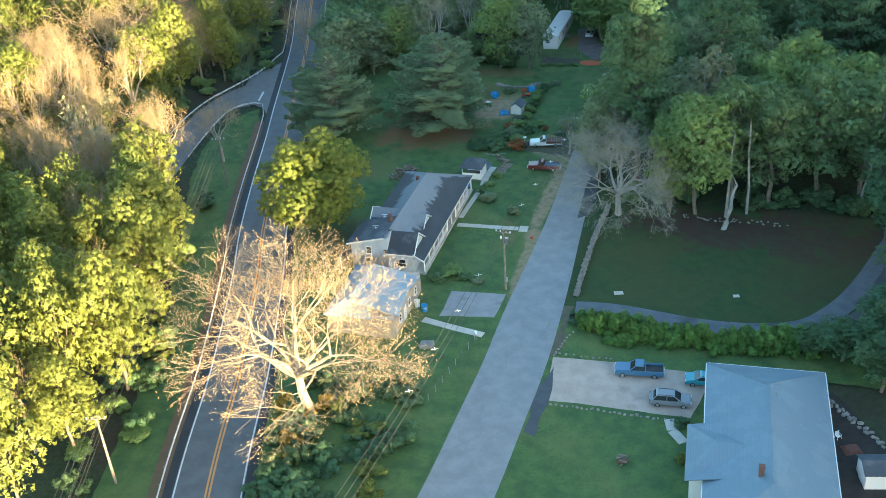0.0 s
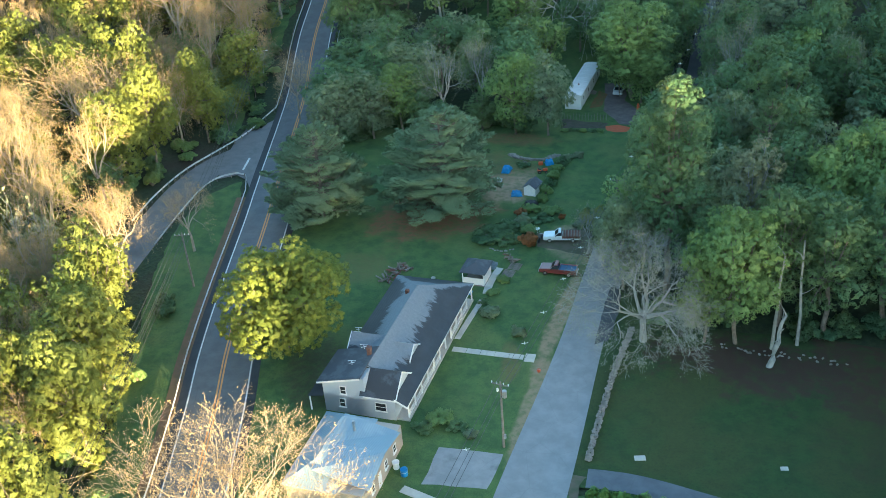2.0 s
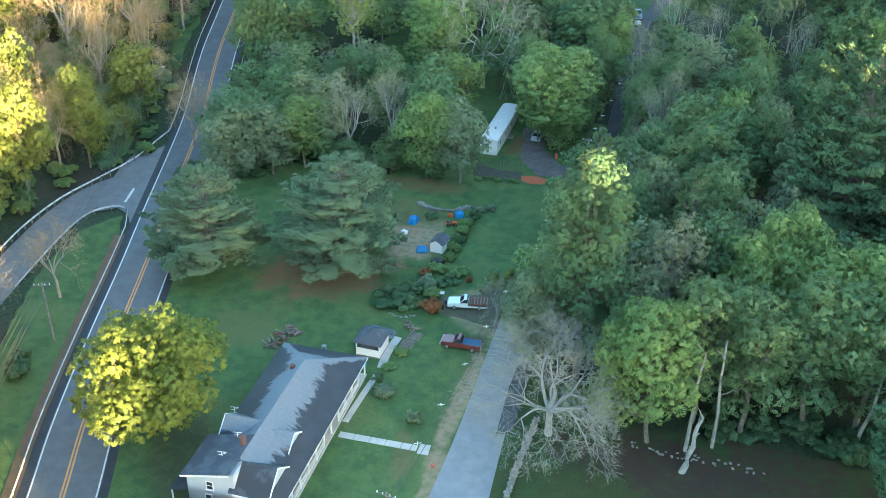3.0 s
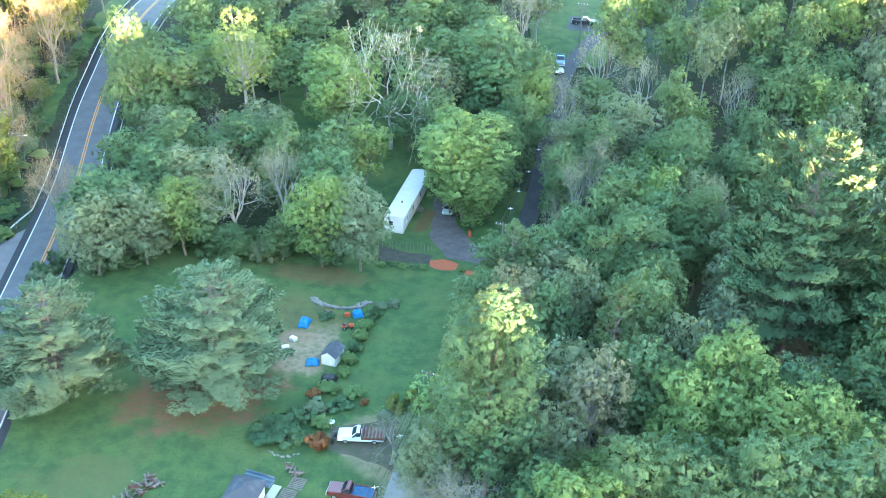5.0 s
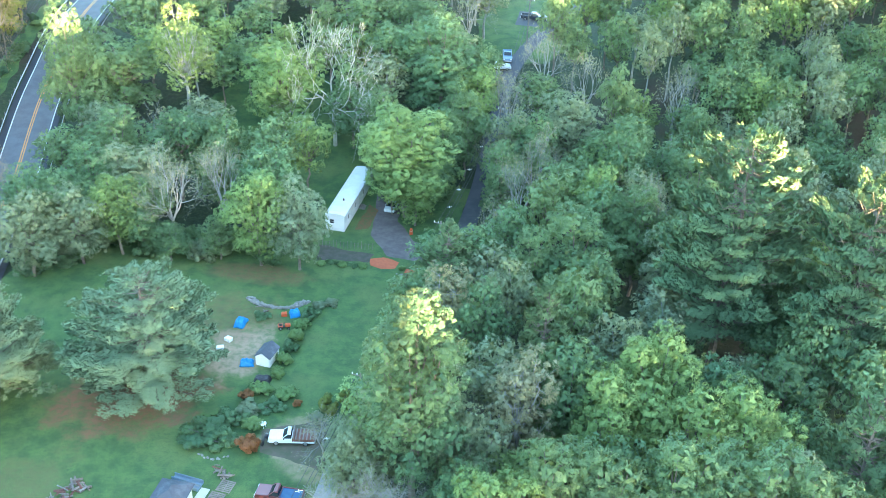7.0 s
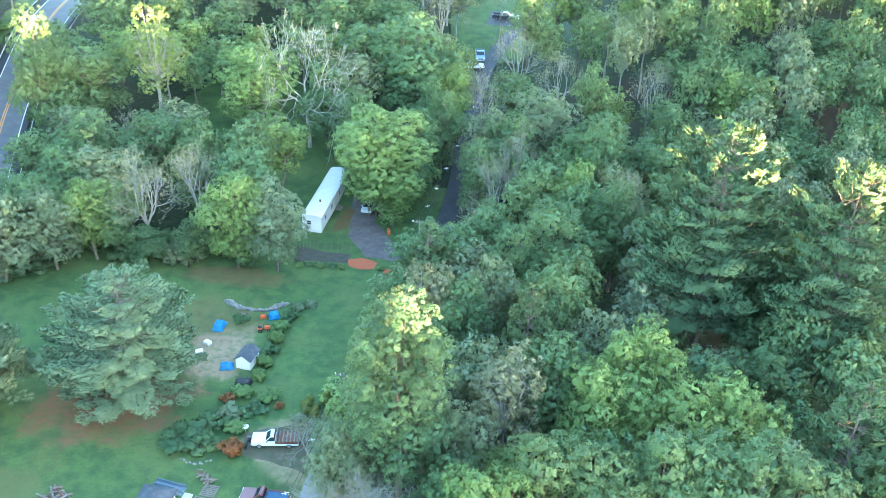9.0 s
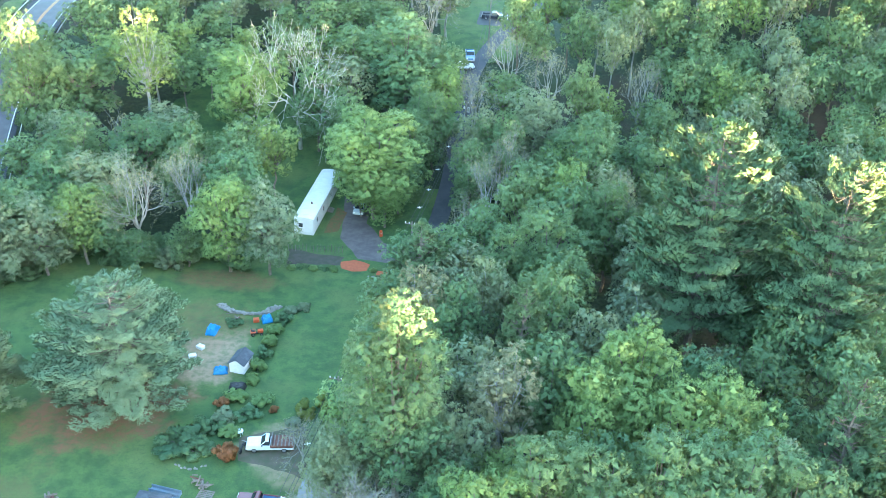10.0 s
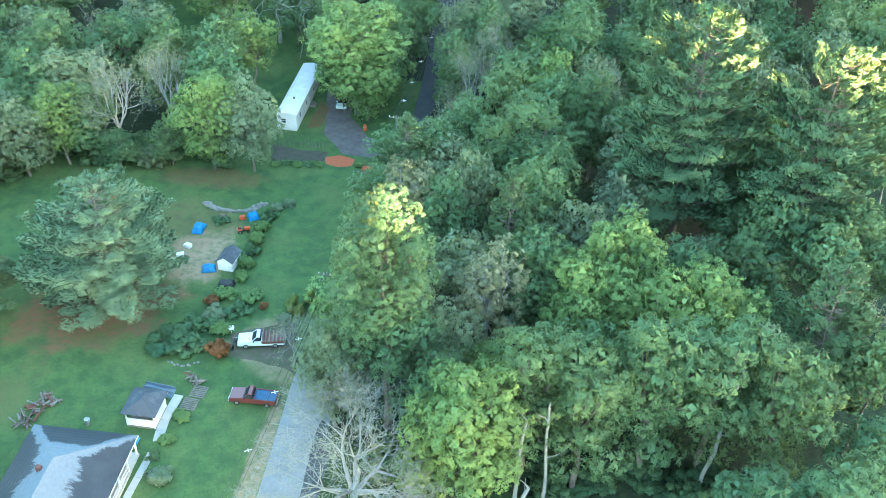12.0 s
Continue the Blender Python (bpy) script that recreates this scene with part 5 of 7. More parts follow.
    for y in (-11, -7, -2.5, 2.5, 6, 10):
        window(h, W - 2.28, y, 1.0, 0.9, 1.35, "e")
    part("door", box_bm(W - 2.32, W - 2.24, -0.3, 0.7, 0.36, 2.4, 0.01), WHITE_TRIM, h, "white front door")
    window(h, -2.6, S + 0.38, 3.0, 0.85, 1.2, "s")
    window(h, -2.9, S + 0.38, 1.0, 0.85, 1.3, "s")
    window(h, 2.2, S + 0.38, 1.2, 1.5, 1.3, "s")
    for y in (-10, -2, 4, 9):
        window(h, -W + 0.48, y, 1.0, 0.9, 1.3, "w")
    # small porch on the south-west corner
    part("side_porch_roof", slab_bm([(-W - 1.5, S - 0.1, 2.35), (-W + 0.5, S - 0.1, 2.7), (-W + 0.5, S + 3, 2.7), (-W - 1.5, S + 3, 2.35)], [(0, 1, 2, 3)], 0.1), SHINGLE, h)
    for y in (S + 0.1, S + 2.8):
        part("porch_post", box_bm(-W - 1.4, -W - 1.26, y - 0.07, y + 0.07, 0, 2.3, 0.01), WHITE_TRIM, h)
    chimney(h, -0.6, -9.3, 5.2, 7.0, 0.5)
    part("roof_vent", box_bm(-1.3, -0.8, 5.4, 5.9, 5.1, 6.0, 0.04), RUST, h, "small grey-brown roof vent")
    antenna(h, -2.2, -11.3, 4.9)
    antenna(h, -5.4, -1.8, 2.9)
    antenna(h, -1.9, -8.0, 5.0)


long_house()


def blue_house():
    """A lower house with a pale blue metal roof, tight beside the long one."""
    h = thing("house", -18.0, -23.4, -6.5, "low house with a pale blue metal roof behind the sycamore", "house")
    W, S, N, E, Z = 5.0, -6.6, 6.2, 3.0, 4.9
    part("wall", box_bm(-W + 0.4, W - 0.4, S + 0.4, N - 0.4, 0, E, 0.02), TAN_SIDING, h)
    part("roof", slab_bm([(-W, S, E), (W - 3.4, S, E), (W - 3.4, N, E), (-W, N, E), (-1.7, S + 3, Z), (-1.7, N - 2.6, Z)], [(0, 4, 5, 3), (1, 2, 5, 4), (2, 3, 5), (0, 1, 4)], 0.1), PALE_ROOF, h)
    part("wing_roof", slab_bm([(-1.7, -5.2, Z - 0.3), (-1.7, -0.4, Z - 0.5), (-1.7, 4.6, Z - 0.3), (W, 4.6, E - 0.05), (W + 0.2, -0.4, 4.3), (W, -5.2, E - 0.05)], [(0, 5, 4, 1), (1, 4, 3, 2)], 0.1), PALE_ROOF, h)
    bm = poly_bm([(W - 0.4, -5.0, E - 0.1), (W - 0.4, -0.4, 4.15), (W - 0.4, 4.4, E - 0.1)], [(0, 1, 2)])
    made = bmesh.ops.extrude_face_region(bm, geom=bm.faces[:])["geom"]
    for v in made:
        if isinstance(v, bmesh.types.BMVert):
            v.co.x -= 0.2
    part("gable_wall", bm, TAN_SIDING, h)
    part("flue", tube_bm([(0.2, 2.6, 3.9), (0.2, 2.6, 5.4)], 0.16, 10), STEEL, h, "grey metal flue")
    for y in (-3.5, 0.5, 3.2):
        window(h, W - 0.38, y, 1.1, 0.9, 1.1, "e")
    part("door", box_bm(W - 0.44, W - 0.35, -1.9, -1.0, 0.1, 2.1, 0.01), WHITE_TRIM, h)
    for y in (-4, 0, 4):
        window(h, -W + 0.38, y, 1.0, 0.9, 1.2, "w")


blue_house()


def metal_roof_house():
    h = thing("house", 30.9, -48.4, -4.3, "bungalow with a broad pale blue hipped metal roof", "house")
    W, N, S, E, Z = 6.6, 11.6, -17.0, 2.9, 5.6
    part("wall", box_bm(-W + 0.5, W - 0.5, S + 0.5, N - 0.5, 0, E, 0.02), WHITE_SIDING, h)
    part("roof", slab_bm([(-W, S, E), (W, S, E), (W, N, E), (-W, N, E), (0, S + 6.2, Z), (0, N - 6.8, Z)], [(0, 4, 5, 3), (1, 2, 5, 4), (2, 3, 5), (0, 1, 4)], 0.1), BLUE_ROOF, h)
    part("wing_wall", box_bm(-W - 1.3, -W + 2, -8.4, -0.5, 0, E - 0.1, 0.02), WHITE_SIDING, h)
    part("wing_roof", slab_bm([(-W - 1.8, -8.9, E), (-W - 1.8, 0.0, E), (-W + 1.4, -4.4, 4.6), (-1.0, -4.4, 4.65), (-3.0, -8.9, E + 1.2), (-3.0, 0.0, E + 1.2)], [(0, 2, 1), (0, 4, 3, 2), (1, 2, 3, 5)], 0.1), BLUE_ROOF, h)
    part("ridge_cap", tube_bm([(0, S + 6.2, Z + 0.02), (0, N - 6.8, Z + 0.02)], 0.1, 6), BLUE_ROOF, h)
    for sx in (-1, 1):
        part("hip_cap", tube_bm([(0, N - 6.8, Z + 0.02), (sx * W, N, E + 0.02)], 0.08, 6), BLUE_ROOF, h)
    for x0, x1, y0, y1 in ((-W, W, N, N + 0.1), (W, W + 0.1, S, N), (-W - 0.1, -W, 0.4, N), (-W - 0.1, -W, S, -8.4)):
        part("gutter", box_bm(x0, x1, y0, y1, E - 0.12, E - 0.01, 0.01), WHITE_TRIM, h)
    chimney(h, -1.1, -9.3, 4.6, 6.2, 0.5)
    part("vent_pipe", tube_bm([(0.8, 3.6, 5.0), (0.8, 3.6, 5.75)], 0.07, 8), STEEL, h)
    for y in (-9, -3, 3, 8):
        window(h, W - 0.48, y, 1.0, 1.1, 1.2, "e")
    for x in (-4, 0, 4):
        window(h, x, N - 0.48, 1.0, 1.1, 1.2, "n")
    window(h, -W - 1.32, -4, 1.0, 1.4, 1.2, "w")
    window(h, -W + 0.48, 6, 1.0, 1.1, 1.2, "w")


metal_roof_house()


def trailer():
    h = thing("mobile_home", -0.85, 91.6, -8.0, "long white mobile home at the edge of the trees", "mobile home")
    W, L, Z = 1.65, 9.0, 3.0
    part("skirt", box_bm(-W + 0.05, W - 0.05, -L + 0.05, L - 0.05, -0.3, 0.55), WHITE_SIDING, h)
    part("wall", box_bm(-W, W, -L, L, 0.55, Z, 0.05), WHITE_METAL, h)
    verts, faces = [], []
    arch = [(-W - 0.06, Z - 0.03), (-W * 0.75, Z + 0.17), (-W * 0.35, Z + 0.27), (0, Z + 0.3), (W * 0.35, Z + 0.27), (W * 0.75, Z + 0.17), (W + 0.06, Z - 0.03)]
    for y in (-L - 0.06, L + 0.06):
        verts += [(x, y, z) for x, z in arch]
    n = len(arch)
    faces = [(k, k + 1, n + k + 1, n + k) for k in range(n - 1)] + [tuple(range(n - 1, -1, -1)), tuple(range(n, 2 * n))]
    part("roof", poly_bm(verts, faces), WHITE_METAL, h, "arched white metal roof")
    for k in range(9):
        y = -L + 1 + k * 2
        part("roof_seam", tube_bm([(x, y, z + 0.015) for x, z in arch], 0.022, 4), WHITE_TRIM, h)
    for y in (-6.6, -2.6, 2.4, 6):
        window(h, W - 0.01, y, 1.3, 1.1, 0.95, "e")
        window(h, -W + 0.01, y, 1.3, 1.1, 0.95, "w")
    window(h, -0.5, -L + 0.01, 1.35, 0.9, 0.9, "s")
    part("door", box_bm(W - 0.02, W + 0.05, -0.6, 0.3, 0.6, 2.55, 0.01), WHITE_TRIM, h)
    part("roof_vent", tube_bm([(0.1, -4.2, Z + 0.2), (0.1, -4.2, Z + 0.62)], 0.14, 8), RUST, h, "small dark roof vent")
    bm = box_bm(W + 0.05, W + 1.1, -0.8, 0.6, 0.0, 0.2, 0.01)
    box_bm(W + 0.05, W + 0.8, -0.8, 0.6, 0.2, 0.4, 0.01, bm)
    part("steps", bm, POST_WOOD, h)


trailer()


def porch_shed():
    """The small hip-roofed shed with open sides north of the long house."""
    h = thing("garden_shed", -10.3, 18.6, -8.0, "small open-sided shed with a grey hipped roof and white posts", "shed")
    part("floor", box_bm(-1.7, 1.7, -1.8, 1.8, 0, 0.15, 0.02), POST_WOOD, h)
    for x in (-1.6, 1.6):
        for y in (-1.7, 1.7):
            part("post", box_bm(x - 0.07, x + 0.07, y - 0.07, y + 0.07, 0.15, 2.3, 0.01), WHITE_TRIM, h)
    part("side_panel", box_bm(-1.55, 1.55, -1.72, -1.66, 0.2, 1.3), WHITE_SIDING, h)
    part("side_panel", box_bm(1.6, 1.66, -1.6, 1.6, 0.2, 2.2), WHITE_SIDING, h)
    part("side_panel", box_bm(-1.55, 1.55, 1.66, 1.72, 0.2, 2.2), WHITE_SIDING, h)
    part("roof", slab_bm([(-2, -2.1, 2.3), (2, -2.1, 2.3), (2, 2.1, 2.3), (-2, 2.1, 2.3), (0, -0.4, 3.25), (0, 0.4, 3.25)], [(0, 1, 4), (1, 2, 5, 4), (2, 3, 5), (3, 0, 4, 5)], 0.1), SHED_ROOF, h)


porch_shed()


def gable_shed():
    h = thing("tool_shed", -5.6, 46.8, -14.0, "small shed with white walls and a dark felt roof", "shed")
    h.matrix_basis = h.matrix_basis @ Matrix.Scale(0.8, 4)
    part("wall", box_bm(-1.3, 1.3, -1.8, 1.8, 0, 1.9, 0.02), WHITE_SIDING, h)
    bm = poly_bm([(-1.3, -1.8, 1.9), (1.3, -1.8, 1.9), (0, -1.8, 2.75), (-1.3, 1.8, 1.9), (1.3, 1.8, 1.9), (0, 1.8, 2.75)], [(0, 1, 2), (5, 4, 3), (0, 3, 4, 1), (1, 4, 5, 2), (2, 5, 3, 0)])
    part("gable", bm, WHITE_SIDING, h)
    part("roof", slab_bm([(-1.55, -2, 1.86), (0, -2, 2.88), (1.55, -2, 1.86), (-1.55, 2, 1.86), (0, 2, 2.88), (1.55, 2, 1.86)], [(0, 1, 4, 3), (1, 2, 5, 4)], 0.07), SHED_ROOF, h)
    part("door", box_bm(-0.45, 0.45, -1.86, -1.8, 0.05, 1.8, 0.01), WHITE_TRIM, h)


gable_shed()
ws = thing("white_shed", 41.6, -51.6, 5, "small white shed with a dark roof", "shed")
part("wall", box_bm(-1.6, 1.6, -1.5, 1.5, 0, 2.0, 0.02), WHITE_SIDING, ws)
part("roof", slab_bm([(-1.8, -1.7, 2.0), (1.8, -1.7, 2.0), (1.8, 0, 2.7), (-1.8, 0, 2.7), (1.8, 1.7, 2.0), (-1.8, 1.7, 2.0)], [(0, 1, 2, 3), (3, 2, 4, 5)], 0.08), SHED_ROOF, ws)
part("door", box_bm(-1.66, -1.6, -0.5, 0.5, 0.05, 1.85, 0.01), WHITE_TRIM, ws)


# ---- vehicles ----
def wheel(parent, x, y, r=0.36, w=0.24):
    hub = new("wheel")
    hub.parent = parent
    hub.matrix_basis = pose(x, y, r, 90, 0, 0)
    bm = bmesh.new()
    bmesh.ops.create_cone(bm, cap_ends=True, segments=20, radius1=r, radius2=r, depth=w)
    bmesh.ops.bevel(bm, geom=[e for e in bm.edges if e.calc_face_angle(0) > 1], offset=0.05, segments=2, affect="EDGES")
    part("tyre", bm, TYRE, hub)
    bm = bmesh.new()
    bmesh.ops.create_cone(bm, cap_ends=True, segments=16, radius1=r * 0.62, radius2=r * 0.55, depth=w + 0.03)
    part("rim", bm, STEEL, hub)


def profile(points, half, inset=0.0, bevel=0.05):
    """A side outline in x and z pulled across the width, narrowed towards its top."""
    top, low = max(p[1] for p in points), min(p[1] for p in points)
    bm = bmesh.new()
    sides = []
    for s in (-1, 1):
        sides.append([bm.verts.new((x, s * (half - inset * (z - low) / max(top - low, 0.01)), z)) for x, z in points])
    n = len(points)
    bm.faces.new(sides[0])
    bm.faces.new(sides[1][::-1])
    for k in range(n):
        bm.faces.new((sides[0][k], sides[0][(k + 1) % n], sides[1][(k + 1) % n], sides[1][k]))
    bmesh.ops.recalc_face_normals(bm, faces=bm.faces)
    if bevel:
        bmesh.ops.bevel(bm, geom=bm.edges[:], offset=bevel, segments=2, affect="EDGES", clamp_overlap=True)
    return bm


def pickup(x, y, turn, paint_mat, label, bed_mat=None, cab_back=-0.45, roof_mat_=None, length=5.6, load=None, side_mat=None):
    """A pickup truck, front towards its own +x."""
    car = thing("pickup_truck", x, y, turn, label, "truck")
    h, f, b = 0.93, length / 2, -length / 2
    part("body", profile([(b, 0.42), (f - 0.1, 0.38), (f, 0.7), (f - 0.1, 1.0), (1.05, 1.12), (cab_back, 1.12), (cab_back, 0.78), (b, 0.78)], h), paint_mat, car)
    part("cab_glass", profile([(1.1, 1.08), (0.45, 1.66), (cab_back + 0.2, 1.68), (cab_back + 0.05, 1.08)], h - 0.06, 0.14, 0.03), GLASS_DARK, car, "dark cab windows")
    part("roof", profile([(0.52, 1.62), (0.42, 1.73), (cab_back + 0.25, 1.74), (cab_back + 0.12, 1.62)], h - 0.16, 0.03, 0.03), roof_mat_ or paint_mat, car)
    for s in (-1, 1):
        part("bed_side", box_bm(b, cab_back, s * h - 0.09 * (s > 0), s * h + 0.09 * (s < 0), 0.7, 1.12, 0.02), side_mat or paint_mat, car)
        part("pillar", tube_bm([(1.08, s * (h - 0.08), 1.1), (0.46, s * (h - 0.2), 1.66)], 0.05, 5), paint_mat, car)
        part("headlight", box_bm(f - 0.12, f - 0.02, s * 0.72 - 0.16, s * 0.72 + 0.16, 0.76, 0.94, 0.02), WHITE_METAL, car)
        part("tail_light", box_bm(b - 0.02, b + 0.05, s * 0.84 - 0.07, s * 0.84 + 0.07, 0.75, 1.05, 0.01), RUST, car)
        part("mirror", box_bm(0.78, 0.92, s * (h + 0.1) - 0.1, s * (h + 0.1) + 0.1, 1.12, 1.28, 0.02), BLACK, car)
    part("tailgate", box_bm(b - 0.01, b + 0.08, -h + 0.1, h - 0.1, 0.7, 1.1, 0.02), side_mat or paint_mat, car)
    part("bed_floor", box_bm(b + 0.05, cab_back - 0.03, -h + 0.1, h - 0.1, 0.76, 0.82 if load is None else 1.0, 0.01), bed_mat or BLACK, car)
    part("bumper", box_bm(f - 0.05, f + 0.1, -h + 0.04, h - 0.04, 0.42, 0.6, 0.03), STEEL, car)
    part("bumper", box_bm(b - 0.14, b, -h + 0.04, h - 0.04, 0.42, 0.6, 0.03), STEEL, car)
    for wx in (f - 0.95, b + 1.05):
        for wy in (-h + 0.08, h - 0.08):
            wheel(car, wx, wy)
    return car


def estate(x, y, turn, paint_mat, label, length=4.7, high=1.62, name="car", back=-1.95):
    """A car or SUV, front towards its own +x."""
    car = thing(name, x, y, turn, label, "car")
    h, f, b = 0.9, length / 2, -length / 2
    part("body", profile([(b, 0.4), (f - 0.1, 0.36), (f, 0.65), (f - 0.12, 0.88), (1.15, 1.02), (b + 0.06, 1.04), (b - 0.02, 0.7)], h, 0.0, 0.07), paint_mat, car)
    part("cabin_glass", profile([(1.2, 0.98), (0.4, high - 0.06), (back + 0.35, high - 0.06), (back - 0.1, 0.98)], h - 0.05, 0.16, 0.03), GLASS_DARK, car, "dark car windows")
    part("roof", profile([(0.5, high - 0.1), (0.36, high), (back + 0.42, high), (back + 0.25, high - 0.1)], h - 0.18, 0.03, 0.03), paint_mat, car)
    for s in (-1, 1):
        for a, c in (((1.18, 1.0), (0.4, high - 0.06)), ((-0.45, 1.0), (-0.42, high - 0.07)), ((back - 0.08, 1.0), (back + 0.36, high - 0.07))):
            part("pillar", tube_bm([(a[0], s * (h - 0.06), a[1]), (c[0], s * (h - 0.21), c[1])], 0.045, 5), paint_mat, car)
        part("headlight", box_bm(f - 0.2, f - 0.04, s * 0.66 - 0.18, s * 0.66 + 0.18, 0.68, 0.82, 0.02), WHITE_METAL, car)
        part("tail_light", box_bm(b - 0.03, b + 0.06, s * 0.76 - 0.1, s * 0.76 + 0.1, 0.78, 1.0, 0.02), RUST, car)
        part("mirror", box_bm(0.75, 0.9, s * (h + 0.08) - 0.09, s * (h + 0.08) + 0.09, 1.0, 1.13, 0.02), paint_mat, car)
        part("roof_rail", tube_bm([(0.3, s * 0.62, high + 0.03), (back + 0.5, s * 0.62, high + 0.03)], 0.025, 5), BLACK, car)
    for wx in (f - 0.92, b + 0.92):
        for wy in (-h + 0.08, h - 0.08):
            wheel(car, wx, wy, 0.34, 0.22)
    return car


BLUE_PAINT, TEAL_PAINT, GREY_PAINT = paint("blue_paint", (0.05, 0.13, 0.24)), paint("teal_paint", (0.05, 0.26, 0.34)), paint("grey_paint", (0.17, 0.19, 0.22))
RED_PAINT, WHITE_PAINT, BLACK_PAINT, SILVER = paint("red_paint", (0.13, 0.03, 0.03)), paint("white_paint", (0.62, 0.68, 0.72)), paint("black_paint", (0.03, 0.035, 0.05)), paint("silver_paint", (0.42, 0.47, 0.5))
pickup(17.4, -35.3, 178, BLUE_PAINT, "blue crew-cab pickup parked on the pale pad", None, -0.75, None, 5.8)
estate(25.0, -36.6, 178, TEAL_PAINT, "teal car half under the eaves of the bungalow", 4.5, 1.45)
estate(21.0, -40.7, -3, GREY_PAINT, "grey estate car parked on the pale pad", 4.8, 1.62)
pickup(1.4, 21.4, 174, RED_PAINT, "old dark red pickup with a dark blue tarp over its bed", DARK_BLUE, -0.2, None, 5.5, True)
old = pickup(0.9, 31.2, 184, WHITE_PAINT, "old white pickup with a rusty timber flatbed", RUST, -0.1, None, 5.6, True, RUST)
bm = bmesh.new()
for k in range(6):
    box_bm(-2.9 + k * 0.45, -2.75 + k * 0.45, -1.0, 1.0, 1.12, 1.22, 0.01, bm)
box_bm(-0.35, -0.22, -0.95, 0.95, 1.1, 1.75, 0.02, bm)
part("flatbed_rack", bm, POST_WOOD, old, "weathered timber bed rack")
part("flatbed", box_bm(-2.95, -0.2, -1.02, 1.02, 1.02, 1.13, 0.02), RUST, old, "rusty flat bed")
estate(6.4, 91.6, -96, SILVER, "silver car parked under the tree beside the trailer", 4.5, 1.5)
pickup(30.6, 164.6, -6, BLACK_PAINT, "black pickup parked on dark asphalt", None, -0.75, None, 5.9)
pickup(25.0, 143.0, -88, BLUE_PAINT, "dark blue pickup under the trees", None, -0.45, None, 5.5)
estate(23.6, 138.8, 10, WHITE_PAINT, "white car parked beside the dark trailer", 4.6, 1.45)
patch("asphalt_pad", [(26.5, 160), (35.5, 159), (36.5, 169), (27.5, 170)], 0.09, DARK_ROAD, 0.2, "dark asphalt parking pad")
box_trailer = thing("cargo_trailer", 22.6, 133.4, -8, "low dark cargo trailer under the trees", "trailer")
part("box", box_bm(-1.1, 1.1, -2.2, 2.2, 0.5, 2.0, 0.05), BLACK, box_trailer)
part("roof", box_bm(-1.15, 1.15, -2.25, 2.25, 2.0, 2.08, 0.02), SHED_ROOF, box_trailer)
for wy in (-0.5, 0.5):
    for wx in (-1.05, 1.05):
        hub = part("wheel", tube_bm([(wx - 0.1, wy, 0.33), (wx + 0.1, wy, 0.33)], 0.33, 14), TYRE, box_trailer)


# ---- poles and wires ----
def utility_pole(x, y, high, turn, label, arms=1, gear=False, lamp=False):
    p = thing("utility_pole", x, y, turn, label, "utility pole", "utility poles")
    part("pole", tube_bm([(0, 0, -0.5), (0, 0, high * 0.5), (0, 0, high)], 0.17, 10, end=0.11), POST_WOOD, p)
    for k in range(arms):
        z = high - 0.35 - 0.9 * k
        part("crossarm", box_bm(-1.1, 1.1, -0.16, -0.06, z - 0.06, z + 0.06, 0.01), POST_WOOD, p)
        for ax in (-1.0, -0.4, 0.4, 1.0):
            part("insulator", tube_bm([(ax, -0.11, z + 0.06), (ax, -0.11, z + 0.26)], 0.07, 8), CERAMIC, p)
    if gear:
        part("transformer", tube_bm([(0.42, 0, high - 2.1), (0.42, 0, high - 1.2)], 0.26, 12), STEEL, p, "grey transformer can")
        part("fuse_holder", box_bm(-0.5, -0.3, -0.1, 0.1, high - 1.5, high - 1.05, 0.03), CERAMIC, p)
        part("meter_box", box_bm(0.12, 0.34, -0.14, 0.14, 1.4, 2.0, 0.02), STEEL, p)
    if lamp:
        part("lamp_arm", tube_bm([(0, 0, high - 1.2), (1.2, 0, high - 0.7), (2.2, 0, high - 0.65)], 0.04, 6), STEEL, p)
        part("lamp_head", box_bm(2.1, 2.75, -0.14, 0.14, high - 0.72, high - 0.58, 0.04), WHITE_METAL, p)
    return p


EAST_POLES = [(-10.4, -70, 10.0), (-0.9, -17.2, 9.6), (9.2, 33, 10.0), (16.2, 70, 10.5), (24.2, 112, 10.0), (29, 150, 10.0), (46, 196, 10.0)]
WEST_POLES = [(-27, -128, 10.0), (-39.8, -59.6, 9.6), (-53, 13, 9.4), (-71.2, 92, 9.4), (-78, 168, 9.5)]
for k, (x, y, high) in enumerate(EAST_POLES):
    utility_pole(x, y, high, -14, "weathered wooden utility pole beside the lane", 1, k in (1, 4))
for k, (x, y, high) in enumerate(WEST_POLES):
    utility_pole(x, y, high, 12, "weathered wooden utility pole beside the main road", 1, False, k == 3)


def wires(poles, offsets, sag, label):
    start = Vector((poles[0][0], poles[0][1], 0))
    line = thing("power_line", start.x, start.y, 0, label, "power line", "", "", 0)
    for dx, dz in offsets:
        pts = []
        for (ax, ay, ah), (bx, by, bh) in zip(poles, poles[1:]):
            d = Vector((bx - ax, by - ay, 0)).normalized()
            s = Vector((d.y, -d.x, 0)) * dx
            for k in range(16):
                t = k / 16
                z = (terrain(ax, ay) + ah) * (1 - t) + (terrain(bx, by) + bh) * t + dz - sag * 4 * t * (1 - t)
                pts.append(Vector((ax + (bx - ax) * t, ay + (by - ay) * t, z)) + s - start)
        part("wire", tube_bm(pts, 0.03, 4), WIRE, line)
    return line


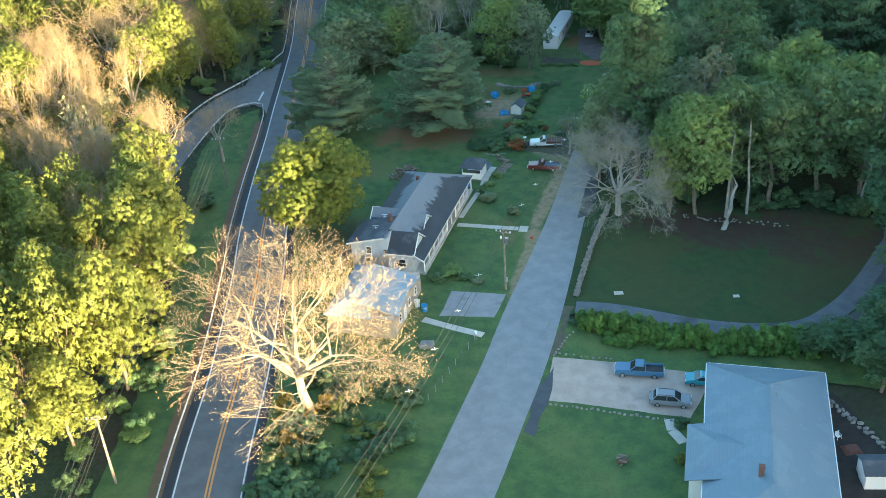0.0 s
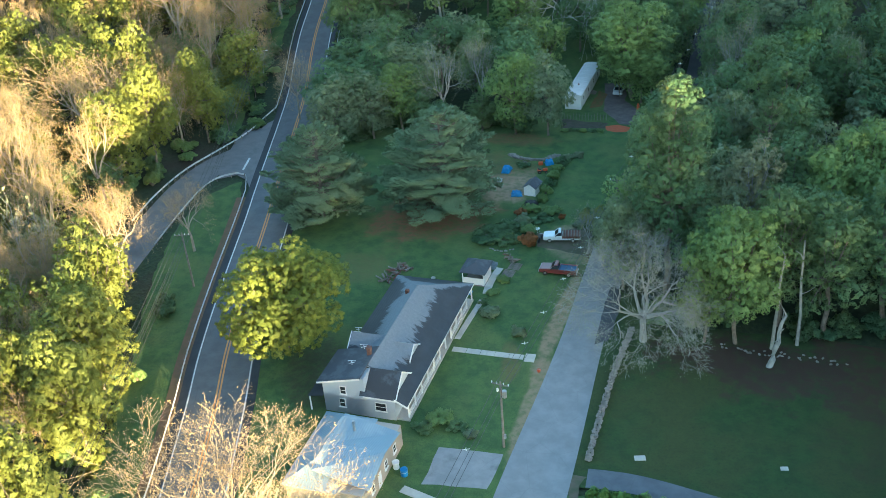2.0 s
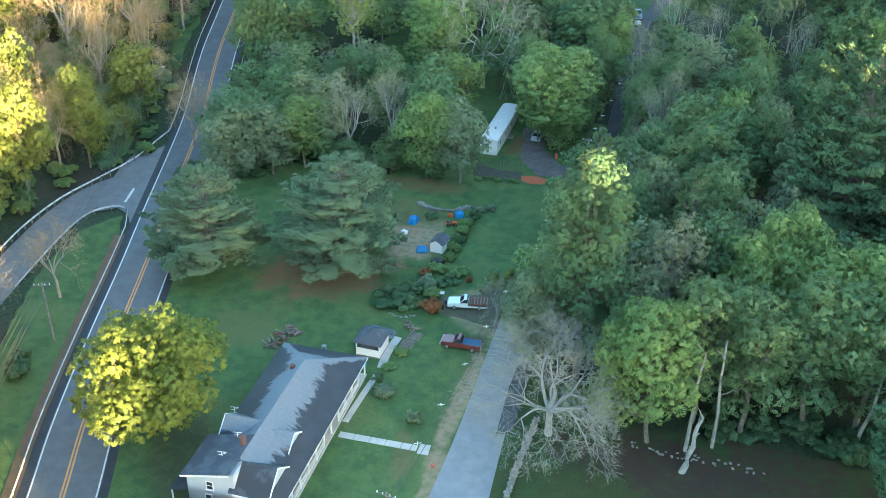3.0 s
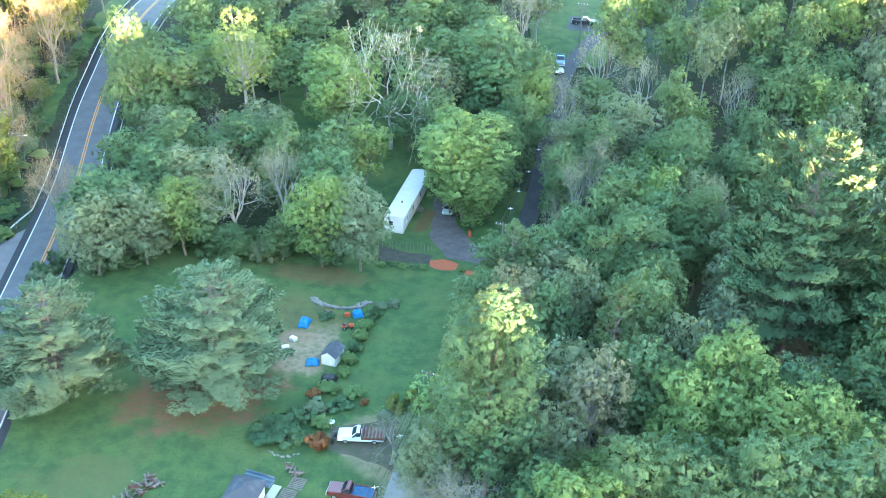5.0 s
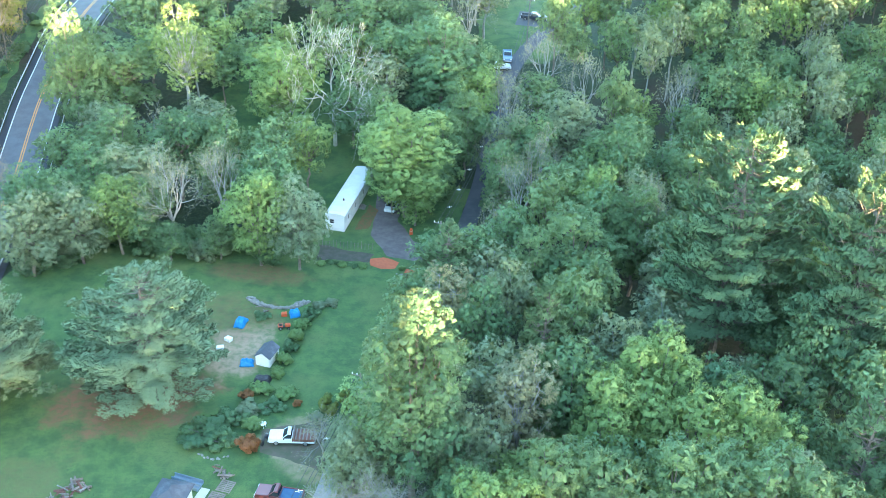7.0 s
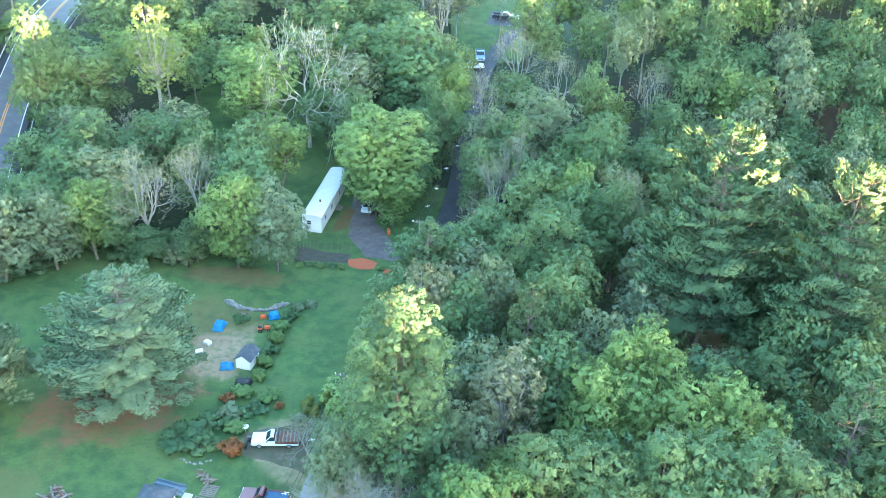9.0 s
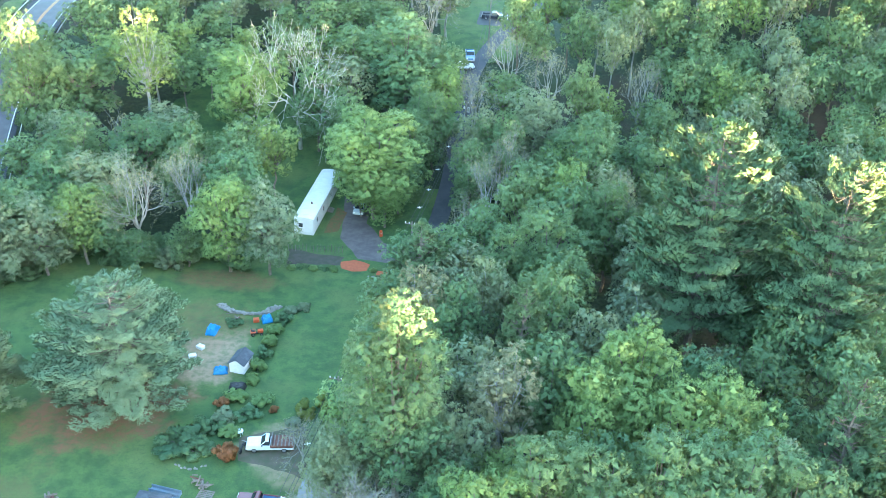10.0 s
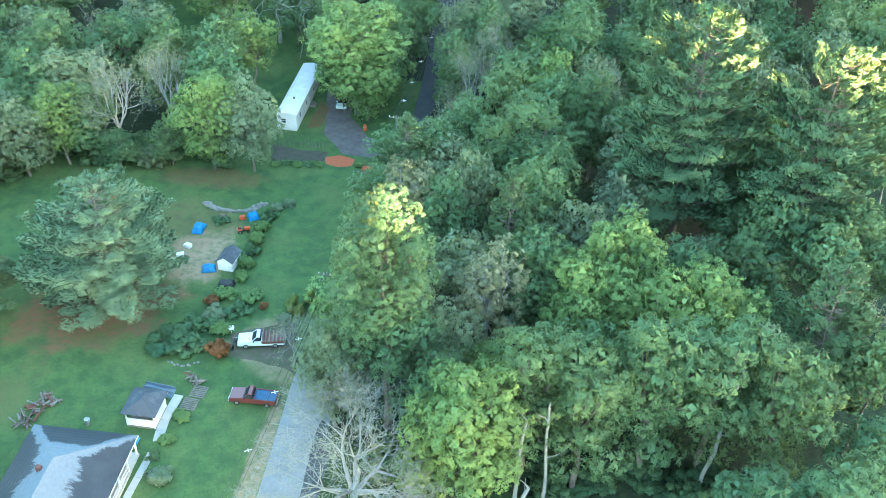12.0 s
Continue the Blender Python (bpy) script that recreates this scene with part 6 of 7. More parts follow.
wires(EAST_POLES, [(-0.4, -0.1), (0.4, -0.1), (0.1, -2.0)], 0.9, "sagging wires along the lane")
wires(WEST_POLES, [(-1.0, -0.1), (-0.4, -0.1), (0.4, -0.1), (1.0, -0.1), (0.2, -2.2), (-0.1, -1.3)], 1.2, "bundle of sagging wires above the roadside grass")
for y in (-52, -44, -36, -28, -9, -2, 6, 14, 22, 42, 50, 58, 64, 75, 81, 88, 96):
    (ax, ay, ah), (bx, by, bh) = next((p, q) for p, q in zip(EAST_POLES, EAST_POLES[1:]) if p[1] <= y <= q[1])
    t = (y - ay) / (by - ay)
    z = (terrain(ax, ay) + ah) * (1 - t) + (terrain(bx, by) + bh) * t - 0.1 - 3.6 * t * (1 - t)
    s = thing("wire_spacer", ax + (bx - ax) * t, y, 20, "pale cross-shaped spacer on the wires", "wire spacer", "wire spacers", "", z)
    bm = tube_bm([(-0.4, 0, 0), (0.4, 0, 0)], 0.035, 5)
    tube_bm([(0, -0.22, 0.0), (0, 0.22, 0.0)], 0.035, 5, bm)
    tube_bm([(0, 0, -0.22), (0, 0, 0.22)], 0.035, 5, bm)
    part("cross", bm, CERAMIC, s)


# ---- bushes, hedge and yard plants ----
def bush(seed, leaf, n=3200, size=0.072, name="bush", low=0.0):
    """A low rounded shrub of many small leaves, 1 m in radius and 1.5 m high, with stems."""
    rng = np.random.default_rng(seed)
    top = new(name)
    cen = unit(rng, 19) * rng.uniform(0.3, 0.95, (19, 1)) * [1, 1, 0.62] + [0, 0, 0.64]
    at, nor, dome = [], [], []
    for c in cen:
        d = unit(rng, n // 19)
        dome.append(d)
        at.append(c + d * rng.uniform(0.12, 0.38) * rng.uniform(0.6, 1.15, (len(d), 1)))
        nor.append(d + 0.6 * rng.normal(size=d.shape) + [0, 0, 0.3])
    at, nor = np.concatenate(at), np.concatenate(nor)
    ok = at[:, 2] > 0.05
    v, f = cards(at[ok], nor[ok], size * rng.uniform(0.6, 1.3, ok.sum()), rng)
    v, soft = facing_out(v, np.concatenate(dome)[ok] + 0.5 * (at[ok] - [0, 0, 0.4]) + 0.15 * rng.normal(size=at[ok].shape))
    link_mesh("crown", np_mesh("crown", v, f, soft), LEAF[leaf], top)
    rows = []
    for c in cen:
        rows += limb_rows([np.array([0, 0, -0.1]), c * [0.5, 0.5, 0.6], c], 0.04, 0.012)
    v, f = tubes(rows, 4)
    link_mesh("stem", np_mesh("stem", v, f), BARK, top)
    return top


BUSHES = {k: bush(40 + i, leaf) for i, (k, leaf) in enumerate((("g", "g"), ("h", "h"), ("lg", "lg"), ("dg", "dg"), ("r", "r"), ("gold", "gold"), ("y", "y"), ("gg", "gg")))}
BUSH_LABEL = {"h": "tall bright green feathery shrub", "g": "leafy green shrub", "lg": "bright green shrub", "dg": "dark green shrub", "r": "rust-red shrub", "gold": "yellow-leaved shrub", "y": "yellow-green wild shrub", "gg": "pale grey-green shrub"}
BUSH_USED = set()
shake = random.Random(9)


def shrub(key, x, y, R, H, where, group="yard shrubs"):
    m = pose(x, y, terrain(x, y) - 0.05, 0, 0, shake.uniform(0, 360)) @ Matrix.Diagonal((R, R, H / 1.5, 1))
    ob = BUSHES[key]
    if key in BUSH_USED:
        ob = copy_thing(ob, m @ Matrix.Diagonal((*(1 / v for v in ob.scale), 1)))
    else:
        BUSH_USED.add(key)
        ob.matrix_basis = m
    return tagged(ob, BUSH_LABEL[key] + " " + where, "shrub", group)


# the hedge between the two drives
for k in range(24):
    t = k / 23
    shrub("h", 10.6 + 31 * t, -25.6 - 3.2 * math.sin(t * 2.6) + shake.uniform(-0.5, 0.5), shake.uniform(1.3, 2.2), shake.uniform(2.6, 4.4), "in the long hedge beside the driveway", "hedge shrubs")
for k in range(12):
    t = k / 11
    shrub("h", 14 + 24 * t, -28.4 - 2 * t + shake.uniform(-0.5, 0.5), shake.uniform(1.2, 1.8), shake.uniform(1.4, 2.0), "in the long hedge beside the driveway", "hedge shrubs")
# the overgrown strip through the yard
for x, y, R, H, key in ((-4.1, 28.8, 1.3, 2.2, "r"), (-6.6, 38.5, 0.9, 1.2, "r"), (0.2, 37.8, 0.6, 0.8, "r"), (-9.6, 31, 2.2, 1.6, "dg"), (-7.6, 30, 1.8, 1.5, "g"), (-11, 29.5, 1.6, 1.3, "dg"),
                        (-7.0, 34, 1.6, 1.3, "g"), (-5.4, 36, 1.5, 1.2, "gg"), (-4.6, 33.4, 1.3, 1.1, "lg"), (-3.0, 37, 1.4, 1.1, "g"), (-1.6, 39.6, 1.3, 1.1, "lg"), (-4.8, 40, 1.3, 1.2, "lg")):
    shrub(key, x, y, R * 1.3, H * 1.25, "in the overgrown strip of the yard")
for x, y, R, H, key in ((-3.6, 43.6, 1.0, 1.3, "lg"), (-3.2, 46.5, 1.1, 1.6, "lg"), (-2.9, 49.4, 1.1, 1.5, "g"), (-2.6, 52.2, 1.2, 1.7, "lg"), (-2.2, 55.0, 1.2, 1.6, "lg"), (-1.8, 57.6, 1.2, 1.6, "g"),
                        (-0.9, 60.4, 1.1, 0.9, "gg"), (0.9, 61.2, 1.0, 0.8, "gg"), (-8.4, 56.6, 1.1, 0.9, "g"), (-16.2, 50.6, 0.9, 0.8, "gg"), (4.2, 37.4, 1.4, 1.9, "y"), (6.2, 39.4, 1.2, 1.6, "y"), (3.2, 35.4, 0.9, 1.0, "gg")):
    shrub(key, x, y, R * 1.2, H * 1.1, "beside the sheds in the yard")
for x, y, R, H, key in ((-2.6, 72.2, 1.0, 0.7, "lg"), (-1.0, 72.5, 0.9, 0.6, "g"), (0.8, 72.1, 1.0, 0.8, "lg"), (2.5, 72.3, 0.9, 0.6, "g"), (4.0, 72.0, 0.9, 0.7, "lg"), (10.2, 72.2, 0.7, 0.8, "lg")):
    shrub(key, x, y, R, H, "in front of the vegetable bed")
for x, y, R, H, key in ((-7.0, 9.6, 1.7, 1.6, "gg"), (-2.2, 5.2, 1.3, 1.5, "gg"), (-7.4, 15.0, 1.1, 0.9, "lg"), (-8.2, 12.6, 0.9, 0.8, "g"), (-6.4, 18.4, 1.2, 0.9, "lg"), (-9.3, -13.6, 1.9, 1.9, "lg"),
                        (-7.0, -14.6, 1.4, 1.2, "g"), (-5.2, -15.6, 1.1, 0.9, "gg"), (-10.6, -15.2, 1.5, 1.5, "g"), (8.9, -25.0, 0.9, 0.8, "dg"), (22.2, -44.6, 1.0, 1.0, "dg"), (22.0, -50.5, 0.9, 1.1, "y")):
    shrub(key, x, y, R, H, "on the lawn beside the house")
# the thicket between the road and the lane, and along the verges
for k in range(46):
    x, y = shake.uniform(-24, -9), shake.uniform(-66, -39)
    if x < -0.235 * (y + 60) - 23 or x > -7 + 0.16 * (y + 40):
        continue
    shrub(shake.choice(["dg", "g", "g", "dg", "y"]), x, y, shake.uniform(1.3, 2.3), shake.uniform(1.2, 2.6), "in the thicket below the sycamore", "thicket shrubs")
for k in range(9):
    shrub(shake.choice(["y", "gold", "gg"]), -21 + shake.uniform(-4, 3.5), -47.5 + shake.uniform(-4, 3), shake.uniform(1.2, 1.8), shake.uniform(1.8, 3.2), "round the foot of the sycamore", "thicket shrubs")
for k in range(34):
    y = shake.uniform(-62, 14)
    shrub(shake.choice(["dg", "g", "lg", "y"]), along(MAIN, y) - shake.uniform(10.5, 17), y, shake.uniform(1.2, 2.4), shake.uniform(1.0, 2.8), "at the edge of the woods by the road", "roadside shrubs")
for p in beside(BRANCH, 8.5)[4:40]:
    shrub(shake.choice(["g", "lg", "lg"]), p.x + shake.uniform(-4, 2.0), p.y + shake.uniform(-1, 1), shake.uniform(1.5, 2.6), shake.uniform(1.4, 3.4), "outside the bend of the turning", "roadside shrubs")
for k in range(22):
    y = shake.uniform(64, 150)
    shrub(shake.choice(["dg", "g", "lg"]), along(MAIN, y) - shake.uniform(7.5, 12), y, shake.uniform(1.2, 2.4), shake.uniform(1.0, 2.8), "at the edge of the woods by the road", "roadside shrubs")
for k in range(32):
    x = shake.uniform(15, 60)
    shrub(shake.choice(["dg", "g", "dg"]), x, 11 - 0.1 * (x - 15) + shake.uniform(-1.5, 4), shake.uniform(1.4, 2.4), shake.uniform(1.2, 3.2), "at the foot of the shaded woods", "woodland shrubs")
for k in range(20):
    y = shake.uniform(30, 72)
    shrub(shake.choice(["g", "lg", "gg", "dg"]), 6.0 + 0.16 * (y - 30) + shake.uniform(0, 3), y, shake.uniform(1.2, 2.0), shake.uniform(1.2, 2.6), "where the lawn meets the woods", "woodland shrubs")
for k in range(32):
    x = shake.uniform(-54, -7)
    shrub(shake.choice(["g", "dg", "g", "gg"]), x, shake.uniform(70.5, 78) - max(0, -36 - x) * 0.75, shake.uniform(1.6, 2.8), shake.uniform(1.6, 4.0), "under the trees behind the lawn", "woodland shrubs")


patch("roadside_grass", [(-73, 96), (-75, 130), (-76, 165), (-79, 165), (-79, 120), (-76, 80), (-70, 66), (-68, 70)], 0.05, LAWN, 0.5, "rough grass between the guardrail and the woods")


# ---- stone walls, slabs, yard clutter ----
def stone_mesh(seed, sx, sy, sz):
    bm = bmesh.new()
    bmesh.ops.create_icosphere(bm, subdivisions=1, radius=0.5)
    rng = random.Random(seed)
    for v in bm.verts:
        k = rng.uniform(0.82, 1.15)
        v.co = Vector((v.co.x * sx * k, v.co.y * sy * k, v.co.z * sz * k))
    mesh = bpy.data.meshes.new("stone")
    bm.to_mesh(mesh)
    bm.free()
    mesh.materials.append(STONE)
    return mesh


STONES = [stone_mesh(k, 0.62, 0.45, 0.36) for k in range(5)]


def stone_row(points, label, courses, across, spacing, rng, name="stone_wall", size=1.0, loose=0.12):
    w = thing(name, points[0][0], points[0][1], 0, label, "stone wall", "", "")
    base = Vector((points[0][0], points[0][1], terrain(*points[0])))
    line = glide(points, spacing)
    for p in line:
        for c in range(courses):
            for a in range(across):
                s = rng.uniform(0.8, 1.25) * size
                ob = link_mesh("stone", rng.choice(STONES), None, w)
                q = Vector((p.x + rng.uniform(-loose, loose) + (a - (across - 1) / 2) * 0.42 * size, p.y + rng.uniform(-loose, loose), terrain(p.x, p.y) + (0.12 + 0.27 * c) * size)) - base
                ob.matrix_basis = Matrix.Translation(q) @ Euler((rng.uniform(-0.3, 0.3), rng.uniform(-0.3, 0.3), rng.uniform(0, 6))).to_matrix().to_4x4() @ Matrix.Scale(s, 4)
    return w


rocks = random.Random(11)
stone_row([(8.9, -18.4), (9.9, -9.5), (11.3, 0.6), (12.7, 7.6)], "low dry stone wall along the lane", 3, 2, 0.53, rocks, "stone_wall", 0.82)
stone_row([(7.2, -42.0), (14, -42.9), (21.5, -44.0)], "row of pale edging stones beside the parking pad", 1, 1, 0.6, rocks, "stone_edging", 0.8)
stone_row([(7.0, -32.2), (8.0, -29.2), (8.9, -27.0)], "short row of pale stones at the corner of the grass", 1, 1, 0.6, rocks, "stone_edging", 0.8)
stone_row([(7.6, -31.8), (11, -32.4), (14, -32.6)], "row of pale edging stones behind the parking pad", 1, 1, 0.7, rocks, "stone_edging", 0.7)
stone_row([(-11.2, 61.2), (-10.0, 59.9), (-7.4, 59.2), (-5.0, 59.4), (-3.0, 61.2)], "curved heap of grey field stones on the lawn", 2, 4, 0.42, rocks, "stone_pile", 0.8)
stone_row([(38.4, -38.6), (40.8, -42), (43.6, -46.5), (46, -50)], "line of rough pale rocks at the yard's edge", 1, 2, 0.8, rocks, "stone_edging", 1.2)
stone_row([(24, 5.2), (27, 4.4), (31, 4.0), (35, 3.6), (38.5, 2.8)], "old tumbled stone wall below the trees", 1, 2, 0.8, rocks, "stone_wall", 0.75, 0.6)
stone_row([(9.6, 70.6), (13, 70.2)], "row of stones before the flower bed", 1, 1, 0.6, rocks, "stone_edging", 0.8)
stone_row([(-9.6, 27.4), (-8.0, 26.8), (-6.4, 27.4)], "small heap of grey stones in the shrubs", 1, 2, 0.6, rocks, "stone_pile", 0.8)


def slab_path(points, width, step, label, name="walkway"):
    """A path of separate concrete slabs with open joints."""
    p0 = points[0]
    w = thing(name, p0[0], p0[1], 0, label, "walkway", "", "structure")
    base = Vector((p0[0], p0[1], terrain(*p0)))
    line = glide(points, step)
    for a, b in zip(line, line[1:]):
        d = b - a
        ob = part("slab", box_bm(0.03, d.length - 0.03, -width / 2, width / 2, -0.05, 0.12, 0.015), CONCRETE, w)
        ob.matrix_basis = Matrix.Translation(a + Vector((0, 0, terrain(a.x, a.y))) - base) @ Matrix.Rotation(math.atan2(d.y, d.x), 4, "Z")


slab_path([(-10.6, 1.1), (-0.9, 0.2)], 1.0, 1.9, "concrete slab path from the porch to the lane")
slab_path([(-0.8, 0.2), (0.6, 0.1)], 1.7, 1.4, "square concrete slab at the end of the path", "walkway_end")
slab_path([(-11.2, -25.4), (-7.0, -27.0), (-2.6, -28.5)], 1.1, 2.4, "pale concrete path to the blue-roofed house")
slab_path([(-8.3, 14.8), (-8.2, 18.0), (-7.4, 22.0)], 1.1, 1.6, "pale concrete path beside the garden shed")
slab_path([(-10.4, 3.4), (-9.6, 8.0), (-8.6, 13.2)], 0.8, 1.5, "narrow pale path below the porch")
slab_path([(20.8, -43.6), (21.1, -45.6), (22.3, -47.6)], 1.2, 1.3, "curved pale path from the parking pad to the bungalow")
slab_path([(14.0, -17.4), (15.3, -17.2)], 0.8, 1.3, "pale concrete cover lying in the lawn", "cover_slab")
slab_path([(29.8, -17.2), (30.7, -17.1)], 0.6, 0.9, "pale flat stone lying in the lawn", "cover_slab")


def lump(name, x, y, sx, sy, sz, material, label, category, seed=1, turn=0.0, z=None):
    """A draped or heaped thing: a rounded block pushed out of shape."""
    ob = thing(name, x, y, turn, label, category, z=z)
    bm = bmesh.new()
    bmesh.ops.create_cube(bm, size=1)
    bmesh.ops.subdivide_edges(bm, edges=bm.edges[:], cuts=5, use_grid_fill=True)
    for v in bm.verts:
        n = v.co.normalized() * 0.6
        c = v.co.lerp(n, 0.28) + noise.noise_vector(v.co * 3.1 + Vector((seed, 0, 0))) * 0.09
        wide = 1.0 + 0.25 * max(0, -c.z)
        v.co = Vector((c.x * sx * wide, c.y * sy * wide, max(0, (c.z + 0.5) * sz)))
    for f in bm.faces:
        f.smooth = True
    part("cover", bm, material, ob)
    return ob


def tarp(x, y, sx, sy, sz, turn, label, seed, hump=0.5, material=TARP_BLUE, name="tarp_heap", category="tarp"):
    """A sheet thrown over something: high over the goods, with folds down to a ragged hem on the ground."""
    ob = thing(name, x, y, turn, label, category)
    nx, ny = 20, 20
    verts = []
    for j in range(ny):
        for i in range(nx):
            a, b = i / (nx - 1) * 2 - 1, j / (ny - 1) * 2 - 1
            edge = max(abs(a), abs(b))
            fold = noise.noise((a * 3.2 + seed, b * 3.2, 0.5))
            crease = abs(noise.noise((a * 6 + b * 2, b * 5 - seed, 1.5)))
            step = 1.0 if b < hump else 0.62
            z = sz * step * smooth((1.02 - edge) / 0.36) * (0.86 + 0.22 * fold) - 0.16 * sz * crease * smooth((1 - edge) * 5)
            grow = 1 + 0.13 * noise.noise((a * 2.3, b * 2.3, seed)) * edge
            verts.append((a * sx / 2 * grow, b * sy / 2 * grow, max(z, 0.02) + 0.02 * (1 + fold)))
    faces = [(j * nx + i, j * nx + i + 1, (j + 1) * nx + i + 1, (j + 1) * nx + i) for j in range(ny - 1) for i in range(nx - 1)]
    sheet = part("cover", slab_bm(verts, faces, 0.015), material, ob)
    for p in sheet.data.polygons:
        p.use_smooth = True
    return ob


def drum(name, x, y, radius, height, material, label, category, flare=1.0):
    """A round vessel with a rim and an open top."""
    ob = thing(name, x, y, 0, label, category)
    rows = [(radius * 0.92, 0), (radius, 0.06), (radius * 1.02, height * 0.5), (radius * flare, height - 0.05), (radius * flare * 1.06, height), (radius * flare * 0.9, height), (radius * flare * 0.86, height - 0.12)]
    bm = bmesh.new()
    rings = [[bm.verts.new((r * math.cos(a), r * math.sin(a), z)) for a in [2 * math.pi * k / 18 for k in range(18)]] for r, z in rows]
    for lo, hi in zip(rings, rings[1:]):
        for k in range(18):
            bm.faces.new((lo[k], lo[(k + 1) % 18], hi[(k + 1) % 18], hi[k]))
    bm.faces.new(rings[0][::-1])
    bm.faces.new(rings[-1])
    part("body", bm, material, ob)
    part("hoop", tube_bm([(radius * 1.03 * math.cos(a), radius * 1.03 * math.sin(a), height * 0.68) for a in [2 * math.pi * k / 18 for k in range(19)]], 0.018, 5), STEEL, ob)
    return ob


def wheel_part(x, y, r, w, parent):
    bm = bmesh.new()
    bmesh.ops.create_cone(bm, cap_ends=True, segments=18, radius1=r, radius2=r, depth=w, matrix=Matrix.Translation((x, y, r)) @ Matrix.Rotation(math.pi / 2, 4, "X"))
    bmesh.ops.bevel(bm, geom=[e for e in bm.edges if e.calc_face_angle(0) > 1], offset=0.03, segments=2, affect="EDGES")
    tyre = part("wheel", bm, TYRE, parent)
    bm = bmesh.new()
    bmesh.ops.create_cone(bm, cap_ends=True, segments=14, radius1=r * 0.5, radius2=r * 0.5, depth=w + 0.02, matrix=Matrix.Translation((x, y, r)) @ Matrix.Rotation(math.pi / 2, 4, "X"))
    part("rim", bm, STEEL, tyre)


def tractor(x, y, turn):
    t = thing("garden_tractor", x, y, turn, "small red-orange garden tractor beside the shrubs", "tractor")
    part("hood", box_bm(0.15, 0.95, -0.26, 0.26, 0.35, 0.78, 0.09), ORANGE, t)
    part("frame", box_bm(-0.75, 0.9, -0.2, 0.2, 0.25, 0.4, 0.03), BLACK, t)
    part("fender", box_bm(-0.85, -0.15, -0.45, 0.45, 0.5, 0.62, 0.05), ORANGE, t)
    part("seat", box_bm(-0.65, -0.2, -0.22, 0.22, 0.62, 0.75, 0.05), BLACK, t)
    part("backrest", box_bm(-0.72, -0.62, -0.22, 0.22, 0.72, 1.05, 0.04), BLACK, t)
    part("steering_wheel", tube_bm([(0.05 + 0.06 * math.cos(a), 0.17 * math.sin(a), 0.95 + 0.14 * math.cos(a)) for a in [2 * math.pi * k / 12 for k in range(13)]], 0.018, 5), BLACK, t)
    part("column", tube_bm([(0.2, 0, 0.72), (0.05, 0, 0.95)], 0.02, 6), BLACK, t)
    for wx, r, w in ((-0.5, 0.29, 0.24), (0.65, 0.2, 0.15)):
        for wy in (-0.4, 0.4):
            wheel_part(wx, wy, r, w, t)


def garden_table(x, y):
    t = thing("round_table", x, y, 0, "round white table standing in the yard", "table")
    bm = bmesh.new()
    bmesh.ops.create_cone(bm, cap_ends=True, segments=28, radius1=0.46, radius2=0.46, depth=0.05, matrix=Matrix.Translation((0, 0, 0.72)))
    part("tabletop", bm, WHITE_METAL, t)
    for k in range(4):
        a = k * math.pi / 2 + 0.4
        part("leg", tube_bm([(0.36 * math.cos(a), 0.36 * math.sin(a), 0), (0.3 * math.cos(a), 0.3 * math.sin(a), 0.7)], 0.025, 6), WHITE_METAL, t)


def garden_chair(x, y, turn):
    c = thing("garden_chair", x, y, turn, "white garden chair in the dark yard", "chair")
    part("seat", box_bm(-0.25, 0.25, -0.25, 0.25, 0.4, 0.44, 0.015), WHITE_METAL, c)
    part("backrest", box_bm(-0.25, 0.25, 0.22, 0.27, 0.46, 0.95, 0.015), WHITE_METAL, c)
    for lx in (-0.24, 0.24):
        part("armrest", box_bm(lx - 0.03, lx + 0.03, -0.25, 0.25, 0.62, 0.66, 0.01), WHITE_METAL, c)
        for ly in (-0.23, 0.23):
            part("leg", tube_bm([(lx * 1.1, ly * 1.1, 0), (lx, ly, 0.64 if ly < 0 else 0.46)], 0.022, 6), WHITE_METAL, c)


def crate(x, y, turn):
    c = thing("white_crate", x, y, turn, "white slatted crate lying on bare earth", "crate")
    part("base", box_bm(-0.5, 0.5, -0.33, 0.33, 0, 0.04), WHITE_METAL, c)
    for k in range(3):
        z = 0.04 + 0.15 * k
        for yy in (-0.35, 0.31):
            part("slat", box_bm(-0.5, 0.5, yy, yy + 0.04, z, z + 0.11, 0.008), WHITE_METAL, c)
        for xx in (-0.5, 0.46):
            part("slat", box_bm(xx, xx + 0.04, -0.31, 0.31, z, z + 0.11, 0.008), WHITE_METAL, c)
    part("lid", box_bm(-0.42, 0.55, -0.3, 0.38, 0.48, 0.51, 0.008), WHITE_METAL, c)


tarp(-11.2, 54.8, 1.5, 2.5, 1.0, -8, "blue tarp draped over a small vehicle on the grass", 1, 0.45)
tarp(-8.2, 45.7, 1.9, 1.6, 0.9, 10, "blue tarp draped over goods beside the white shed", 2, 0.3)
tarp(-4.0, 57.9, 1.6, 1.7, 0.9, 20, "faded blue tarp over a machine by the stone pile", 3, 0.6)
tarp(-5.3, 42.4, 2.2, 1.9, 0.9, 0, "black plastic cover over a heap below the shed", 6, 0.2, BLACK, "black_cover", "cover")
tarp(39.9, -47.2, 2.0, 1.6, 0.6, 15, "dark red cover over a heap in the yard", 16, 0.5, RUST, "red_cover", "cover")
tractor(-4.9, 54.4, 15)
lump("machine", -5.5, 57.5, 0.8, 0.6, 0.55, ORANGE, "red machine part poking out from the tarp", "machine", 5, 10)
crate(-12.6, 48.4, 20)
crate(-12.0, 50.6, -30)
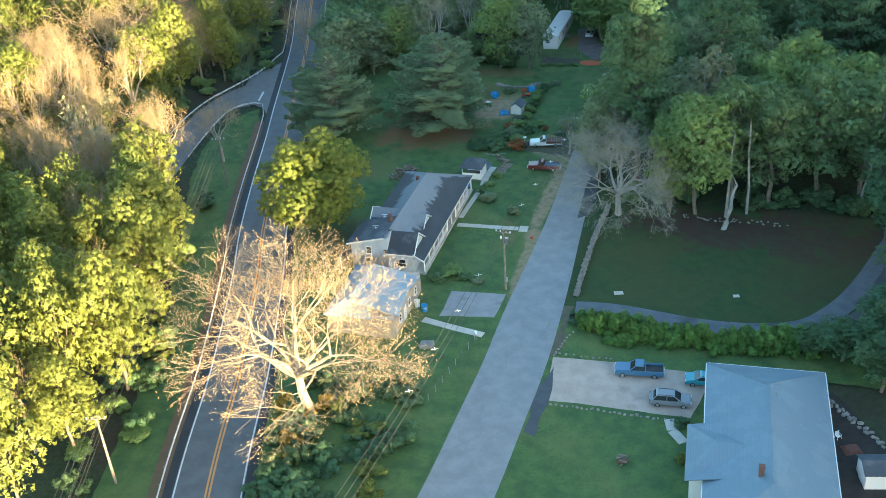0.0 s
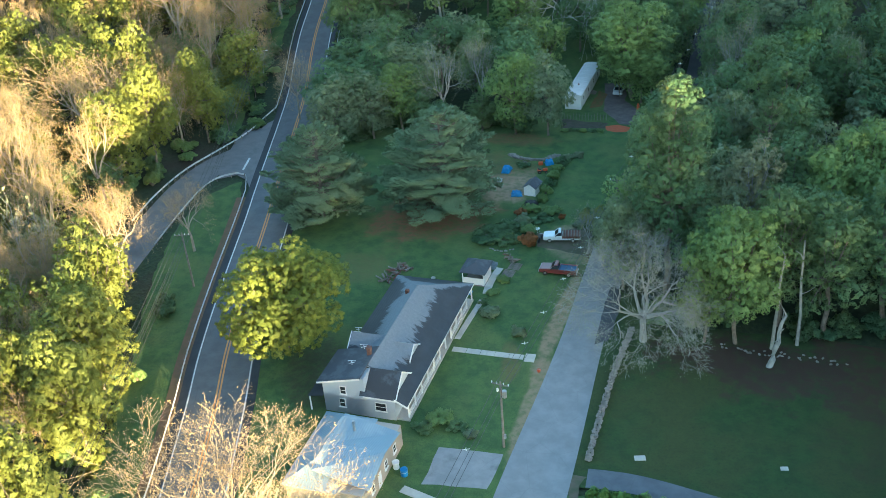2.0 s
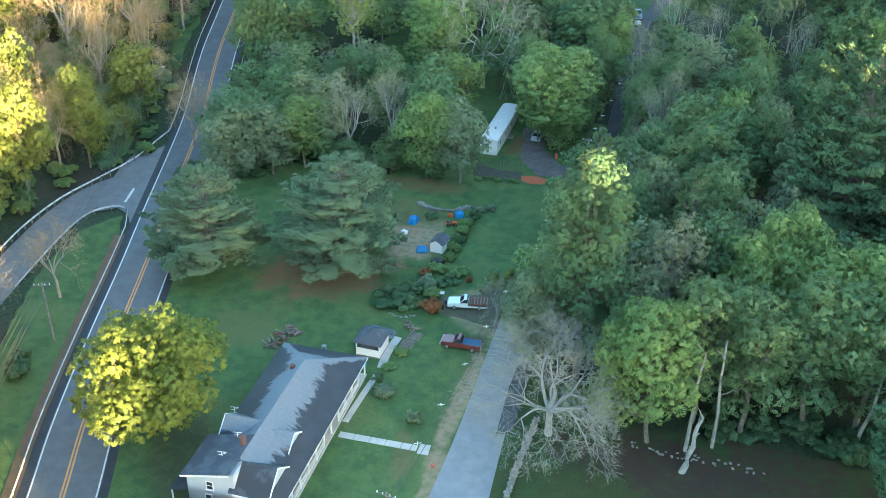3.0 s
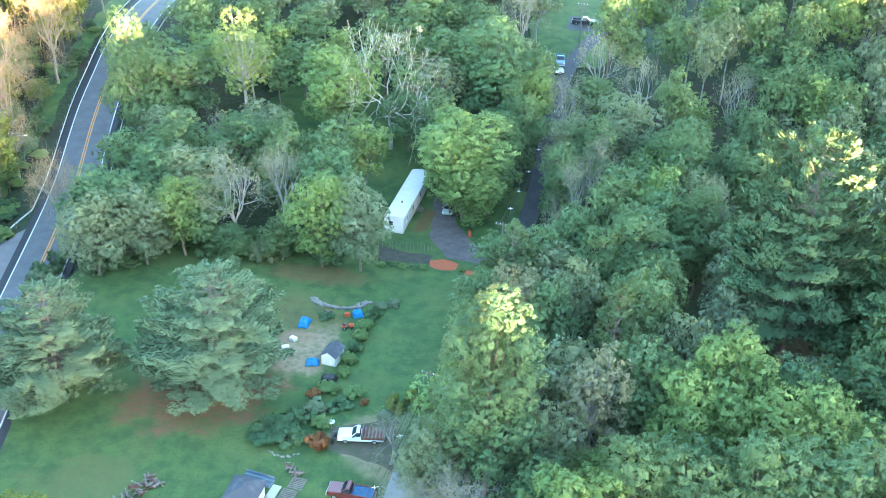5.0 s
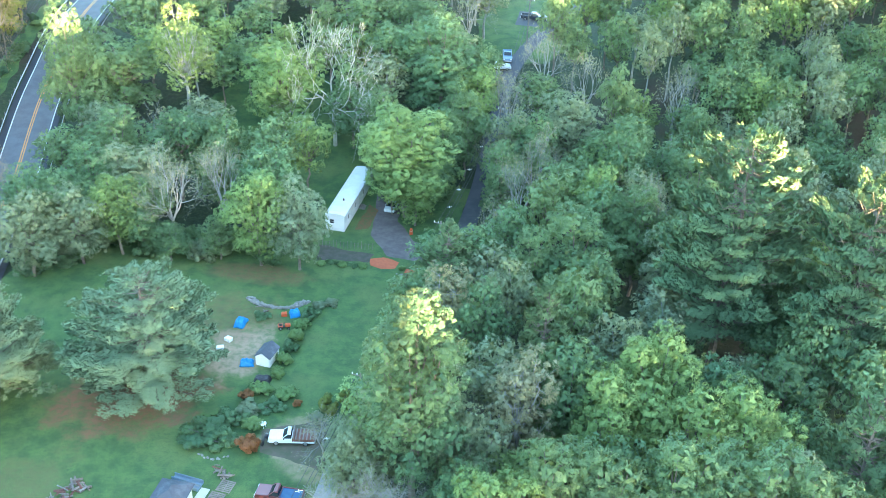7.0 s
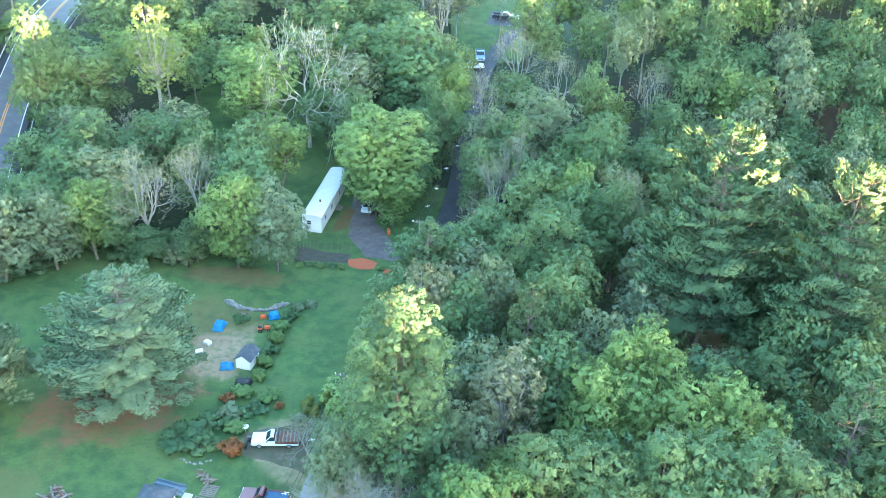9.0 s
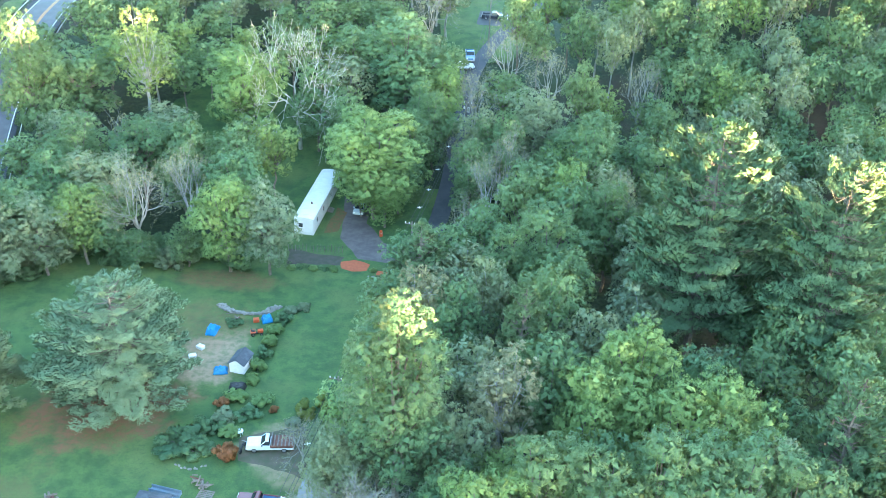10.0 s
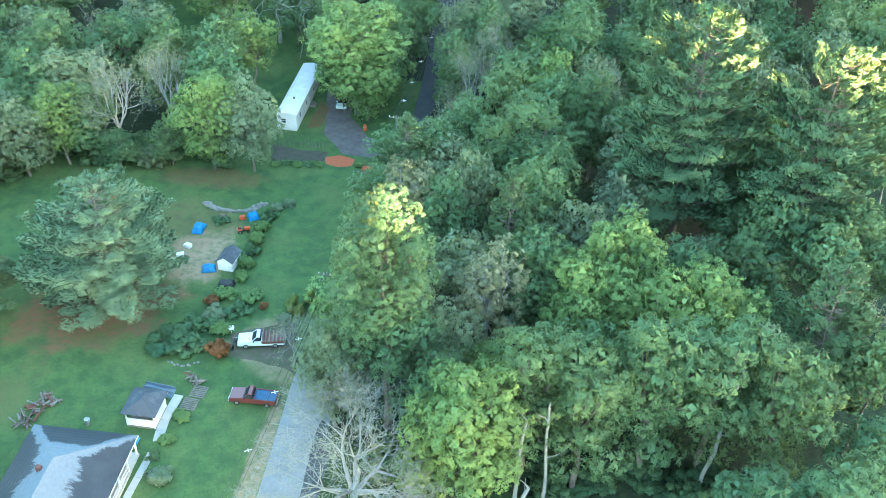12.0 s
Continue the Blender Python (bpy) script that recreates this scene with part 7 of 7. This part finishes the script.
drum("water_barrel", -11.4, -23.2, 0.42, 0.95, TARP_BLUE, "blue plastic barrel beside the blue-roofed house", "barrel")
drum("rubbish_bin", -12.6, -22.2, 0.36, 1.0, WHITE_METAL, "pale rubbish bin beside the house wall", "bin", 1.15)
drum("orange_bucket", 1.4, -2.6, 0.2, 0.36, ORANGE, "small orange bucket on the dry verge", "bucket", 1.2)
drum("orange_marker", 10.6, 83.2, 0.28, 1.1, ORANGE, "orange marker drum beside the gravel drive", "marker", 0.8)
drum("steel_drum", -16.6, 17.2, 0.32, 0.9, STEEL, "grey steel drum behind the house", "drum")
garden_table(-3.2, 33.2)
garden_chair(38.8, -45.4, 30)
lump("grey_heap", -9.6, -31.4, 1.8, 1.3, 0.5, STONE, "flat grey heap on the grass", "heap", 13)
tarp(-11.0, 14.9, 1.3, 1.1, 0.7, -8, "blue cover over a box behind the house", 17, 0.5, TARP_BLUE, "blue_cover", "cover")


def boat():
    b = thing("metal_trough", -9.9, 22.6, -14, "long pale blue metal trough beside the shed", "trough")
    part("shell", box_bm(-1.9, 1.9, -0.75, 0.75, 0.0, 0.12, 0.03), BLUE_ROOF, b)
    for y0, y1 in ((-0.75, -0.67), (0.67, 0.75), (-0.05, 0.03)):
        part("rim", box_bm(-1.9, 1.9, y0, y1, 0.12, 0.55, 0.02), BLUE_ROOF, b)


boat()


def pallet(x, y, turn, label):
    p = thing("pallet", x, y, turn, label, "pallet", "pallets")
    for k in range(7):
        part("board", box_bm(-0.9, 0.9, -0.95 + k * 0.28, -0.78 + k * 0.28, 0.1, 0.13), POST_WOOD, p)
    for k in (-0.8, 0, 0.8):
        part("runner", box_bm(k - 0.05, k + 0.05, -0.95, 0.95, 0, 0.1), POST_WOOD, p)


pallet(-5.9, 20.6, -12, "weathered wooden pallet lying by the path")
pallet(-5.2, 22.6, -12, "grey wooden pallet by the path")


def wood_heap(x, y, turn, n, label, seed, spread=1.2):
    """Loose logs and boards thrown on a heap."""
    w = thing("wood_heap", x, y, turn, label, "wood heap")
    rng = random.Random(seed)
    for k in range(n):
        l = rng.uniform(0.6, 1.8)
        cx, cy, cz = rng.uniform(-0.8, 0.8) * spread, rng.uniform(-2.2, 2.2) * spread, 0.12 + rng.uniform(0, 0.5)
        a = rng.uniform(0, 3.1)
        d = Vector((math.cos(a), math.sin(a), rng.uniform(-0.15, 0.15))) * l / 2
        c = Vector((cx, cy, cz))
        part("log", tube_bm([c - d, c + d], rng.uniform(0.07, 0.15), 6), rng.choice((POST_WOOD, RUST, BARK, BARK, STONE if k % 6 == 0 else POST_WOOD)), w)


wood_heap(-23.0, 18.8, -30, 46, "long heap of old timber and scrap behind the house", 3)
wood_heap(-6.0, 24.6, 60, 14, "low heap of branches and boards beside the path", 4, 0.7)
wood_heap(15.5, -51.0, 20, 12, "small heap of brown branches on the lawn", 7, 0.3)
wood_heap(-8.9, 58.2, 70, 4, "two pale planks lying by the stone heap", 5, 0.4)


def motorbike():
    m = thing("motorcycle", -2.3, 30.6, 75, "old motorcycle leaning beside the white pickup", "motorcycle")
    for x in (-0.7, 0.7):
        bm = bmesh.new()
        bmesh.ops.create_cone(bm, cap_ends=True, segments=18, radius1=0.32, radius2=0.32, depth=0.12, matrix=Matrix.Translation((x, 0, 0.32)) @ Matrix.Rotation(math.pi / 2, 4, "X"))
        part("wheel", bm, TYRE, m)
    part("frame", tube_bm([(-0.7, 0, 0.35), (-0.2, 0, 0.6), (0.4, 0, 0.75), (0.7, 0, 0.35)], 0.06, 6), BLACK, m)
    part("tank", box_bm(-0.05, 0.4, -0.15, 0.15, 0.7, 0.95, 0.06), BLACK, m)
    part("seat", box_bm(-0.65, -0.05, -0.13, 0.13, 0.72, 0.84, 0.04), BLACK, m)
    part("handlebar", tube_bm([(0.45, -0.35, 1.0), (0.5, 0, 1.05), (0.45, 0.35, 1.0)], 0.025, 6), STEEL, m)


motorbike()
f = thing("garden_fence", -3.9, 77.4, 0, "low garden fence of thin wooden stakes", "fence")
for k in range(16):
    part("stake", tube_bm([(k * 0.58, 0.12 * math.sin(k * 2.3), -0.2), (k * 0.58 + 0.05, 0.12 * math.sin(k * 2.3), 1.3 + 0.2 * math.sin(k * 1.7))], 0.04, 5), POST_WOOD, f)
for z in (0.5, 1.05):
    part("wire", tube_bm([(0, 0.05, z), (8.7, 0, z)], 0.015, 4), WIRE, f)
f = thing("mesh_fence", -7.4, -42.5, 0, "low wire fence across the rough grass", "fence")
for k in range(8):
    part("post", tube_bm([(0.55 * k, 1.8 * k, -0.2), (0.55 * k, 1.8 * k, 1.1)], 0.04, 5), STEEL, f)
for z in (0.3, 0.65, 1.0):
    part("wire", tube_bm([(0, 0, z), (3.85, 12.6, z)], 0.012, 4), WIRE, f)
m = thing("mailbox", -3.4, -29.6, 20, "pale mailbox on a leaning post beside the path", "mailbox")
part("post", box_bm(-0.05, 0.05, -0.05, 0.05, -0.2, 1.05), POST_WOOD, m)
part("box", box_bm(-0.15, 0.15, -0.3, 0.3, 1.05, 1.35, 0.06), WHITE_METAL, m)
